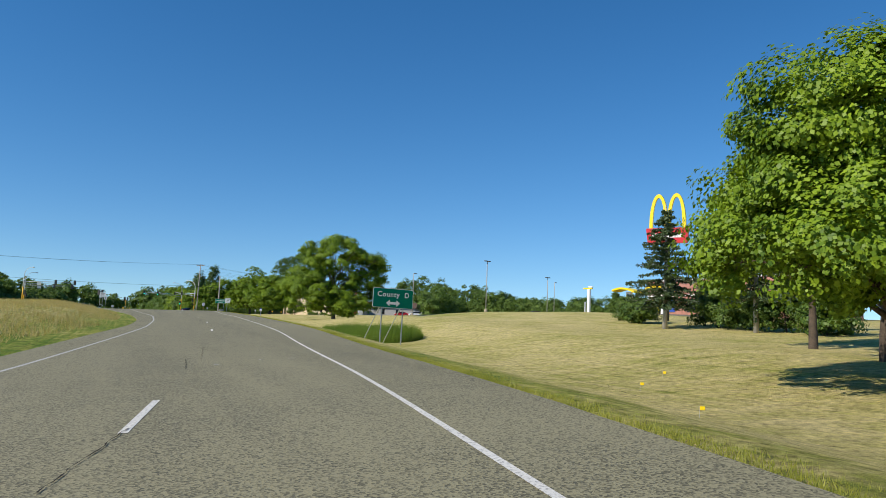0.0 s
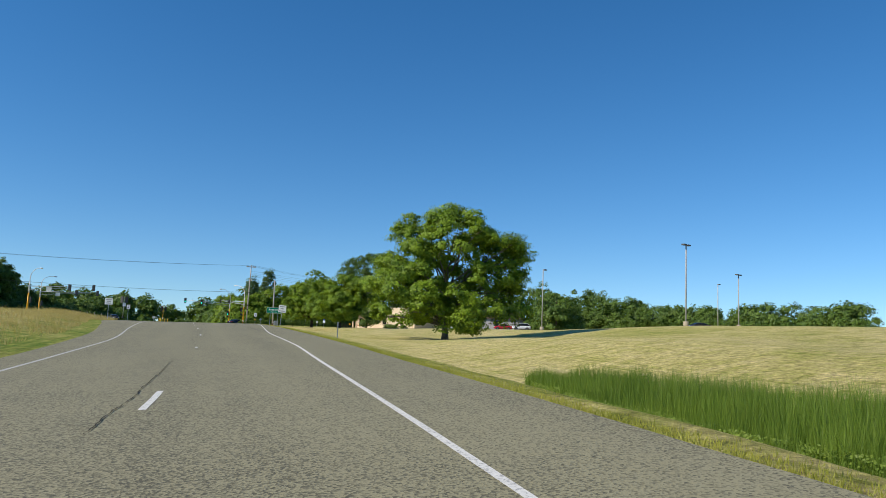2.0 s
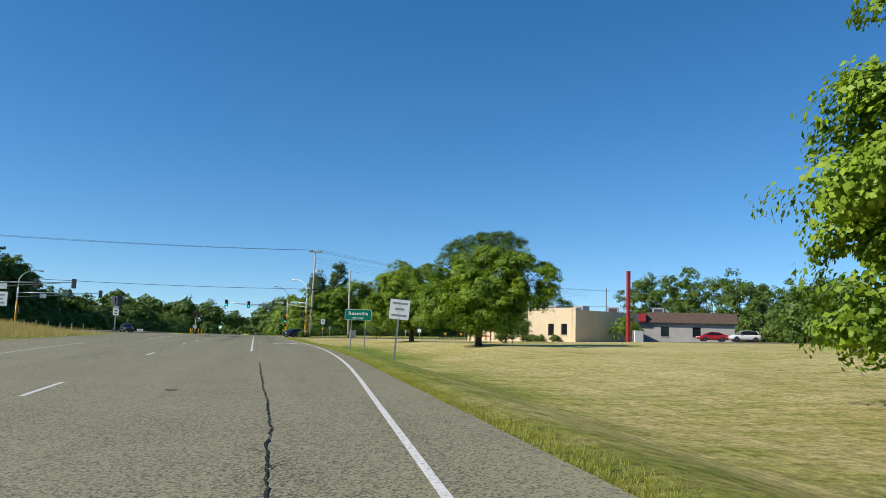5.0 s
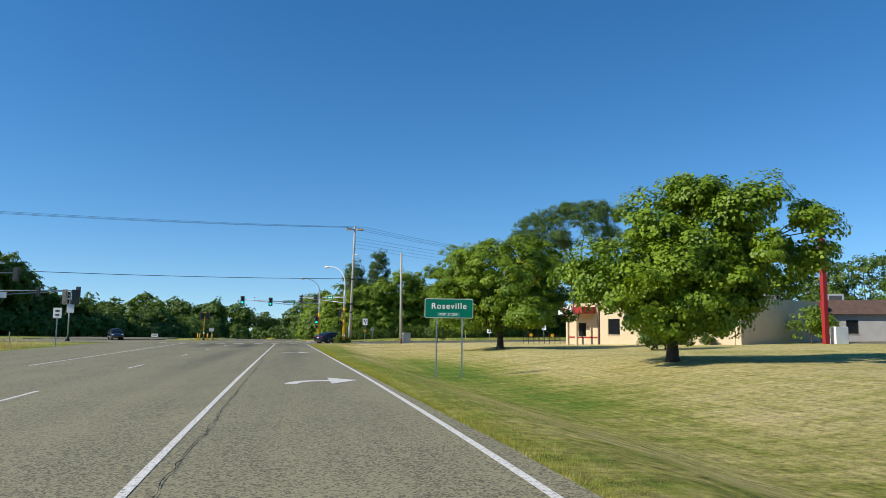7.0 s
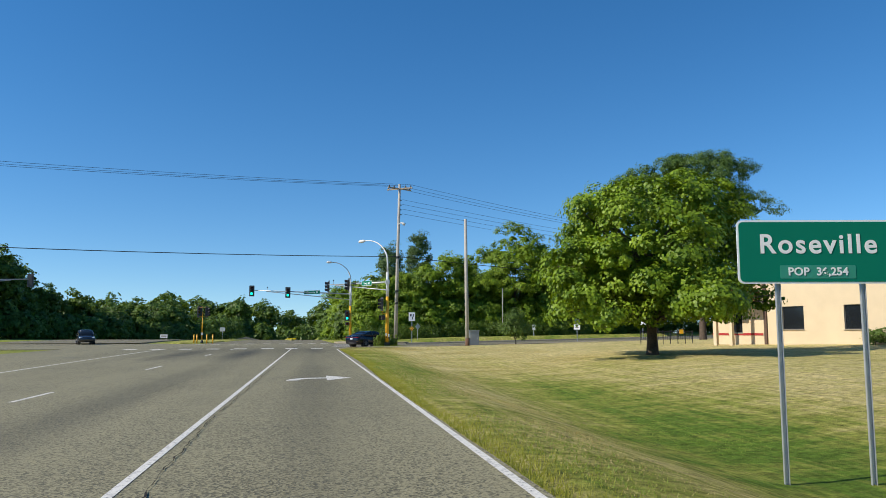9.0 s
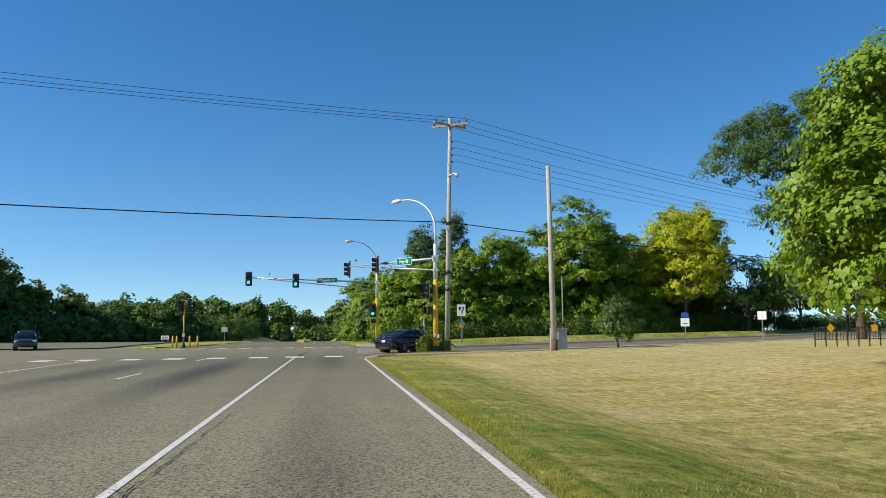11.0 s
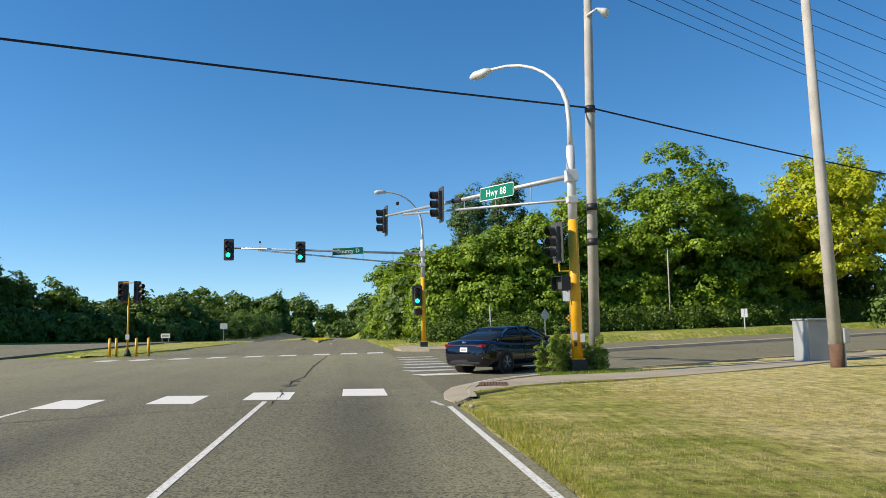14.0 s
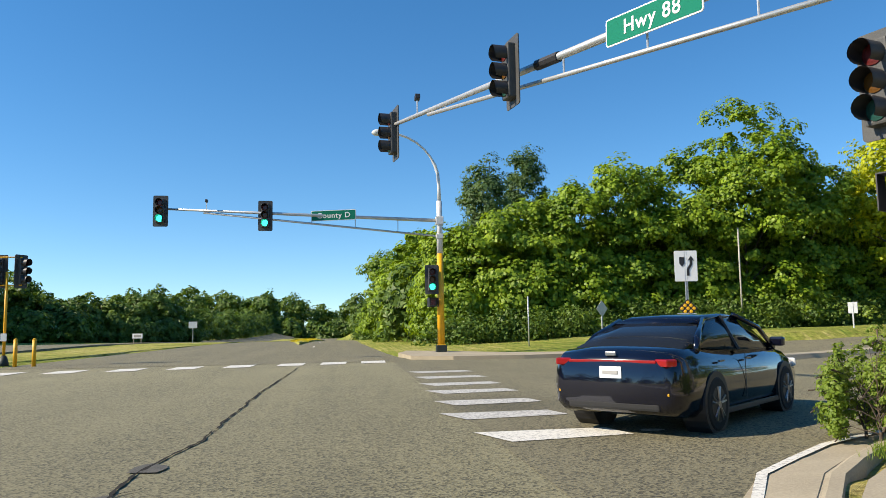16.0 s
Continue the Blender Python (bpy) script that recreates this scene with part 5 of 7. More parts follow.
blades("corner_grass", pl[:len(pl) // 3], M_GRASS, 0.06, 0.007, "short yellowing grass on the street corner", 5)
blades("corner_straw", pl[len(pl) // 3:], M_STRAW, 0.055, 0.007, "short dry grass on the street corner", 6)
pl, pg = [], []
while len(pl) < 110000:
    y = -3.4 - 78 * rnd.random() ** 1.3
    x = x_right(y) + 0.6 + 14 * rnd.random() ** 1.4
    if y > -3.0 + 0.4 * max(0, x - 3):
        continue
    if growth(x, y) + rnd.gauss(0, 0.1) > 0.42:
        if len(pg) < 50000:
            pg.append((x, y, ground_z(x, y) - 0.012))
    else:
        pl.append((x, y, ground_z(x, y) - 0.012))
blades("lawn_straw", pl, M_STRAW, 0.034, 0.007, "short mown straw-coloured lawn grass", 9, lean=0.6)
blades("lawn_grass", pg, M_REED, 0.036, 0.007, "short mown green lawn grass in the swale", 10, lean=0.5)
pl = [(rnd.uniform(-4.7, -3.2) - 0.018 * (y - 75), y, road_z(0, y) + 0.12) for y in [rnd.uniform(59, 140) for _ in range(6000)]]
blades("median_weeds", pl, M_FLOWER, 0.2, 0.012, "yellow flowering weeds on the far median", 7)
pl = []
while len(pl) < 6000:
    x, y = rnd.gauss(6.3, 0.9), rnd.gauss(2.8, 0.5)
    if 1.9 < y < lerp_table(Y_NEAR, x) - 0.8:
        pl.append((x, y, 0.045))
blades("pole_weeds", pl, M_REED, 0.11, 0.006, "low green weeds round the signal pole", 8)

# ---------------------------------------------------------------- signals and poles


def visor_mesh(r=0.155, ln=0.26):
    """A hood open below, pointing to -y."""
    bm = bmesh.new()
    for rr in (r, r - 0.008):
        prev = None
        for k in range(15):
            a = radians(-50 + 280 * k / 14)
            cut = ln * (1.0 - 0.25 * max(0, -math.sin(a)))
            v = [bm.verts.new((rr * math.cos(a), 0, rr * math.sin(a))), bm.verts.new((rr * math.cos(a), -cut, rr * math.sin(a)))]
            if prev:
                bm.faces.new((prev[0], prev[1], v[1], v[0]))
            prev = v
    return bm


def signal_head(parent, m, lit=None, plate=True, name="signal_head", k=0.98):
    """A three-lamp head facing -y before m, as a part with its pieces."""
    head = part(name, newbox(0, 0.02, 0, 0.34, 0.2, 1.04, 0.03), M_SIGGREY, parent)
    head.matrix_local = m @ Matrix.Diagonal((k, k, k, 1))
    if plate:
        part("backplate", rounded_panel(bmesh.new(), 0.62, 1.34, 0.02, 0.06, 0, 0, 0.08), M_SIGGREY, head)
    for k, (nm, off, on) in enumerate((("red", M_LENS_RED, M_REDLAMP), ("amber", M_LENS_AMBER, M_YELLOW), ("green", M_LENS_GREEN, M_GREENLAMP))):
        z = 0.34 - 0.34 * k
        v = part("visor", visor_mesh(), M_BLACK, head, smooth=True)
        v.location = (0, -0.08, z)
        bm = newtube([(0, -0.075, 0), (0, -0.095, 0), (0, -0.105, 0)], [0.14, 0.135, 0.09], 18)
        q = part("lens", bm, on if lit == nm else off, head, "lit " + nm + " lamp" if lit == nm else "", smooth=False)
        q.location = (0, 0, z)
    return head


def ped_head(parent, m):
    box_ = part("walk_signal", newbox(0, 0, 0, 0.42, 0.2, 0.42, 0.03), M_BLACK, parent)
    box_.matrix_local = m @ Matrix.Diagonal((0.98, 0.98, 0.98, 1))
    q = part("screen", newbox(0, -0.105, 0, 0.33, 0.012, 0.33, 0.004), M_SIGGREY, box_)
    vis = bmesh.new()
    box(vis, 0, -0.2, 0.2, 0.44, 0.2, 0.015)
    box(vis, -0.215, -0.2, 0, 0.015, 0.2, 0.4)
    box(vis, 0.215, -0.2, 0, 0.015, 0.2, 0.4)
    part("hood", vis, M_BLACK, box_)
    return box_


def mast_pole(x, y, arm, z_arm, z_tip, lamp, lamp_z, label, group="mast-arm signals", base_h=0.5, orange_top=4.6):
    """A signal pole: dark base, yellow lower shaft, pale shaft, mast arm with a lower chord, and a lamp on a bent arm."""
    root = thing("signal_pole", pose(x, y, -0.05), label, "traffic signal", group)
    part("base", newbox(0, 0, base_h / 2, 0.46, 0.46, base_h, 0.03), M_DARKBASE, root, "dark cast base")
    part("collar", newbox(0, 0, base_h + 0.02, 0.36, 0.36, 0.05, 0.01), M_ORANGE, root)
    part("lower_shaft", newtube([(0, 0, base_h), (0, 0, orange_top)], [0.165, 0.145], 12), M_ORANGE, root, "yellow painted shaft", smooth=True)
    top = lamp_z - 2.2
    part("upper_shaft", newtube([(0, 0, orange_top), (0, 0, z_arm + 0.9)], [0.14, 0.125], 12), M_WHITEPOLE, root, smooth=True)
    L = Vector((*lamp, 0))
    pts = [(0, 0, z_arm + 0.85), (0, 0, top - 0.2)]
    for k in range(1, 9):
        a = radians(90 * k / 8)
        u = 0.78 * (1 - math.cos(a))
        pts.append((L.x * u, L.y * u, top + (lamp_z - top) * math.sin(a)))
    pts.append((L.x * 0.85, L.y * 0.85, lamp_z + 0.02))
    part("lamp_arm", newtube(pts, [0.09] + [0.075] * 3 + [0.05] * 8, 9), M_WHITEPOLE, root, smooth=True)
    d = L.normalized()
    lum = bmesh.new()
    tube(lum, [L * 0.80 + Vector((0, 0, lamp_z)), L * 0.88 + Vector((0, 0, lamp_z - 0.01)), L * 1.0 + Vector((0, 0, lamp_z - 0.03)), L * 1.05 + Vector((0, 0, lamp_z - 0.05))], [0.06, 0.14, 0.15, 0.06], 10)
    part("luminaire", lum, M_WHITEPOLE, root, "pale cobra-head street lamp", smooth=True)
    A = Vector((*arm, 0))
    t0, t1 = Vector((0, 0, z_arm)), A + Vector((0, 0, z_tip))
    part("mast_arm", newtube([t0, t0.lerp(t1, 0.5), t1], [0.085, 0.07, 0.045], 10), M_STEEL, root, smooth=True)
    b0, b1 = Vector((0, 0, z_arm - 0.72)), A * 0.86 + Vector((0, 0, z_arm + (z_tip - z_arm) * 0.86 - 0.09))
    part("lower_chord", newtube([b0, b1], 0.045, 8), M_STEEL, root, smooth=True)
    for u in (0.16, 0.32, 0.48, 0.64, 0.8):
        p, q = t0.lerp(t1, u), b0.lerp(b1, u / 0.86)
        part("strut", newtube([p, q], 0.018, 6), M_STEEL, root)
    cl = newbox(0, 0, z_arm, 0.34, 0.34, 0.36, 0.02)
    part("arm_clamp", cl, M_WHITEPOLE, root)
    part("strut_clamp", newbox(0, 0, z_arm - 0.72, 0.31, 0.31, 0.2, 0.02), M_WHITEPOLE, root)
    return root, t0, t1


def street_blade(parent, m, text, w, h):
    """A green street-name blade with a white edge."""
    s = part("name_sign", rounded_panel(bmesh.new(), w, h, 0.02, 0.05), M_WHITE, parent, "green street-name sign with white edge")
    s.matrix_local = m
    part("face", rounded_panel(bmesh.new(), w - 0.05, h - 0.05, 0.02, 0.035, 0, 0, -0.006), M_GREEN, s)
    letters("lettering", text, h * 0.72, Matrix.Translation((0, -0.02, -0.01)), M_WHITE, s, 0.004, 1.1)
    return s


def facing(p, deg):
    """A pose whose -y side turns to the heading deg (0 = -y, 90 = +x)."""
    return Matrix.Translation(p) @ pose(0, 0, 0, 0, 0, deg)


# pole on the near corner
armA = (-5.13, 10.75)
pA, t0, t1 = mast_pole(6.5, 2.69, armA, 5.92, 6.27, (-2.35, 2.95), 9.95, "yellow and white mast-arm signal pole with street lamp")
signal_head(pA, facing(t0.lerp(t1, 1.0) + Vector((0.0, 0.0, -0.2)), -80))
signal_head(pA, facing(t0.lerp(t1, 0.545) + Vector((-0.5, 0.0, -0.12)), -80))
part("backplate_gap", newtube([t0.lerp(t1, 0.49), t0.lerp(t1, 0.54)], 0.1, 8), M_BLACK, pA, "black clamp on the arm")
signal_head(pA, facing(Vector((-0.55, -0.05, 3.92)), -72), k=0.9)
ped_head(pA, facing(Vector((-0.40, -0.2, 2.70)), -60))
part("bracket", newtube([(0, 0, 3.08), (-0.47, -0.05, 3.08), (-0.47, -0.05, 3.3)], 0.03, 7), M_ORANGE, pA)
ang = math.degrees(math.atan2(armA[1], armA[0]))
street_blade(pA, Matrix.Translation(t0.lerp(t1, 0.31) + Vector((-0.06, -0.1, -0.02))) @ pose(0, 0, 0, 0, 2.0, ang + 180), "Hwy 88", 1.9, 0.46)
cam_arm = bmesh.new()
tube(cam_arm, [t0.lerp(t1, 0.9), t0.lerp(t1, 0.9) + Vector((0, 0, 0.35))], 0.02, 6)
part("detector_post", cam_arm, M_STEEL, pA)
part("detector", newbox(*(t0.lerp(t1, 0.9) + Vector((0, 0, 0.42))), 0.12, 0.26, 0.12, 0.02), M_BLACK, pA)
for k, (dx, dz) in enumerate(((-0.1, 1.18), (0.13, 1.12))):
    s = part("push_button_plate", newbox(dx, -0.16, dz, 0.13, 0.015, 0.23, 0.004), M_WHITE, pA, "small white push-button sign")
    part("push_button", newbox(dx, -0.19, dz - 0.24, 0.09, 0.06, 0.12, 0.02), M_BLACK, s)

# pole across the side street
armB = (-11.85, -1.1)
pB, t0, t1 = mast_pole(4.43, 28.95, armB, 6.1, 6.42, (-2.9, -0.6), 10.0, "yellow and white mast-arm signal pole across the side street")
signal_head(pB, facing(t0.lerp(t1, 1.0) + Vector((-0.05, -0.1, -0.1)), 0), "green")
signal_head(pB, facing(t0.lerp(t1, 0.645) + Vector((0, -0.12, -0.12)), 0), "green")
signal_head(pB, facing(Vector((-0.4, -0.2, 3.42)), 0), "green")
ph = ped_head(pB, facing(Vector((-0.4, -0.15, 2.4)), 12))
part("ghost_box", newbox(0, -0.112, 0.0, 0.24, 0.01, 0.24, 0.004), M_LENS_RED, ph)
street_blade(pB, Matrix.Translation(t0.lerp(t1, 0.40) + Vector((0, -0.12, 0.02))) @ pose(0, 0, 0, 0, -2.0, -5), "County D", 1.95, 0.46)
part("detector_post", newtube([t0.lerp(t1, 0.85), t0.lerp(t1, 0.85) + Vector((0, 0, 0.35))], 0.02, 6), M_STEEL, pB)
part("detector", newbox(*(t0.lerp(t1, 0.85) + Vector((0, 0, 0.42))), 0.1, 0.22, 0.12, 0.02), M_BLACK, pB)

# poles beyond the median
for x, y, arm, lamp, lz in ((-38.0, -16.4, (12.0, 1.4), (2.2, -0.6), 9.8), (-40.9, 13.9, (12.4, 3.0), (2.7, 3.4), 10.0)):
    p, t0, t1 = mast_pole(x, y, arm, 6.0, 6.5, lamp, lz, "yellow and white mast-arm signal pole beyond the median")
    p.location.z = 0.2
    signal_head(p, facing(t1 + Vector((0, 0, -0.15)), 180))
    signal_head(p, facing(t0.lerp(t1, 0.62) + Vector((0, 0, -0.15)), 180))
    signal_head(p, facing(Vector((0.4, 0, 3.2)), 120))
    bl = part("arm_sign", rounded_panel(bmesh.new(), 1.0, 0.75, 0.02, 0.04), M_WHITE, p, "white sign hanging on the mast arm")
    bl.location = t0.lerp(t1, 0.3) + Vector((0, -0.1, -0.55))


def pedestal(x, y, z, h, material, label, heads, group="pedestal signals", r=0.055):
    root = thing("signal_post", pose(x, y, z), label, "traffic signal", group)
    part("base", newtube([(0, 0, -0.1), (0, 0, 0.08), (0, 0, 0.35)], [0.2, 0.18, 0.09], 10), M_DARKBASE, root, smooth=True)
    part("post", newtube([(0, 0, 0.1), (0, 0, h)], r, 10), material, root, smooth=True)
    for px, py, pz, deg, lit in heads:
        signal_head(root, facing(Vector((px, py, pz)), deg), lit)
        part("bracket", newtube([(0, 0, pz + 0.55), (px, py, pz + 0.55)], 0.025, 6), material, root)
        part("bracket", newtube([(0, 0, pz - 0.55), (px, py, pz - 0.55)], 0.025, 6), material, root)
    return root


pm = pedestal(-12.91, 26.67, 0.08, 3.6, M_ORANGE, "slim yellow signal post on the median nose", [(-0.36, 0.1, 3.62, 0, None), (0.5, 0.15, 3.62, 65, None)])
part("plate", rounded_panel(bmesh.new(), 0.22, 0.3, 0.015, 0.02, 0, 1.05, -0.08), M_WHITE, pm, "small white notice")
for dx, dy in ((-0.8, -0.6), (-0.5, -0.4), (0.62, -0.5), (1.3, -0.5)):
    b = thing("bollard", pose(-12.91 + dx, 26.67 + dy, 0.1), "short yellow painted steel bollard", "bollard", "bollards round the median signal")
    part("post", newtube([(0, 0, -0.1), (0, 0, 0.92)], 0.075, 10), M_ORANGE, b, smooth=True)
    part("cap", newtube([(0, 0, 0.92), (0, 0, 0.96), (0, 0, 0.985)], [0.078, 0.06, 0.01], 10), M_ORANGE, b, smooth=True)
pw = pedestal(-19.31, -21.8, 0.45, 4.2, M_STEEL, "grey signal post at the median's end", [(-0.38, 0.0, 3.75, 150, None), (0.42, 0.0, 3.75, 205, None)])
part("plate", rounded_panel(bmesh.new(), 0.6, 0.75, 0.015, 0.04, 0.1, 2.75, -0.08), M_WHITE, pw, "white sign on the post")

# utility pole and old pole
up = thing("utility_pole", pose(7.36, 3.75, 0.0), "tall grey wooden utility pole with crossarms", "utility pole")
part("shaft", newtube([(0, 0, -0.2), (0.16, 0.1, 7.6), (0.33, 0.17, 15.2)], [0.175, 0.15, 0.115], 12), M_GREYWOOD, up, smooth=True)
for z in (8.25, 5.1, 4.0):
    part("band", newtube([(0.0215 * z, 0.012 * z, z - 0.11), (0.0215 * z, 0.012 * z, z + 0.11)], 0.168, 12), M_BLACK, up, smooth=True)
for deg in (28, -32):
    c = part("crossarm", newbox(0.33, 0.17, 14.75, 2.6, 0.11, 0.13, 0.01, deg), M_WOOD, up)
    for k in (-1.15, -0.62, 0.62, 1.15):
        a = radians(deg)
        part("insulator", newtube([(0.33 + k * math.cos(a), 0.17 + k * math.sin(a), 14.8), (0.33 + k * math.cos(a), 0.17 + k * math.sin(a), 14.94), (0.33 + k * math.cos(a), 0.17 + k * math.sin(a), 15.02)], [0.045, 0.06, 0.03], 8), M_SIGGREY, up)
part("floodlight", newtube([(0.15, 0.0, 11.3), (0.45, -0.1, 11.5), (0.65, -0.16, 11.4), (0.8, -0.2, 11.32)], [0.035, 0.045, 0.12, 0.15], 9), M_WHITEPOLE, up, smooth=True)
for z in (12.3, 12.75, 13.2, 13.65):
    part("rack_insulator", newtube([(0.28, 0.16, z), (0.52, 0.16, z)], 0.05, 8), M_SIGGREY, up)
op = thing("old_pole", pose(13.6, 1.19, -0.22), "leaning pale wooden pole with no wires", "pole")
part("shaft", newtube([(0, 0, -0.2), (-0.07, 0.09, 5.8), (-0.13, 0.18, 11.85)], [0.19, 0.16, 0.125], 12), M_GREYWOOD, op, smooth=True)
part("meter_box", newbox(0.2, -0.1, 1.25, 0.16, 0.2, 0.42, 0.02), M_CABINET, op)
part("conduit", newtube([(0.19, -0.06, -0.1), (0.19, -0.08, 1.1)], 0.03, 7), M_STEEL, op)
part("stain", newtube([(0.0, 0.0, 0.0), (-0.01, 0.01, 1.0)], 0.193, 12), M_RUST, op, "rusty stained foot", smooth=True)
cab = thing("control_cabinet", pose(14.75, 4.1, -0.12, 0, 0, 6) @ Matrix.Diagonal((1.1, 1.1, 1.1, 1)), "grey metal signal control cabinet on the grass", "cabinet")
part("body", newbox(0, 0, 0.75, 0.85, 0.6, 1.4, 0.02), M_CABINET, cab)
part("roof", newbox(0, -0.03, 1.46, 0.92, 0.7, 0.05, 0.015), M_CABINET, cab)
d = part("door", newbox(0, -0.31, 0.77, 0.76, 0.02, 1.26, 0.006), M_CABINET, cab)
part("handle", newbox(0.27, -0.335, 0.8, 0.03, 0.03, 0.16, 0.006), M_STEEL, d)
part("plinth", newbox(0, 0, 0.02, 0.95, 0.7, 0.16, 0.01), M_CONC, cab)


def wire(a, b, sag, r, label="thin dark overhead wire"):
    a, b = Vector(a), Vector(b)
    pts = [a.lerp(b, k / 24) - Vector((0, 0, 4 * sag * (k / 24) * (1 - k / 24))) for k in range(25)]
    ob = finish("overhead_wire", newtube(pts, r, 5, caps=False), M_CABLE)
    return tagged(ob, label, "wire", "overhead wires")


for k, (ox, oy) in enumerate(((-1.0, 0.6), (0.0, 0.15), (1.0, -0.5))):
    wire((7.69 + ox, 3.92 + oy, 15.08), (-120, -52 + oy * 2, 14.2), 2.4, 0.013)
    wire((7.69 + ox, 3.92 + oy, 15.08), (78, 33 + oy * 2, 12.6), 1.4, 0.013)
for k in range(4):
    wire((7.95, 3.92, 12.38 + 0.45 * k), (76, 42, 11.4 + 0.38 * k), 0.8, 0.012)
wire((7.61, 4.0, 8.35), (-120, -52.6, 11.2), 2.5, 0.031, "thick black overhead cable")
wire((7.61, 4.0, 8.35), (80, 39, 9.3), 1.0, 0.031, "thick black overhead cable")
tagged(finish("utility_pole", newtube([(-120, -52, -0.5), (-120, -52, 14.6)], [0.2, 0.13], 9), M_WOOD), "far wooden utility pole by the wood", "utility pole")
tagged(finish("utility_pole", newtube([(78, 36, 0.0), (78, 36, 13.4)], [0.19, 0.13], 9), M_WOOD), "far wooden utility pole on the side street", "utility pole")

# ---------------------------------------------------------------- signs


def channel_post(x, z0, z1, y=0.04):
    """A steel channel post."""
    bm = bmesh.new()
    box(bm, x, y + 0.035, (z0 + z1) / 2, 0.07, 0.008, z1 - z0)
    box(bm, x - 0.035, y + 0.015, (z0 + z1) / 2, 0.008, 0.05, z1 - z0)
    box(bm, x + 0.035, y + 0.015, (z0 + z1) / 2, 0.008, 0.05, z1 - z0)
    return bm


def guide_sign(x, y, z, turn, w, h, legs, label, roll=0.0):
    """A green guide sign: white-edged panel on steel posts. z is the panel's middle."""
    root = thing("road_sign", pose(x, y, z, 0, roll, turn), label, "road sign")
    p = part("panel", rounded_panel(bmesh.new(), w, h, 0.02, 0.09), M_WHITE, root, "white sign edge")
    part("face", rounded_panel(bmesh.new(), w - 0.06, h - 0.06, 0.02, 0.065, 0, 0, -0.006), M_GREEN, p, "green sign face")
    for px, foot in legs:
        part("post", channel_post(px, foot - z, h / 2 - 0.05), M_STEEL, root)
    for k in (-0.25, 0.25):
        part("stiffener", newbox(0, 0.03, k * h, w * 0.92, 0.03, 0.06), M_STEEL, p)
    return root


rv = guide_sign(7.77, -54.84, 2.66, -10.9, 2.53, 1.01, ((-0.63, -1.05), (0.70, -1.3)), "green town sign reading Roseville on two steel posts")
letters("lettering", "Roseville", 0.43, Matrix.Translation((0, -0.02, 0.11)), M_WHITE, rv, 0.008, 1.18)
part("lower_plate", rounded_panel(bmesh.new(), 1.18, 0.21, 0.006, 0.02, -0.02, -0.32, -0.018), mat("sign_green_patch", (0.03, 0.26, 0.18), 0.45, var=0.05, bump=0.02), rv)
letters("lettering", "POP  36,254", 0.175, Matrix.Translation((-0.02, -0.026, -0.32)), M_WHITE, rv, 0.004, 1.05)

cd = guide_sign(4.71, -188.5, 0.42, 5.0, 3.22, 1.43, ((-0.84, -3.15), (0.84, -3.2)), "green road sign reading County D with a double arrow", 1.0)
letters("lettering", "County  D", 0.52, Matrix.Translation((0.0, -0.02, 0.26)), M_WHITE, cd, 0.008, 1.14)
arrow = [(-0.62, 0), (-0.3, 0.24), (-0.3, 0.09), (0.3, 0.09), (0.3, 0.24), (0.62, 0), (0.3, -0.24), (0.3, -0.09), (-0.3, -0.09), (-0.3, -0.24)]
part("arrow", flat_poly(bmesh.new(), [(a * 0.9, b - 0.36) for a, b in arrow], -0.024, -0.014), M_WHITE, cd, "white double-headed arrow")
for px in (-0.95, 0.72):
    part("brace", newtube([(px, 0.06, -0.5), (px - 0.15, 2.9, -3.5)], 0.035, 6), M_STEEL, cd)
for px, pz in ((-1.57, 0.72), (1.57, 0.72)):
    part("clip", newbox(px, 0, pz, 0.05, 0.03, 0.05, 0.005), M_STEEL, cd)


def small_sign(x, y, z_mid, turn, w, h, foot, label, face=None, bars=(), diamond=False, material=None, lean=0.0, group=""):
    root = thing("road_sign", pose(x, y, z_mid, 0, lean, turn), label, "road sign", group)
    bm = rounded_panel(bmesh.new(), w, h, 0.012, 0.03)
    if diamond:
        bmesh.ops.rotate(bm, verts=bm.verts, cent=(0, 0, 0), matrix=Matrix.Rotation(radians(45), 3, "Y"))
    p = part("panel", bm, face or M_WHITE, root)
    for bx, bz, bw, bh in bars:
        part("bar", newbox(bx, -0.01, bz, bw, 0.008, bh), material or M_BLACK, p)
    part("post", channel_post(0, foot - z_mid, h / 2 - 0.03, 0.0), M_STEEL, root)
    return root


small_sign(4.9, -91.4, 2.0, -9, 0.94, 0.94, -0.9, "white lane-control sign on a single steel post", bars=((0, 0.29, 0.70, 0.085), (0, 0.02, 0.44, 0.10), (0, -0.28, 0.72, 0.085)), material=M_FADED, lean=4.5)
small_sign(-17.45, -74.0, 2.35, -5, 1.05, 0.9, -0.1, "white lane sign standing on the median mound", bars=((0, 0.24, 0.7, 0.08), (0, 0.0, 0.5, 0.09), (0, -0.25, 0.7, 0.08)), material=M_FADED)
small_sign(-17.75, -30.9, 2.6, -5, 0.62, 0.78, 0.1, "white sign on a post at the median's end", bars=((0, 0.15, 0.3, 0.12), (0, -0.15, 0.3, 0.12)))
kr = small_sign(10.66, 17.48, 3.04, -8, 0.70, 0.95, 0.1, "white traffic sign with black arrow over a yellow marker")
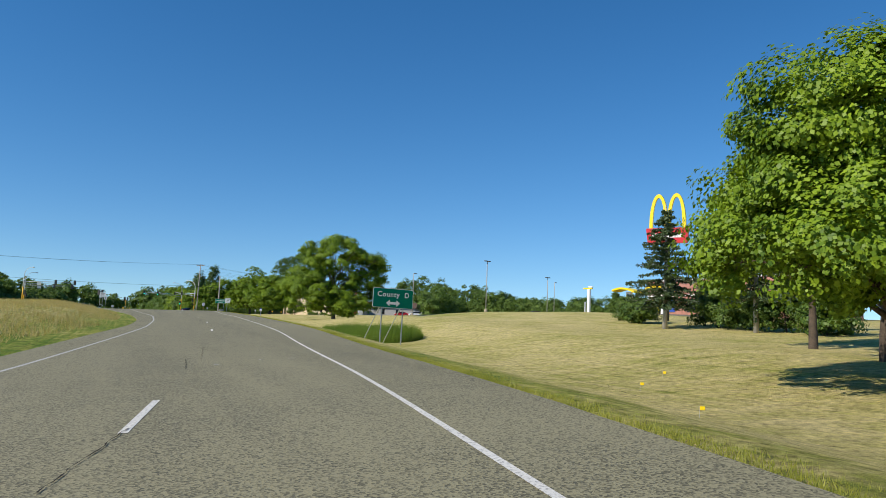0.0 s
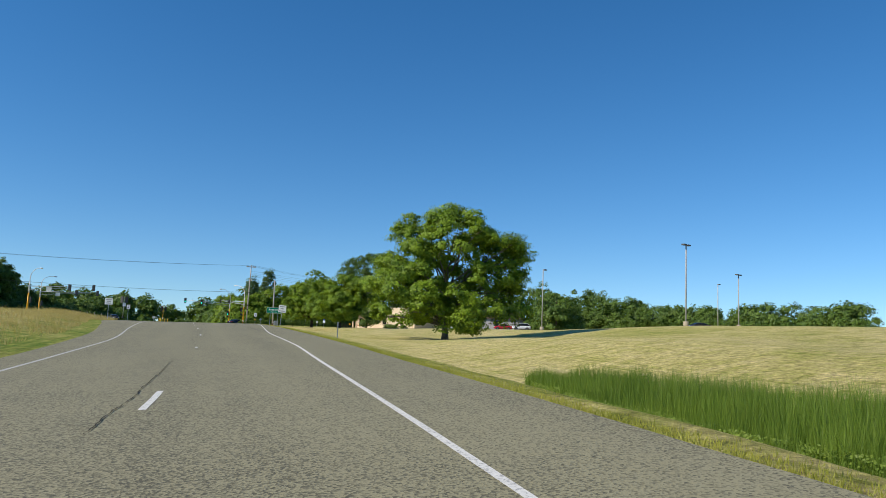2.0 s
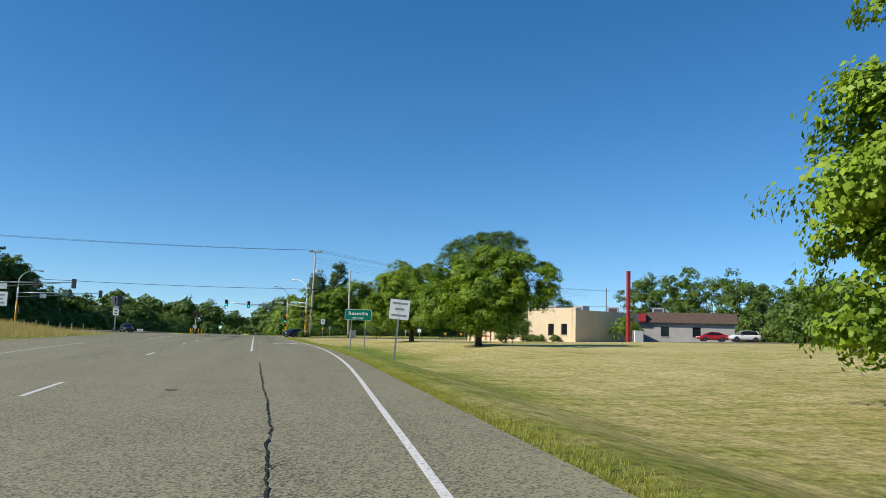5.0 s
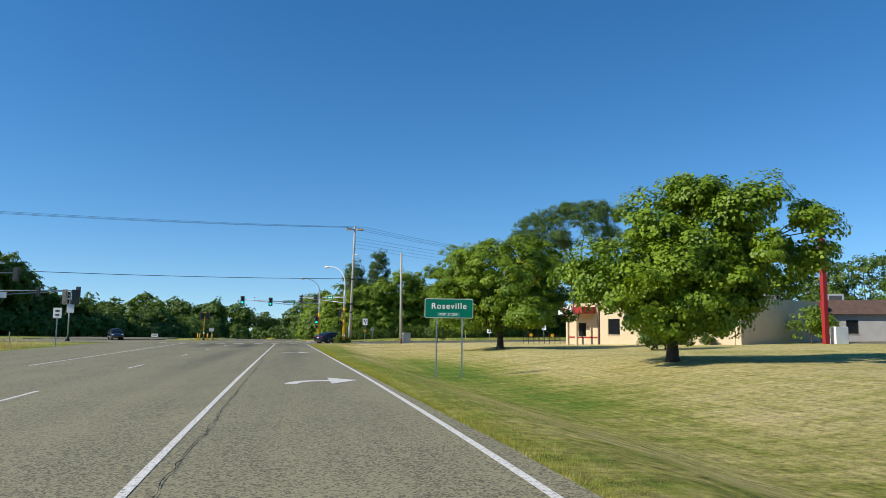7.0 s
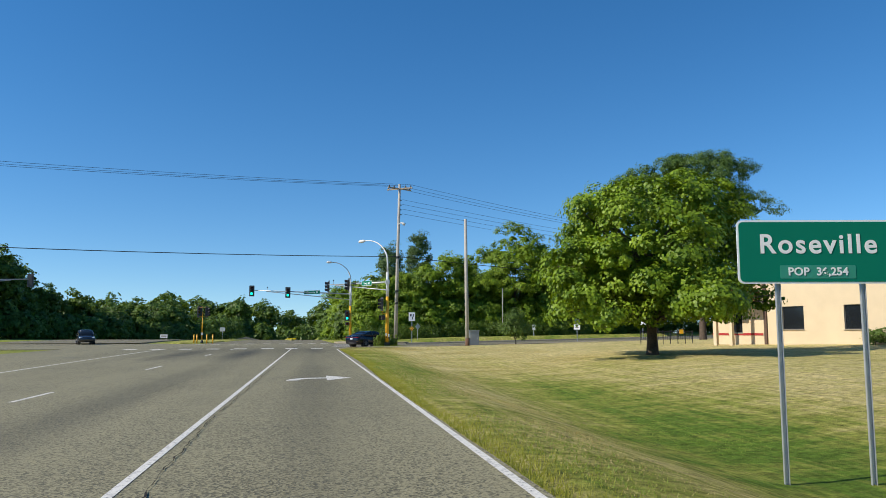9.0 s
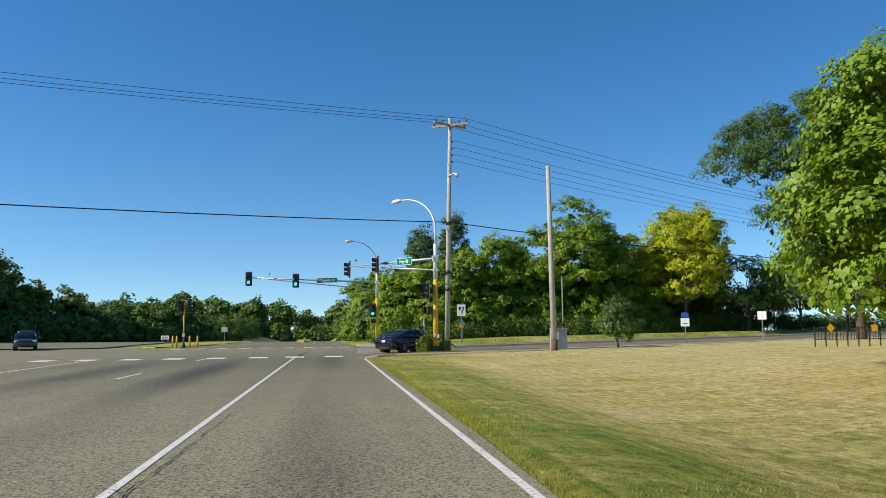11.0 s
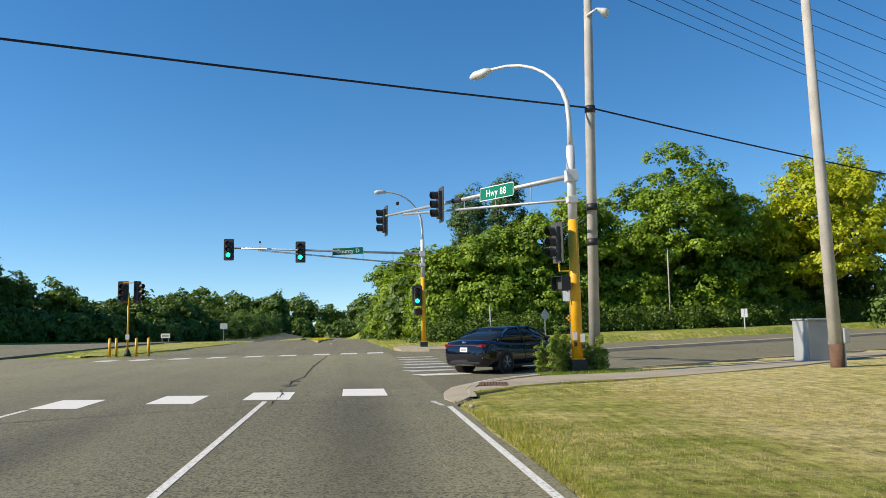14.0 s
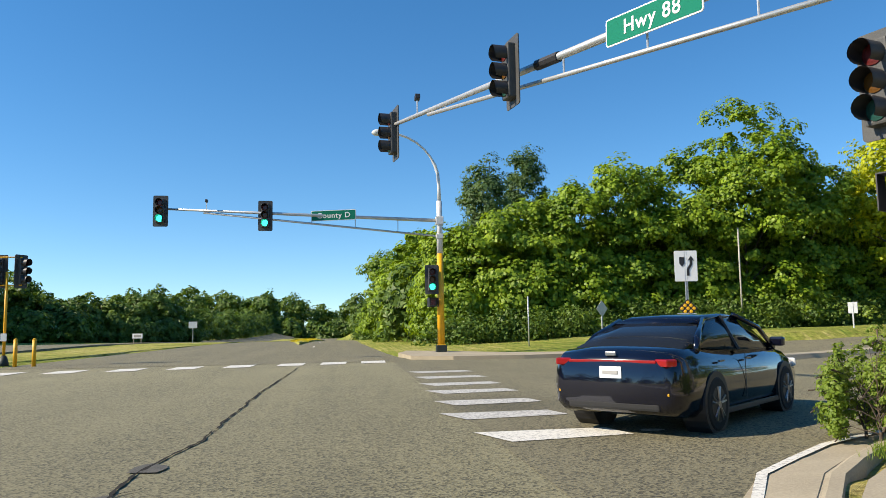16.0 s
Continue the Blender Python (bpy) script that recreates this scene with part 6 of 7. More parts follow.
part("arrow", flat_poly(bmesh.new(), [(0.02, -0.3), (0.1, -0.3), (0.1, -0.12), (0.2, 0.05), (0.2, 0.18), (0.26, 0.16), (0.16, 0.32), (0.06, 0.16), (0.12, 0.18), (0.12, 0.06), (0.02, -0.1)], -0.016, -0.008), M_BLACK, kr)
part("nose", flat_poly(bmesh.new(), [(-0.2, 0.28), (-0.04, 0.28), (-0.04, 0.08), (-0.12, -0.02), (-0.2, 0.08)], -0.016, -0.008), M_BLACK, kr)
mk = rounded_panel(bmesh.new(), 0.42, 0.42, 0.012, 0.02)
bmesh.ops.rotate(mk, verts=mk.verts, cent=(0, 0, 0), matrix=Matrix.Rotation(radians(45), 3, "Y"))
mk2 = part("marker", mk, M_BLACK, kr, "diamond of yellow reflectors")
mk2.location = (0, -0.03, -1.31)
for i in range(3):
    for j in range(3):
        a, b = (i - 1) * 0.13, (j - 1) * 0.13
        part("reflector", newtube([(0.707 * (a - b), -0.006, 0.707 * (a + b)), (0.707 * (a - b), -0.02, 0.707 * (a + b))], [0.055, 0.04], 10), M_YELLOW, mk2)
small_sign(13.53, 33.6, 2.06, 30, 0.62, 0.62, 0.05, "grey back of a diamond sign on a post", M_STEEL, diamond=True)
small_sign(-17.4, 85.9, 1.8, -10, 1.0, 0.75, -0.5, "grey rectangular sign on a post by the far road", M_STEEL)
bs = small_sign(5.15, 115.5, 1.2, -5, 1.5, 1.5, -1.0, "blue square route sign by the far road", M_BLUE)
small_sign(3.1, 112.0, 0.9, -5, 0.6, 0.75, -1.0, "small white post sign by the far road")
rs = small_sign(28.8, 14.8, 1.95, -25, 0.68, 0.68, 0.25, "white post sign with a blue county shield", bars=((0, -0.12, 0.4, 0.06),))
part("shield", flat_poly(bmesh.new(), [(-0.28, 0.75), (0, 0.82), (0.28, 0.75), (0.3, 0.45), (0, 0.3), (-0.3, 0.45)], -0.012, 0.0), M_BLUE, rs, "blue shield plate")
small_sign(39.4, 21.0, 2.6, -35, 0.76, 0.76, 0.4, "white square sign beside the side street")
small_sign(30.6, 37.5, 2.0, 120, 0.56, 0.68, 0.3, "grey back of a sign across the side street", M_STEEL)
fs = thing("notice_board", pose(-39.3, 146, ground_z(-39.3, 146), 0, 0, -10) @ Matrix.Diagonal((1.3, 1.3, 1.3, 1)), "low white notice board on two posts", "sign")
part("board", newbox(0, 0, 1.1, 1.5, 0.06, 0.7, 0.01), M_WHITE, fs)
part("bar", newbox(0, -0.035, 1.1, 1.1, 0.01, 0.35), M_GREYWALL, fs)
for k in (-0.55, 0.55):
    part("post", newbox(k, 0.02, 0.4, 0.09, 0.09, 1.2), M_WOOD, fs)
mp = thing("marker_post", pose(4.77, -130.74, -1.55), "thin grey steel delineator post in the grass", "post")
part("post", channel_post(0, -0.1, 1.66), M_STEEL, mp)
tp = thing("thin_pole", pose(28.3, 46.2, 0.4), "thin grey pole in front of the green belt", "pole")
part("shaft", newtube([(0, 0, -0.2), (0, 0, 7.6)], [0.07, 0.055], 8), M_GREYWOOD, tp, smooth=True)
tp = thing("thin_pole", pose(9.55, 33.5, 0.15), "thin grey marker pole near the island", "pole")
part("shaft", newtube([(0, 0, -0.2), (0, 0, 2.6)], [0.034, 0.034], 8), M_STEEL, tp, smooth=True)

# ---------------------------------------------------------------- parking-lot lamps


def lot_lamp(x, y, z, h, label, heads=2, r=0.09):
    root = thing("lot_lamp", pose(x, y, z, 0, 0, 25), label, "street lamp", "parking lot lamps")
    part("footing", newtube([(0, 0, -0.3), (0, 0, 0.6)], 0.3, 12), M_CONC, root, smooth=True)
    part("pole", newtube([(0, 0, 0.6), (0, 0, h)], [r, r * 0.8], 9), M_GREYWALL, root, smooth=True)
    for k in range(heads):
        s = -1 if k else 1
        hd = part("lamp_head", newbox(s * 0.45, 0, h - 0.05, 0.6, 0.4, 0.16, 0.03), M_SIGGREY, root)
        part("bracket", newtube([(0, 0, h - 0.1), (s * 0.3, 0, h - 0.05)], 0.03, 6), M_SIGGREY, hd)


lot_lamp(46.25, -119.5, 1.45, 9.3, "tall grey twin parking-lot lamp on a concrete foot")
lot_lamp(72.0, -97.5, 2.2, 8.2, "grey parking-lot lamp far behind the lawn")
lot_lamp(91.1, -69.0, 2.4, 9.2, "grey parking-lot lamp far behind the lawn", 1)
lot_lamp(44.6, -86.6, 0.75, 9.4, "pale single lamp pole beyond the shade tree", 1)

# ---------------------------------------------------------------- buildings


def wall_box(bm, x0, x1, y0, y1, z0, z1):
    return box(bm, (x0 + x1) / 2, (y0 + y1) / 2, (z0 + z1) / 2, x1 - x0, y1 - y0, z1 - z0)


def pierced_wall(bm, length, z0, z1, openings, t=0.25):
    """A wall along x from 0, its face at y = 0, with openings (x0, x1, za, zb) cut through."""
    xs = sorted({0.0, length, *[v for o in openings for v in o[:2]]})
    for a, b in zip(xs, xs[1:]):
        holes = sorted([(o[2], o[3]) for o in openings if o[0] <= a + 1e-6 and o[1] >= b - 1e-6])
        z = z0
        for h0, h1 in holes:
            if h0 > z:
                wall_box(bm, a, b, 0, t, z, h0)
            z = h1
        if z < z1:
            wall_box(bm, a, b, 0, t, z, z1)
    return bm


def window_in(parent, x0, x1, z0, z1, frame_mat=None):
    w = part("window", newbox((x0 + x1) / 2, 0.14, (z0 + z1) / 2, x1 - x0, 0.02, z1 - z0), M_DARKGLASS, parent, "dark reflecting window")
    bm = bmesh.new()
    for a, b, c, d in ((x0, x0 + 0.06, z0, z1), (x1 - 0.06, x1, z0, z1), (x0 + 0.06, x1 - 0.06, z0, z0 + 0.06), (x0 + 0.06, x1 - 0.06, z1 - 0.06, z1)):
        wall_box(bm, a, b, 0.08, 0.13, c, d)
    part("frame", bm, frame_mat or M_SIGGREY, w)
    part("sill", newbox((x0 + x1) / 2, -0.02, z0 - 0.03, x1 - x0 + 0.12, 0.12, 0.06, 0.01), M_CONC, w)
    return w


bb = thing("beige_building", pose(32.9, -6.94, 0.6, 0, 0, -69.0), "low beige stucco building with dark windows and flat roof", "building")
wins = [(1.6, 2.9, 0.7, 2.3), (6.5, 8.3, 0.95, 2.7), (11.4, 13.05, 0.95, 2.7), (18.3, 19.5, 0.95, 2.6), (21.0, 22.2, 1.05, 2.6)]
part("front_wall", pierced_wall(bmesh.new(), 23.84, -0.4, 4.55, wins), M_STUCCO, bb)
for o in wins:
    window_in(bb, *o)
part("end_wall", wall_box(bmesh.new(), 0.0, 0.25, 0.25, 13, -0.4, 4.55), M_STUCCO, bb)
part("end_wall", wall_box(bmesh.new(), 23.59, 23.84, 0.25, 13, -0.4, 4.55), M_STUCCO, bb)
part("back_wall", wall_box(bmesh.new(), 0.25, 23.59, 12.75, 13, -0.4, 4.55), M_STUCCO, bb)
part("roof", wall_box(bmesh.new(), 0.25, 23.59, 0.25, 12.75, 4.0, 4.15), M_GREYWALL, bb)
bm = bmesh.new()
wall_box(bm, -0.05, 4.85, -0.06, 0.3, 4.4, 4.6)
wall_box(bm, 4.85, 23.9, -0.06, 0.3, 4.56, 4.84)
part("parapet_cap", bm, M_STUCCO, bb)
part("base_band", wall_box(bmesh.new(), -0.03, 4.8, -0.03, 0.0, 0.5, 0.68), M_RED, bb)
part("downpipe", wall_box(bmesh.new(), 4.95, 5.2, -0.12, 0.0, -0.3, 4.5), M_BROWN, bb, "dark brown downpipe")
part("pilaster", wall_box(bmesh.new(), 22.9, 23.2, -0.08, 0.0, -0.4, 4.55), M_STUCCO, bb)
cn = part("entrance_canopy", wall_box(bmesh.new(), 0.9, 4.6, -2.2, -0.1, 3.35, 4.1), M_RED, bb, "red entrance canopy")
part("sign_panel", wall_box(bmesh.new(), 0.7, 3.0, -2.34, -2.2, 3.2, 4.15), M_WHITE, cn, "white sign panel with unreadable writing")
part("bar", wall_box(bmesh.new(), 1.1, 2.6, -2.355, -2.34, 3.72, 3.92), M_RED, cn)
part("bar", wall_box(bmesh.new(), 1.4, 2.3, -2.355, -2.34, 3.42, 3.54), M_BROWN, cn)
for px in (1.9, 3.4):
    part("column", wall_box(bmesh.new(), px - 0.14, px + 0.14, -2.1, -1.82, -0.4, 3.35), M_STUCCO, bb)
for px, py in ((5.5, 3.0), (16.5, 3.0), (20.0, 5.0)):
    u = part("roof_unit", newbox(px, py, 4.75, 1.9, 1.4, 1.2, 0.04), M_CABINET, bb)
    part("grille", newbox(px, py - 0.71, 4.75, 1.4, 0.02, 0.7), M_SIGGREY, u)
for k, (px, hh) in enumerate(((14.0, 0.5), (15.4, 0.6), (17.4, 0.45), (20.4, 0.4))):
    a = radians(-69.0)
    wx, wy = 32.9 + px * math.cos(a) + 0.9 * math.sin(a), -6.94 + px * math.sin(a) - 0.9 * math.cos(a)
    round_tree("shrub", wx, wy, 0.8, hh + 0.5, 0.0, "low clipped shrub against the beige wall", M_LEAF_DARK, 130 + k, 24, 70, 0.3, 0.1, 0.03, category="shrub", z=0.55, group="wall shrubs", low=-0.9)

rb = thing("red_building", pose(50.5, -17.5, 1.0, 0, 0, -30), "low restaurant building with red fascia and brown mansard roof", "building")
wins = [(1.2, 2.6, 0.5, 2.6), (3.4, 4.8, 0.5, 2.6), (9.4, 10.6, 0.9, 2.4), (14, 15.2, 0.9, 2.4)]
part("front_wall", pierced_wall(bmesh.new(), 20, -0.3, 3.1, wins), M_GREYWALL, rb)
for o in wins:
    window_in(rb, *o)
part("end_wall", wall_box(bmesh.new(), 0, 0.25, 0.25, 10, -0.3, 3.1), M_GREYWALL, rb)
part("end_wall", wall_box(bmesh.new(), 19.75, 20, 0.25, 10, -0.3, 3.1), M_GREYWALL, rb)
part("back_wall", wall_box(bmesh.new(), 0.25, 19.75, 9.75, 10, -0.3, 3.1), M_GREYWALL, rb)
part("fascia", wall_box(bmesh.new(), -0.4, 7.2, -0.9, 10, 3.1, 4.3), M_RED, rb, "red metal fascia")
bm = bmesh.new()
prof_ = [(-0.6, 3.0), (0.8, 4.6), (8.0, 4.6), (10.4, 3.0)]
f = [bm.verts.new((7.25, a, b)) for a, b in prof_]
g = [bm.verts.new((20.4, a, b)) for a, b in prof_]
bm.faces.new(f)
bm.faces.new(g[::-1])
for k in range(4):
    bm.faces.new((f[k], g[k], g[(k + 1) % 4], f[(k + 1) % 4]))
bmesh.ops.recalc_face_normals(bm, faces=bm.faces)
part("mansard_roof", bm, M_BROWN, rb, "brown shingled mansard roof")
for px in (2.0, 9.0):
    u = part("roof_unit", newbox(px, 4, 4.9, 1.8, 1.4, 1.0, 0.04), M_CABINET, rb)
    part("grille", newbox(px, 3.29, 4.9, 1.3, 0.02, 0.6), M_SIGGREY, u)
st = thing("sign_post", pose(47.5, -33.0, 0.95), "tall bare red steel sign post", "sign post")
part("post", newbox(0, 0, 4.7, 0.42, 0.42, 9.6, 0.02), M_RED, st)
part("top_plate", newbox(0, 0, 9.52, 0.5, 0.5, 0.06, 0.01), M_RED, st)
part("foot_box", newbox(1.4, 0, 0.7, 1.3, 0.8, 1.6, 0.03), M_WHITE, st, "white box beside the post")

rest = thing("brick_restaurant", pose(70.5, -134.0, 1.9, 0, 0, -86), "red brick restaurant with white bands and flat roof", "building")
wins = [(3.0, 6.0, 0.7, 2.8), (9.0, 12.0, 0.7, 2.8), (16.0, 19.0, 0.7, 2.8), (22.5, 25, 0.7, 2.8)]
part("front_wall", pierced_wall(bmesh.new(), 30, -0.4, 5.9, wins), M_BRICK, rest)
for o in wins:
    window_in(rest, *o)
part("end_wall", wall_box(bmesh.new(), 0, 0.25, 0.25, 14, -0.4, 5.9), M_BRICK, rest)
part("end_wall", wall_box(bmesh.new(), 29.75, 30, 0.25, 14, -0.4, 5.9), M_BRICK, rest)
part("back_wall", wall_box(bmesh.new(), 0.25, 29.75, 13.75, 14, -0.4, 5.9), M_BRICK, rest)
part("roof", wall_box(bmesh.new(), 0.25, 29.75, 0.25, 13.75, 5.2, 5.4), M_GREYWALL, rest)
part("coping", wall_box(bmesh.new(), -0.1, 30.1, -0.1, 0.35, 5.9, 6.15), M_WHITE, rest, "white coping")
part("band", wall_box(bmesh.new(), 0, 30, -0.06, 0.0, 3.3, 3.55), M_WHITE, rest, "white band")
part("band", wall_box(bmesh.new(), 0, 7, -0.1, -0.06, 2.9, 3.1), M_WHITE, rest, "white band")
for x, y in ((59.6, -142.4), (59.5, -150.9)):
    c = thing("drive_canopy", pose(x, y, 1.6, 0, 0, -72), "arched yellow drive-through canopy on a white post", "canopy", "drive-through canopies")
    part("post", newbox(0.6, 0, 1.8, 1.0, 0.35, 3.7, 0.03), M_WHITE, c)
    bm = bmesh.new()
    out = [(-1.9 + 4.2 * k / 12, 3.75 + 0.55 * math.sin(math.pi * (k + 1.5) / 13)) for k in range(13)]
    flat_poly(bm, out + [(a, b - 0.28) for a, b in out[::-1]], -1.2, 1.2)
    part("canopy", bm, M_GOLD, c)
    part("order_screen", newbox(1.9, -0.2, 1.4, 1.2, 0.2, 1.9, 0.03), M_BLUE, c, "dark blue menu screen")
    b = thing("bollard", pose(x - 1.6, y - 1.4, 1.6), "yellow bollard beside the drive-through", "bollard", "drive-through bollards")
    part("post", newtube([(0, 0, -0.1), (0, 0, 1.7)], 0.14, 10), M_GOLD, b, smooth=True)
py_ = thing("height_pylon", pose(48.3, -148.85, 1.4, 0, 0, -66) @ Matrix.Diagonal((0.85, 0.85, 0.85, 1)), "white drive-through pylon with yellow arm", "pylon")
part("post", newbox(0, 0, 2.0, 0.5, 0.4, 4.1, 0.03), M_WHITE, py_)
part("arm", newbox(-0.2, 0, 4.15, 1.7, 0.35, 0.22, 0.04), M_GOLD, py_)
part("arm", newbox(0.3, 0, 4.42, 0.9, 0.3, 0.2, 0.04), M_WHITE, py_)
part("side_post", newbox(-0.9, 0.3, 0.9, 0.14, 0.14, 1.9, 0.02), M_WHITE, py_)
for k, (x, y, h) in enumerate(((61.3, -137.2, 4.1), (62.8, -146.6, 4.2), (63.5, -155.0, 4.1))):
    rng = np.random.default_rng(200 + k)
    tree("arborvitae", x, y, [((0, 0, h * 0.42), (0.95, 0.95, h * 0.42)), ((0, 0, h * 0.68), (0.6, 0.6, h * 0.32))], 90, 80, 0.28, 0.13, h, 0.08, 0.2, "narrow upright evergreen by the drive-through", M_LEAF_DARK, seed=201 + k, group="upright evergreens", low=-0.95, inner=0.8, count=6)

ap = thing("arch_sign", pose(36.5, -180.2, -0.4, 0, 0, -56) @ Matrix.Diagonal((0.92, 0.92, 0.92, 1)), "tall sign with two yellow arches over a red panel", "sign")
part("pole", newtube([(0, 0.1, -0.3), (0, 0.1, 9.4)], 0.22, 10), M_SIGGREY, ap, smooth=True)
bm = flat_poly(bmesh.new(), [(-2.35, 10.6), (2.35, 10.6), (2.15, 8.9), (-2.15, 8.9)], -0.2, 0.2)
rp = part("panel", bm, M_REDSIGN, ap, "red sign panel with white bar")
part("bar", newbox(0, -0.21, 9.75, 3.3, 0.03, 0.5, 0.01), M_WHITE, rp)
for s in (-1, 1):
    bm = bmesh.new()
    n = 20
    outer, inner_ = [], []
    for k in range(n + 1):
        a = math.pi * k / n
        outer.append((s * 0.98 + 1.02 * math.cos(a), 10.3 + 4.1 * math.sin(a) ** 0.8))
        inner_.append((s * 0.98 + 0.66 * math.cos(a), 10.3 + 3.7 * math.sin(a) ** 0.8))
    for k in range(n):
        q = [outer[k], outer[k + 1], inner_[k + 1], inner_[k]]
        fa = [bm.verts.new((a, -0.16 - 0.004 * s, b)) for a, b in q]
        fb = [bm.verts.new((a, 0.16 + 0.004 * s, b)) for a, b in q]
        bm.faces.new(fa)
        bm.faces.new(fb[::-1])
        bm.faces.new((fa[0], fb[0], fb[1], fa[1]))
        bm.faces.new((fa[2], fb[2], fb[3], fa[3]))
    bmesh.ops.recalc_face_normals(bm, faces=bm.faces)
    part("arch", bm, M_GOLD, ap, "yellow arch")

br = thing("brown_building", pose(-90, 49, 0.0, 0, 0, 12) @ Matrix.Diagonal((1.3, 1.3, 1.3, 1)), "dark brown wooden building behind the signals", "building")
part("wall", pierced_wall(bmesh.new(), 16, -0.3, 6.5, [(3, 4.5, 1, 2.6), (8, 9.5, 1, 2.6)]), M_BROWN, br)
window_in(br, 3, 4.5, 1, 2.6)
window_in(br, 8, 9.5, 1, 2.6)
part("end_wall", wall_box(bmesh.new(), 15.75, 16, 0.25, 9, -0.3, 6.5), M_BROWN, br)
part("end_wall", wall_box(bmesh.new(), 0, 0.25, 0.25, 9, -0.3, 6.5), M_BROWN, br)
part("roof", wall_box(bmesh.new(), -0.3, 16.3, -0.3, 9.3, 6.5, 6.75), M_BROWN, br)
fn = thing("wire_fence", pose(-31, -36, 0.0), "row of short pale fence posts on the median", "fence")
for k in range(9):
    x, y = -31 + 1.2 * k, -32 + 0.3 * k
    part("post", newtube([(x + 31, y + 36, ground_z(x, y) - 0.2), (x + 31, y + 36, ground_z(x, y) + 1.2)], 0.045, 7), M_GREYWOOD, fn)

# dark fence with yellow plates beside the beige building
gf = thing("iron_fence", pose(28.6, -2.2, 0.35, 0, 0, -4) @ Matrix.Diagonal((1.1, 1.1, 1.1, 1)), "low black iron fence beside the beige building", "fence")
for k in range(8):
    part("post", newbox(0.62 * k, 0, 0.5, 0.05, 0.05, 1.1, 0.006), M_BLACK, gf)
for z in (0.35, 0.95):
    part("rail", newbox(2.17, 0, z, 4.4, 0.035, 0.045, 0.004), M_BLACK, gf)
for k in range(28):
    part("bar", newbox(0.155 * k + 0.07, 0, 0.62, 0.018, 0.018, 0.62), M_BLACK, gf)
for px, deg in ((0.9, 45), (3.4, 0)):
    bm = rounded_panel(bmesh.new(), 0.34, 0.34, 0.012, 0.02)
    if deg:
        bmesh.ops.rotate(bm, verts=bm.verts, cent=(0, 0, 0), matrix=Matrix.Rotation(radians(45), 3, "Y"))
    q = part("plate", bm, M_YELLOW, gf, "small yellow plate")
    q.location = (px, -0.05, 0.95)

# small things on the grass
stone = bmesh.new()
bmesh.ops.create_icosphere(stone, subdivisions=2, radius=0.06)
for v in stone.verts:
    v.co *= 1 + 0.25 * noise.noise(v.co * 9)
    v.co.z *= 0.7
so = tagged(finish("stone", stone, M_CONC, True), "pale rounded stone lying at the road edge", "stone")
so.matrix_world = pose(2.14, -5.2, ground_z(2.3, -5.2) + 0.02, 0, 0, 30)
for x, y in ((3.8, -219.7), (-2.0, -228.0), (1.0, -222.1)):
    mf = thing("marker_flag", pose(x, y, ground_z(x, y), 0, 0, -30), "tiny yellow utility marker flag on the lawn", "marker flag", "marker flags")
    part("wire", newtube([(0, 0, -0.1), (0, 0, 0.26)], 0.004, 5), M_STEEL, mf)
    part("flag", newbox(0.055, 0, 0.22, 0.11, 0.004, 0.08), M_GOLD, mf)

# ---------------------------------------------------------------- cars


def loft(bm, rings):
    """A closed skin through rings of points."""
    vs = [[bm.verts.new(p) for p in r] for r in rings]
    n = len(vs[0])
    for a, b in zip(vs, vs[1:]):
        for k in range(n):
            bm.faces.new((a[k], a[(k + 1) % n], b[(k + 1) % n], b[k]))
    bm.faces.new(vs[0][::-1])
    bm.faces.new(vs[-1])
    bmesh.ops.recalc_face_normals(bm, faces=bm.faces)
    return bm


SEDAN = dict(
    body=[(-2.32, 0.40, 0.84, 0.72), (-2.25, 0.28, 0.97, 0.81), (-2.05, 0.22, 1.02, 0.865), (-1.75, 0.20, 1.025, 0.895), (-1.2, 0.19, 0.99, 0.90), (-0.8, 0.18, 0.965, 0.90), (0.5, 0.18, 0.95, 0.90), (1.2, 0.19, 0.94, 0.895), (1.7, 0.21, 0.87, 0.88), (2.1, 0.25, 0.76, 0.83), (2.32, 0.34, 0.62, 0.68)],
    glass=[(-1.86, 1.0, 1.03, 0.74, 0.70), (-1.4, 1.0, 1.205, 0.78, 0.64), (-0.85, 0.97, 1.37, 0.80, 0.585), (-0.3, 0.95, 1.41, 0.81, 0.575), (0.2, 0.94, 1.42, 0.81, 0.58), (0.75, 0.93, 1.24, 0.80, 0.63), (1.35, 0.92, 0.95, 0.76, 0.72)],
    roof=[(-1.05, 1.345, 0.57), (-0.75, 1.405, 0.585), (-0.2, 1.44, 0.585), (0.22, 1.435, 0.575), (0.36, 1.405, 0.56)], wheel=0.33, axle=1.35, track=0.79, lamp_z=0.87)
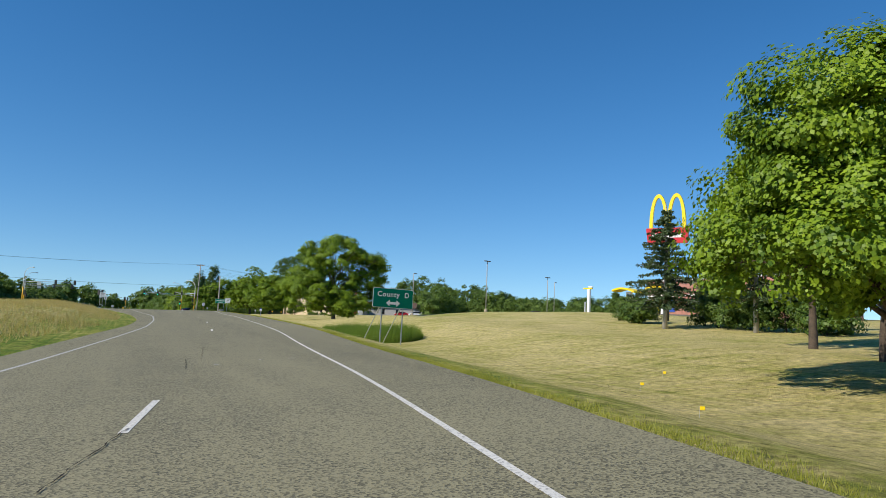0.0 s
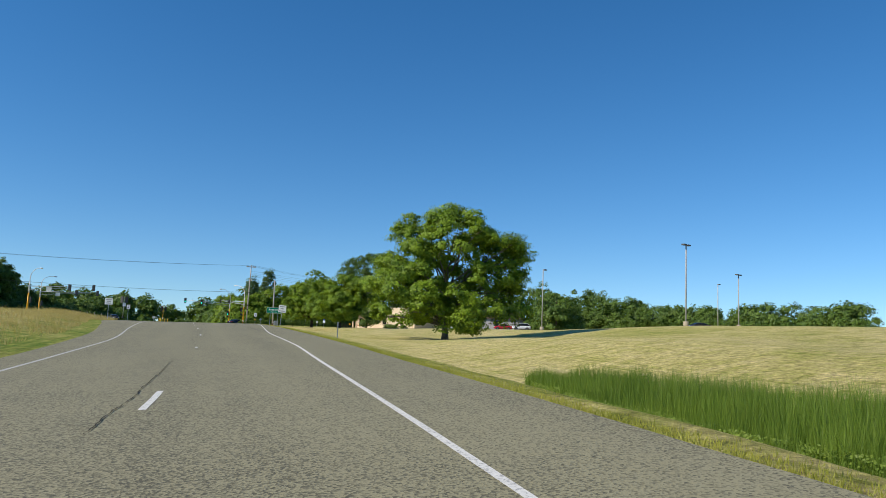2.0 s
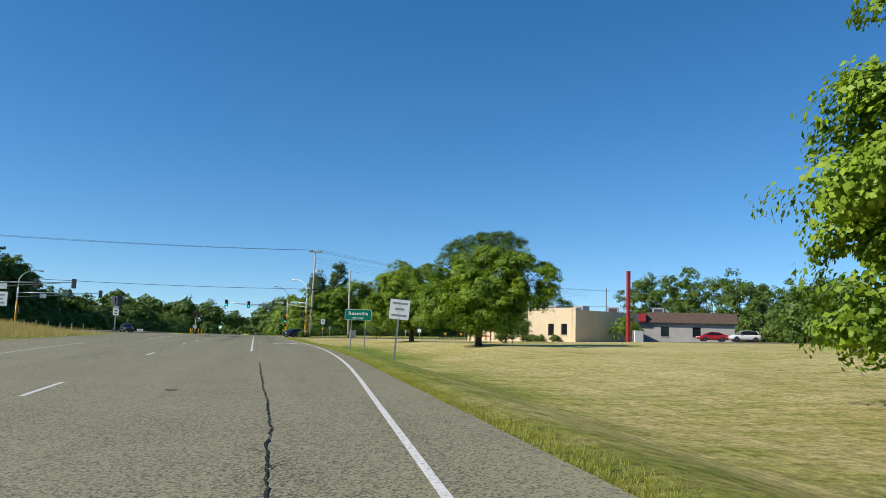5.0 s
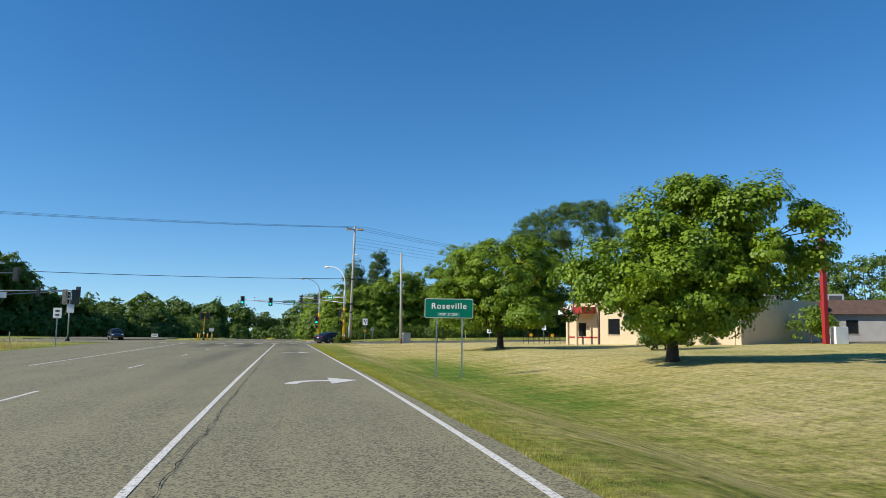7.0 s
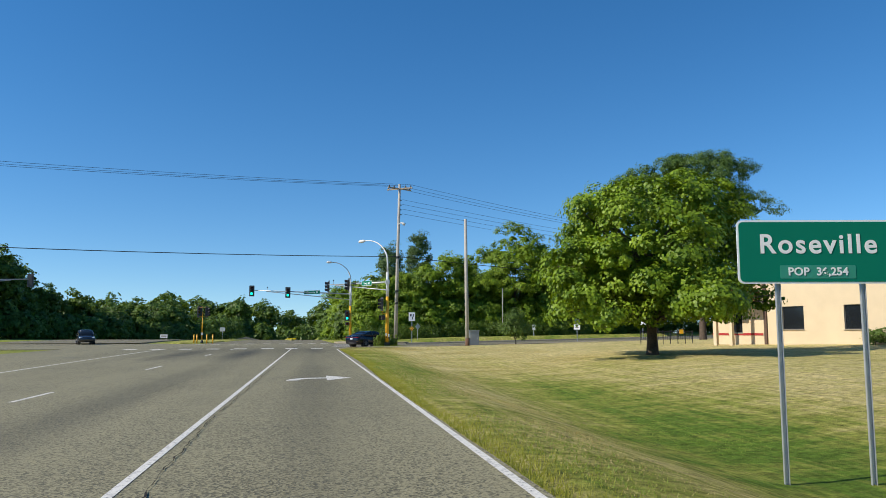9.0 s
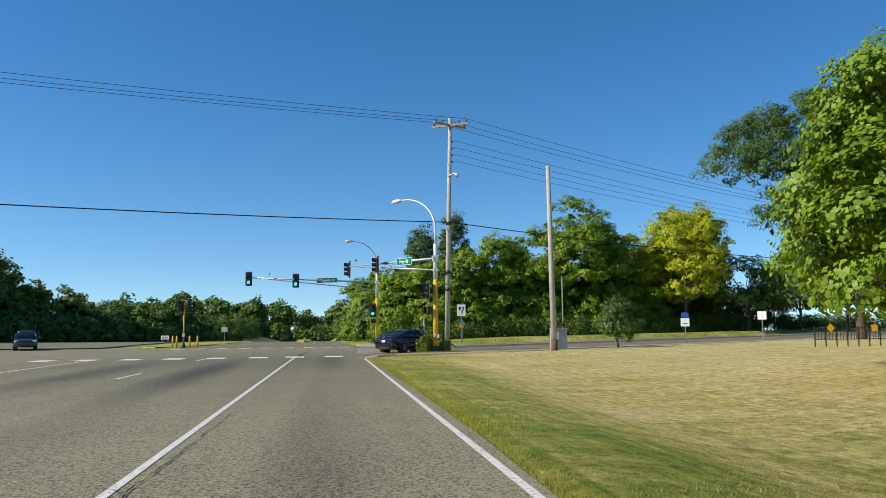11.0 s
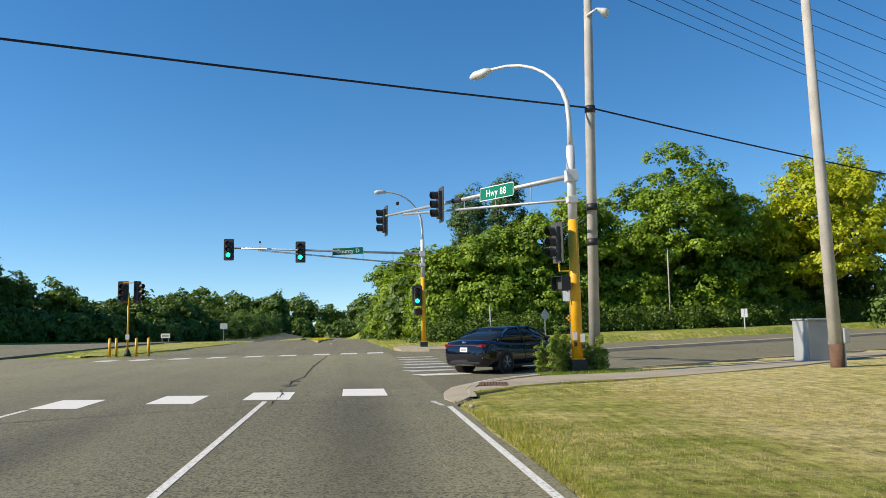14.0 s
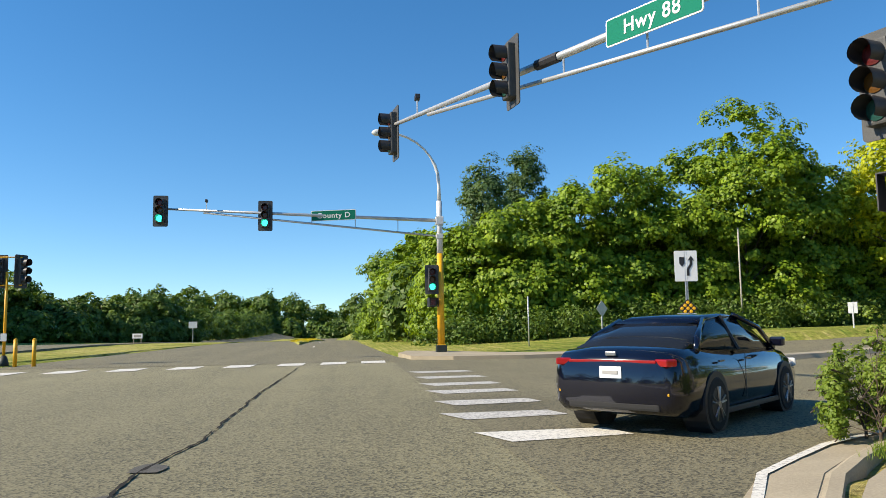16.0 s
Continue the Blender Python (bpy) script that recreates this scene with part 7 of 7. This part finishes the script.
SUV = dict(
    body=[(-2.28, 0.45, 0.95, 0.74), (-2.2, 0.32, 1.08, 0.84), (-2.0, 0.28, 1.10, 0.90), (-1.2, 0.26, 1.08, 0.92), (0.4, 0.25, 1.05, 0.92), (1.1, 0.26, 1.05, 0.91), (1.7, 0.28, 0.99, 0.90), (2.1, 0.32, 0.9, 0.86), (2.28, 0.42, 0.76, 0.72)],
    glass=[(-2.12, 1.07, 1.12, 0.76, 0.74), (-1.85, 1.07, 1.52, 0.80, 0.66), (-1.5, 1.07, 1.62, 0.82, 0.64), (-0.3, 1.05, 1.66, 0.83, 0.63), (0.3, 1.04, 1.63, 0.83, 0.63), (0.8, 1.04, 1.40, 0.82, 0.66), (1.25, 1.03, 1.06, 0.78, 0.74)],
    roof=[(-1.9, 1.56, 0.62), (-1.4, 1.65, 0.64), (-0.3, 1.69, 0.64), (0.3, 1.66, 0.63), (0.45, 1.6, 0.6)], wheel=0.36, axle=1.34, track=0.80, lamp_z=1.0)


def car(x, y, z, turn, shape, paint, label, lamps=True, group="", k=0.94):
    """A car standing at (x, y), its nose to +y before turn."""
    root = thing("car", pose(x, y, z, 0, 0, turn) @ Matrix.Diagonal((k, k, k, 1)), label, "car", group)
    rings = []
    for yy, zb, zt, w in shape["body"]:
        h = zt - zb
        half = [(0.0, zb), (w * 0.86, zb), (w * 0.97, zb + 0.12 * h), (w, zb + 0.45 * h), (w * 0.985, zb + 0.62 * h), (w * 0.955, zb + 0.82 * h), (w * 0.86, zb + 0.97 * h), (w * 0.4, zt + 0.012), (0.0, zt + 0.018)]
        rings.append([(a, yy, b) for a, b in half] + [(-a, yy, b) for a, b in half[-2:0:-1]])
    body = part("body", loft(bmesh.new(), rings), paint, root, smooth=True)
    rings = []
    for yy, zb, zt, wb, wt in shape["glass"]:
        half = [(0.0, zb), (wb, zb), (wb * 0.45 + wt * 0.55, zb + (zt - zb) * 0.62), (wt, zt - 0.02), (wt * 0.6, zt), (0.0, zt + 0.005)]
        rings.append([(a, yy, b) for a, b in half] + [(-a, yy, b) for a, b in half[-2:0:-1]])
    part("window_glass", loft(bmesh.new(), rings), M_DARKGLASS, root, "dark tinted glass", smooth=True)
    rings = []
    for yy, zt, w in shape["roof"]:
        half = [(0.0, zt - 0.05), (w, zt - 0.06), (w + 0.015, zt - 0.03), (w * 0.8, zt), (0.0, zt + 0.012)]
        rings.append([(a, yy, b) for a, b in half] + [(-a, yy, b) for a, b in half[-2:0:-1]])
    part("roof", loft(bmesh.new(), rings), paint, root, smooth=True)
    g = shape["glass"]
    for s in (-1, 1):
        a, b, c, d = g[-1], g[-3], g[2], g[0]
        part("pillar", newtube([(s * a[3], a[0] - 0.02, a[1]), (s * (a[3] + b[3]) / 2 * 0.93, (a[0] + b[0]) / 2, (a[1] + b[2]) / 2 + 0.06), (s * b[4], b[0], b[2])], [0.03, 0.035, 0.03], 6), paint, root, smooth=True)
        part("pillar", newtube([(s * g[3][3], g[3][0], g[3][1]), (s * (g[3][4] + 0.02), g[3][0] - 0.05, g[3][2] - 0.01)], [0.03, 0.028], 6), M_BLACK, root)
        part("pillar", newtube([(s * (d[3] + 0.03), d[0] + 0.25, d[1] - 0.02), (s * (g[1][3] + g[1][4]) / 2, g[1][0], (g[1][1] + g[1][2]) / 2 + 0.03), (s * c[4], c[0] - 0.05, c[2] - 0.02)], [0.05, 0.05, 0.04], 7), paint, root, smooth=True)
        m = part("mirror", newbox(s * 0.98, g[-2][0] + 0.05, g[-2][1] + 0.1, 0.2, 0.1, 0.13, 0.03), paint, root)
        for yy in (-0.05, -1.0):
            hnd = part("door_handle", newbox(s * 0.90, yy - 0.15, 0.84, 0.02, 0.17, 0.025, 0.006), paint, root)
        part("sill_trim", newbox(s * 0.885, 0, 0.22, 0.03, 2.0, 0.07, 0.01), M_BLACK, root)
        part("seam", newbox(s * 0.904, g[3][0] - 0.02, 0.62, 0.006, 0.012, 0.6), M_BLACK, root)
        for yy in (-shape["axle"], shape["axle"]):
            r = shape["wheel"]
            # black disc stands in for the shade inside a wheel arch
            part("arch_shade_disc", newtube([(s * 0.60, yy, r + 0.01), (s * 0.905, yy, r + 0.01)], r + 0.055, 24), M_BLACK, root)
            w = part("wheel", newtube([(s * 0.70, yy, r), (s * 0.72, yy, r), (s * 0.90, yy, r), (s * 0.92, yy, r)], [r - 0.03, r, r, r - 0.03], 24), M_TYRE, root)
            part("rim", newtube([(s * 0.915, yy, r), (s * 0.922, yy, r)], [r * 0.68, r * 0.66], 20), M_BLACK, w)
            sp = bmesh.new()
            for i in range(5):
                a = 2 * math.pi * i / 5 + 0.3
                for da in (-0.16, 0.16):
                    tube(sp, [(s * 0.927, yy + 0.04 * math.cos(a), r + 0.04 * math.sin(a)), (s * 0.927, yy + r * 0.64 * math.cos(a + da), r + r * 0.64 * math.sin(a + da))], 0.014, 5)
            tube(sp, [(s * 0.92, yy, r), (s * 0.935, yy, r)], 0.05, 10)
            part("spokes", sp, M_RIM, w)
    z = shape["lamp_z"]
    rear = shape["body"][0][0]
    part("tail_bar", newbox(0, rear + 0.03, z, 1.15, 0.05, 0.035, 0.008), M_TAIL, root, "red light bar")
    for s in (-1, 1):
        t = bmesh.new()
        box(t, s * 0.60, rear + 0.10, z - 0.01, 0.36, 0.16, 0.085, 0.02, -s * 24)
        part("tail_lamp", t, M_TAIL, root)
        part("reflector", newbox(s * 0.62, rear + 0.05, 0.50, 0.22, 0.06, 0.035, 0.008, -s * 12), M_ORANGE, root)
        hl = bmesh.new()
        box(hl, s * 0.62, -rear - 0.16, z - 0.2, 0.38, 0.2, 0.12, 0.02, s * 22)
        part("headlamp", hl, M_WHITE, root)
    part("number_plate", newbox(0, rear - 0.005, z - 0.13, 0.29, 0.015, 0.14, 0.006), M_WHITE, root, "pale number plate")
    part("plate_bar", newbox(0, rear - 0.016, z - 0.13, 0.2, 0.008, 0.04), M_GREYWALL, root)
    part("bumper", newbox(0, rear + 0.07, 0.35, 1.2, 0.12, 0.1, 0.03), M_TYRE, root)
    part("badge", newbox(0, rear + 0.02, z + 0.09, 0.14, 0.02, 0.05, 0.008), M_RIM, root)
    return root


car(5.1, 5.75, 0.006, -48, SEDAN, M_CARBLACK, "midnight blue sedan turning at the street corner", k=1.0)
car(-24.7, 23.0, 0.0, 200, SUV, M_CARGREY, "dark grey car waiting across the highway")
car(62.9, -29.2, 1.35, 70, SEDAN, M_CARRED, "red car parked by the red-roofed building", group="parked cars")
car(66.3, -31.9, 1.42, 70, SUV, M_CARWHITE, "white car parked by the red-roofed building", group="parked cars")
car(68.2, -24.4, 1.45, 60, SEDAN, M_CARWHITE, "white car parked beyond the shade tree", group="parked cars")
car(81.7, -75.4, 2.3, 80, SEDAN, M_CARGREY, "dark car parked far behind the lawn", group="parked cars")
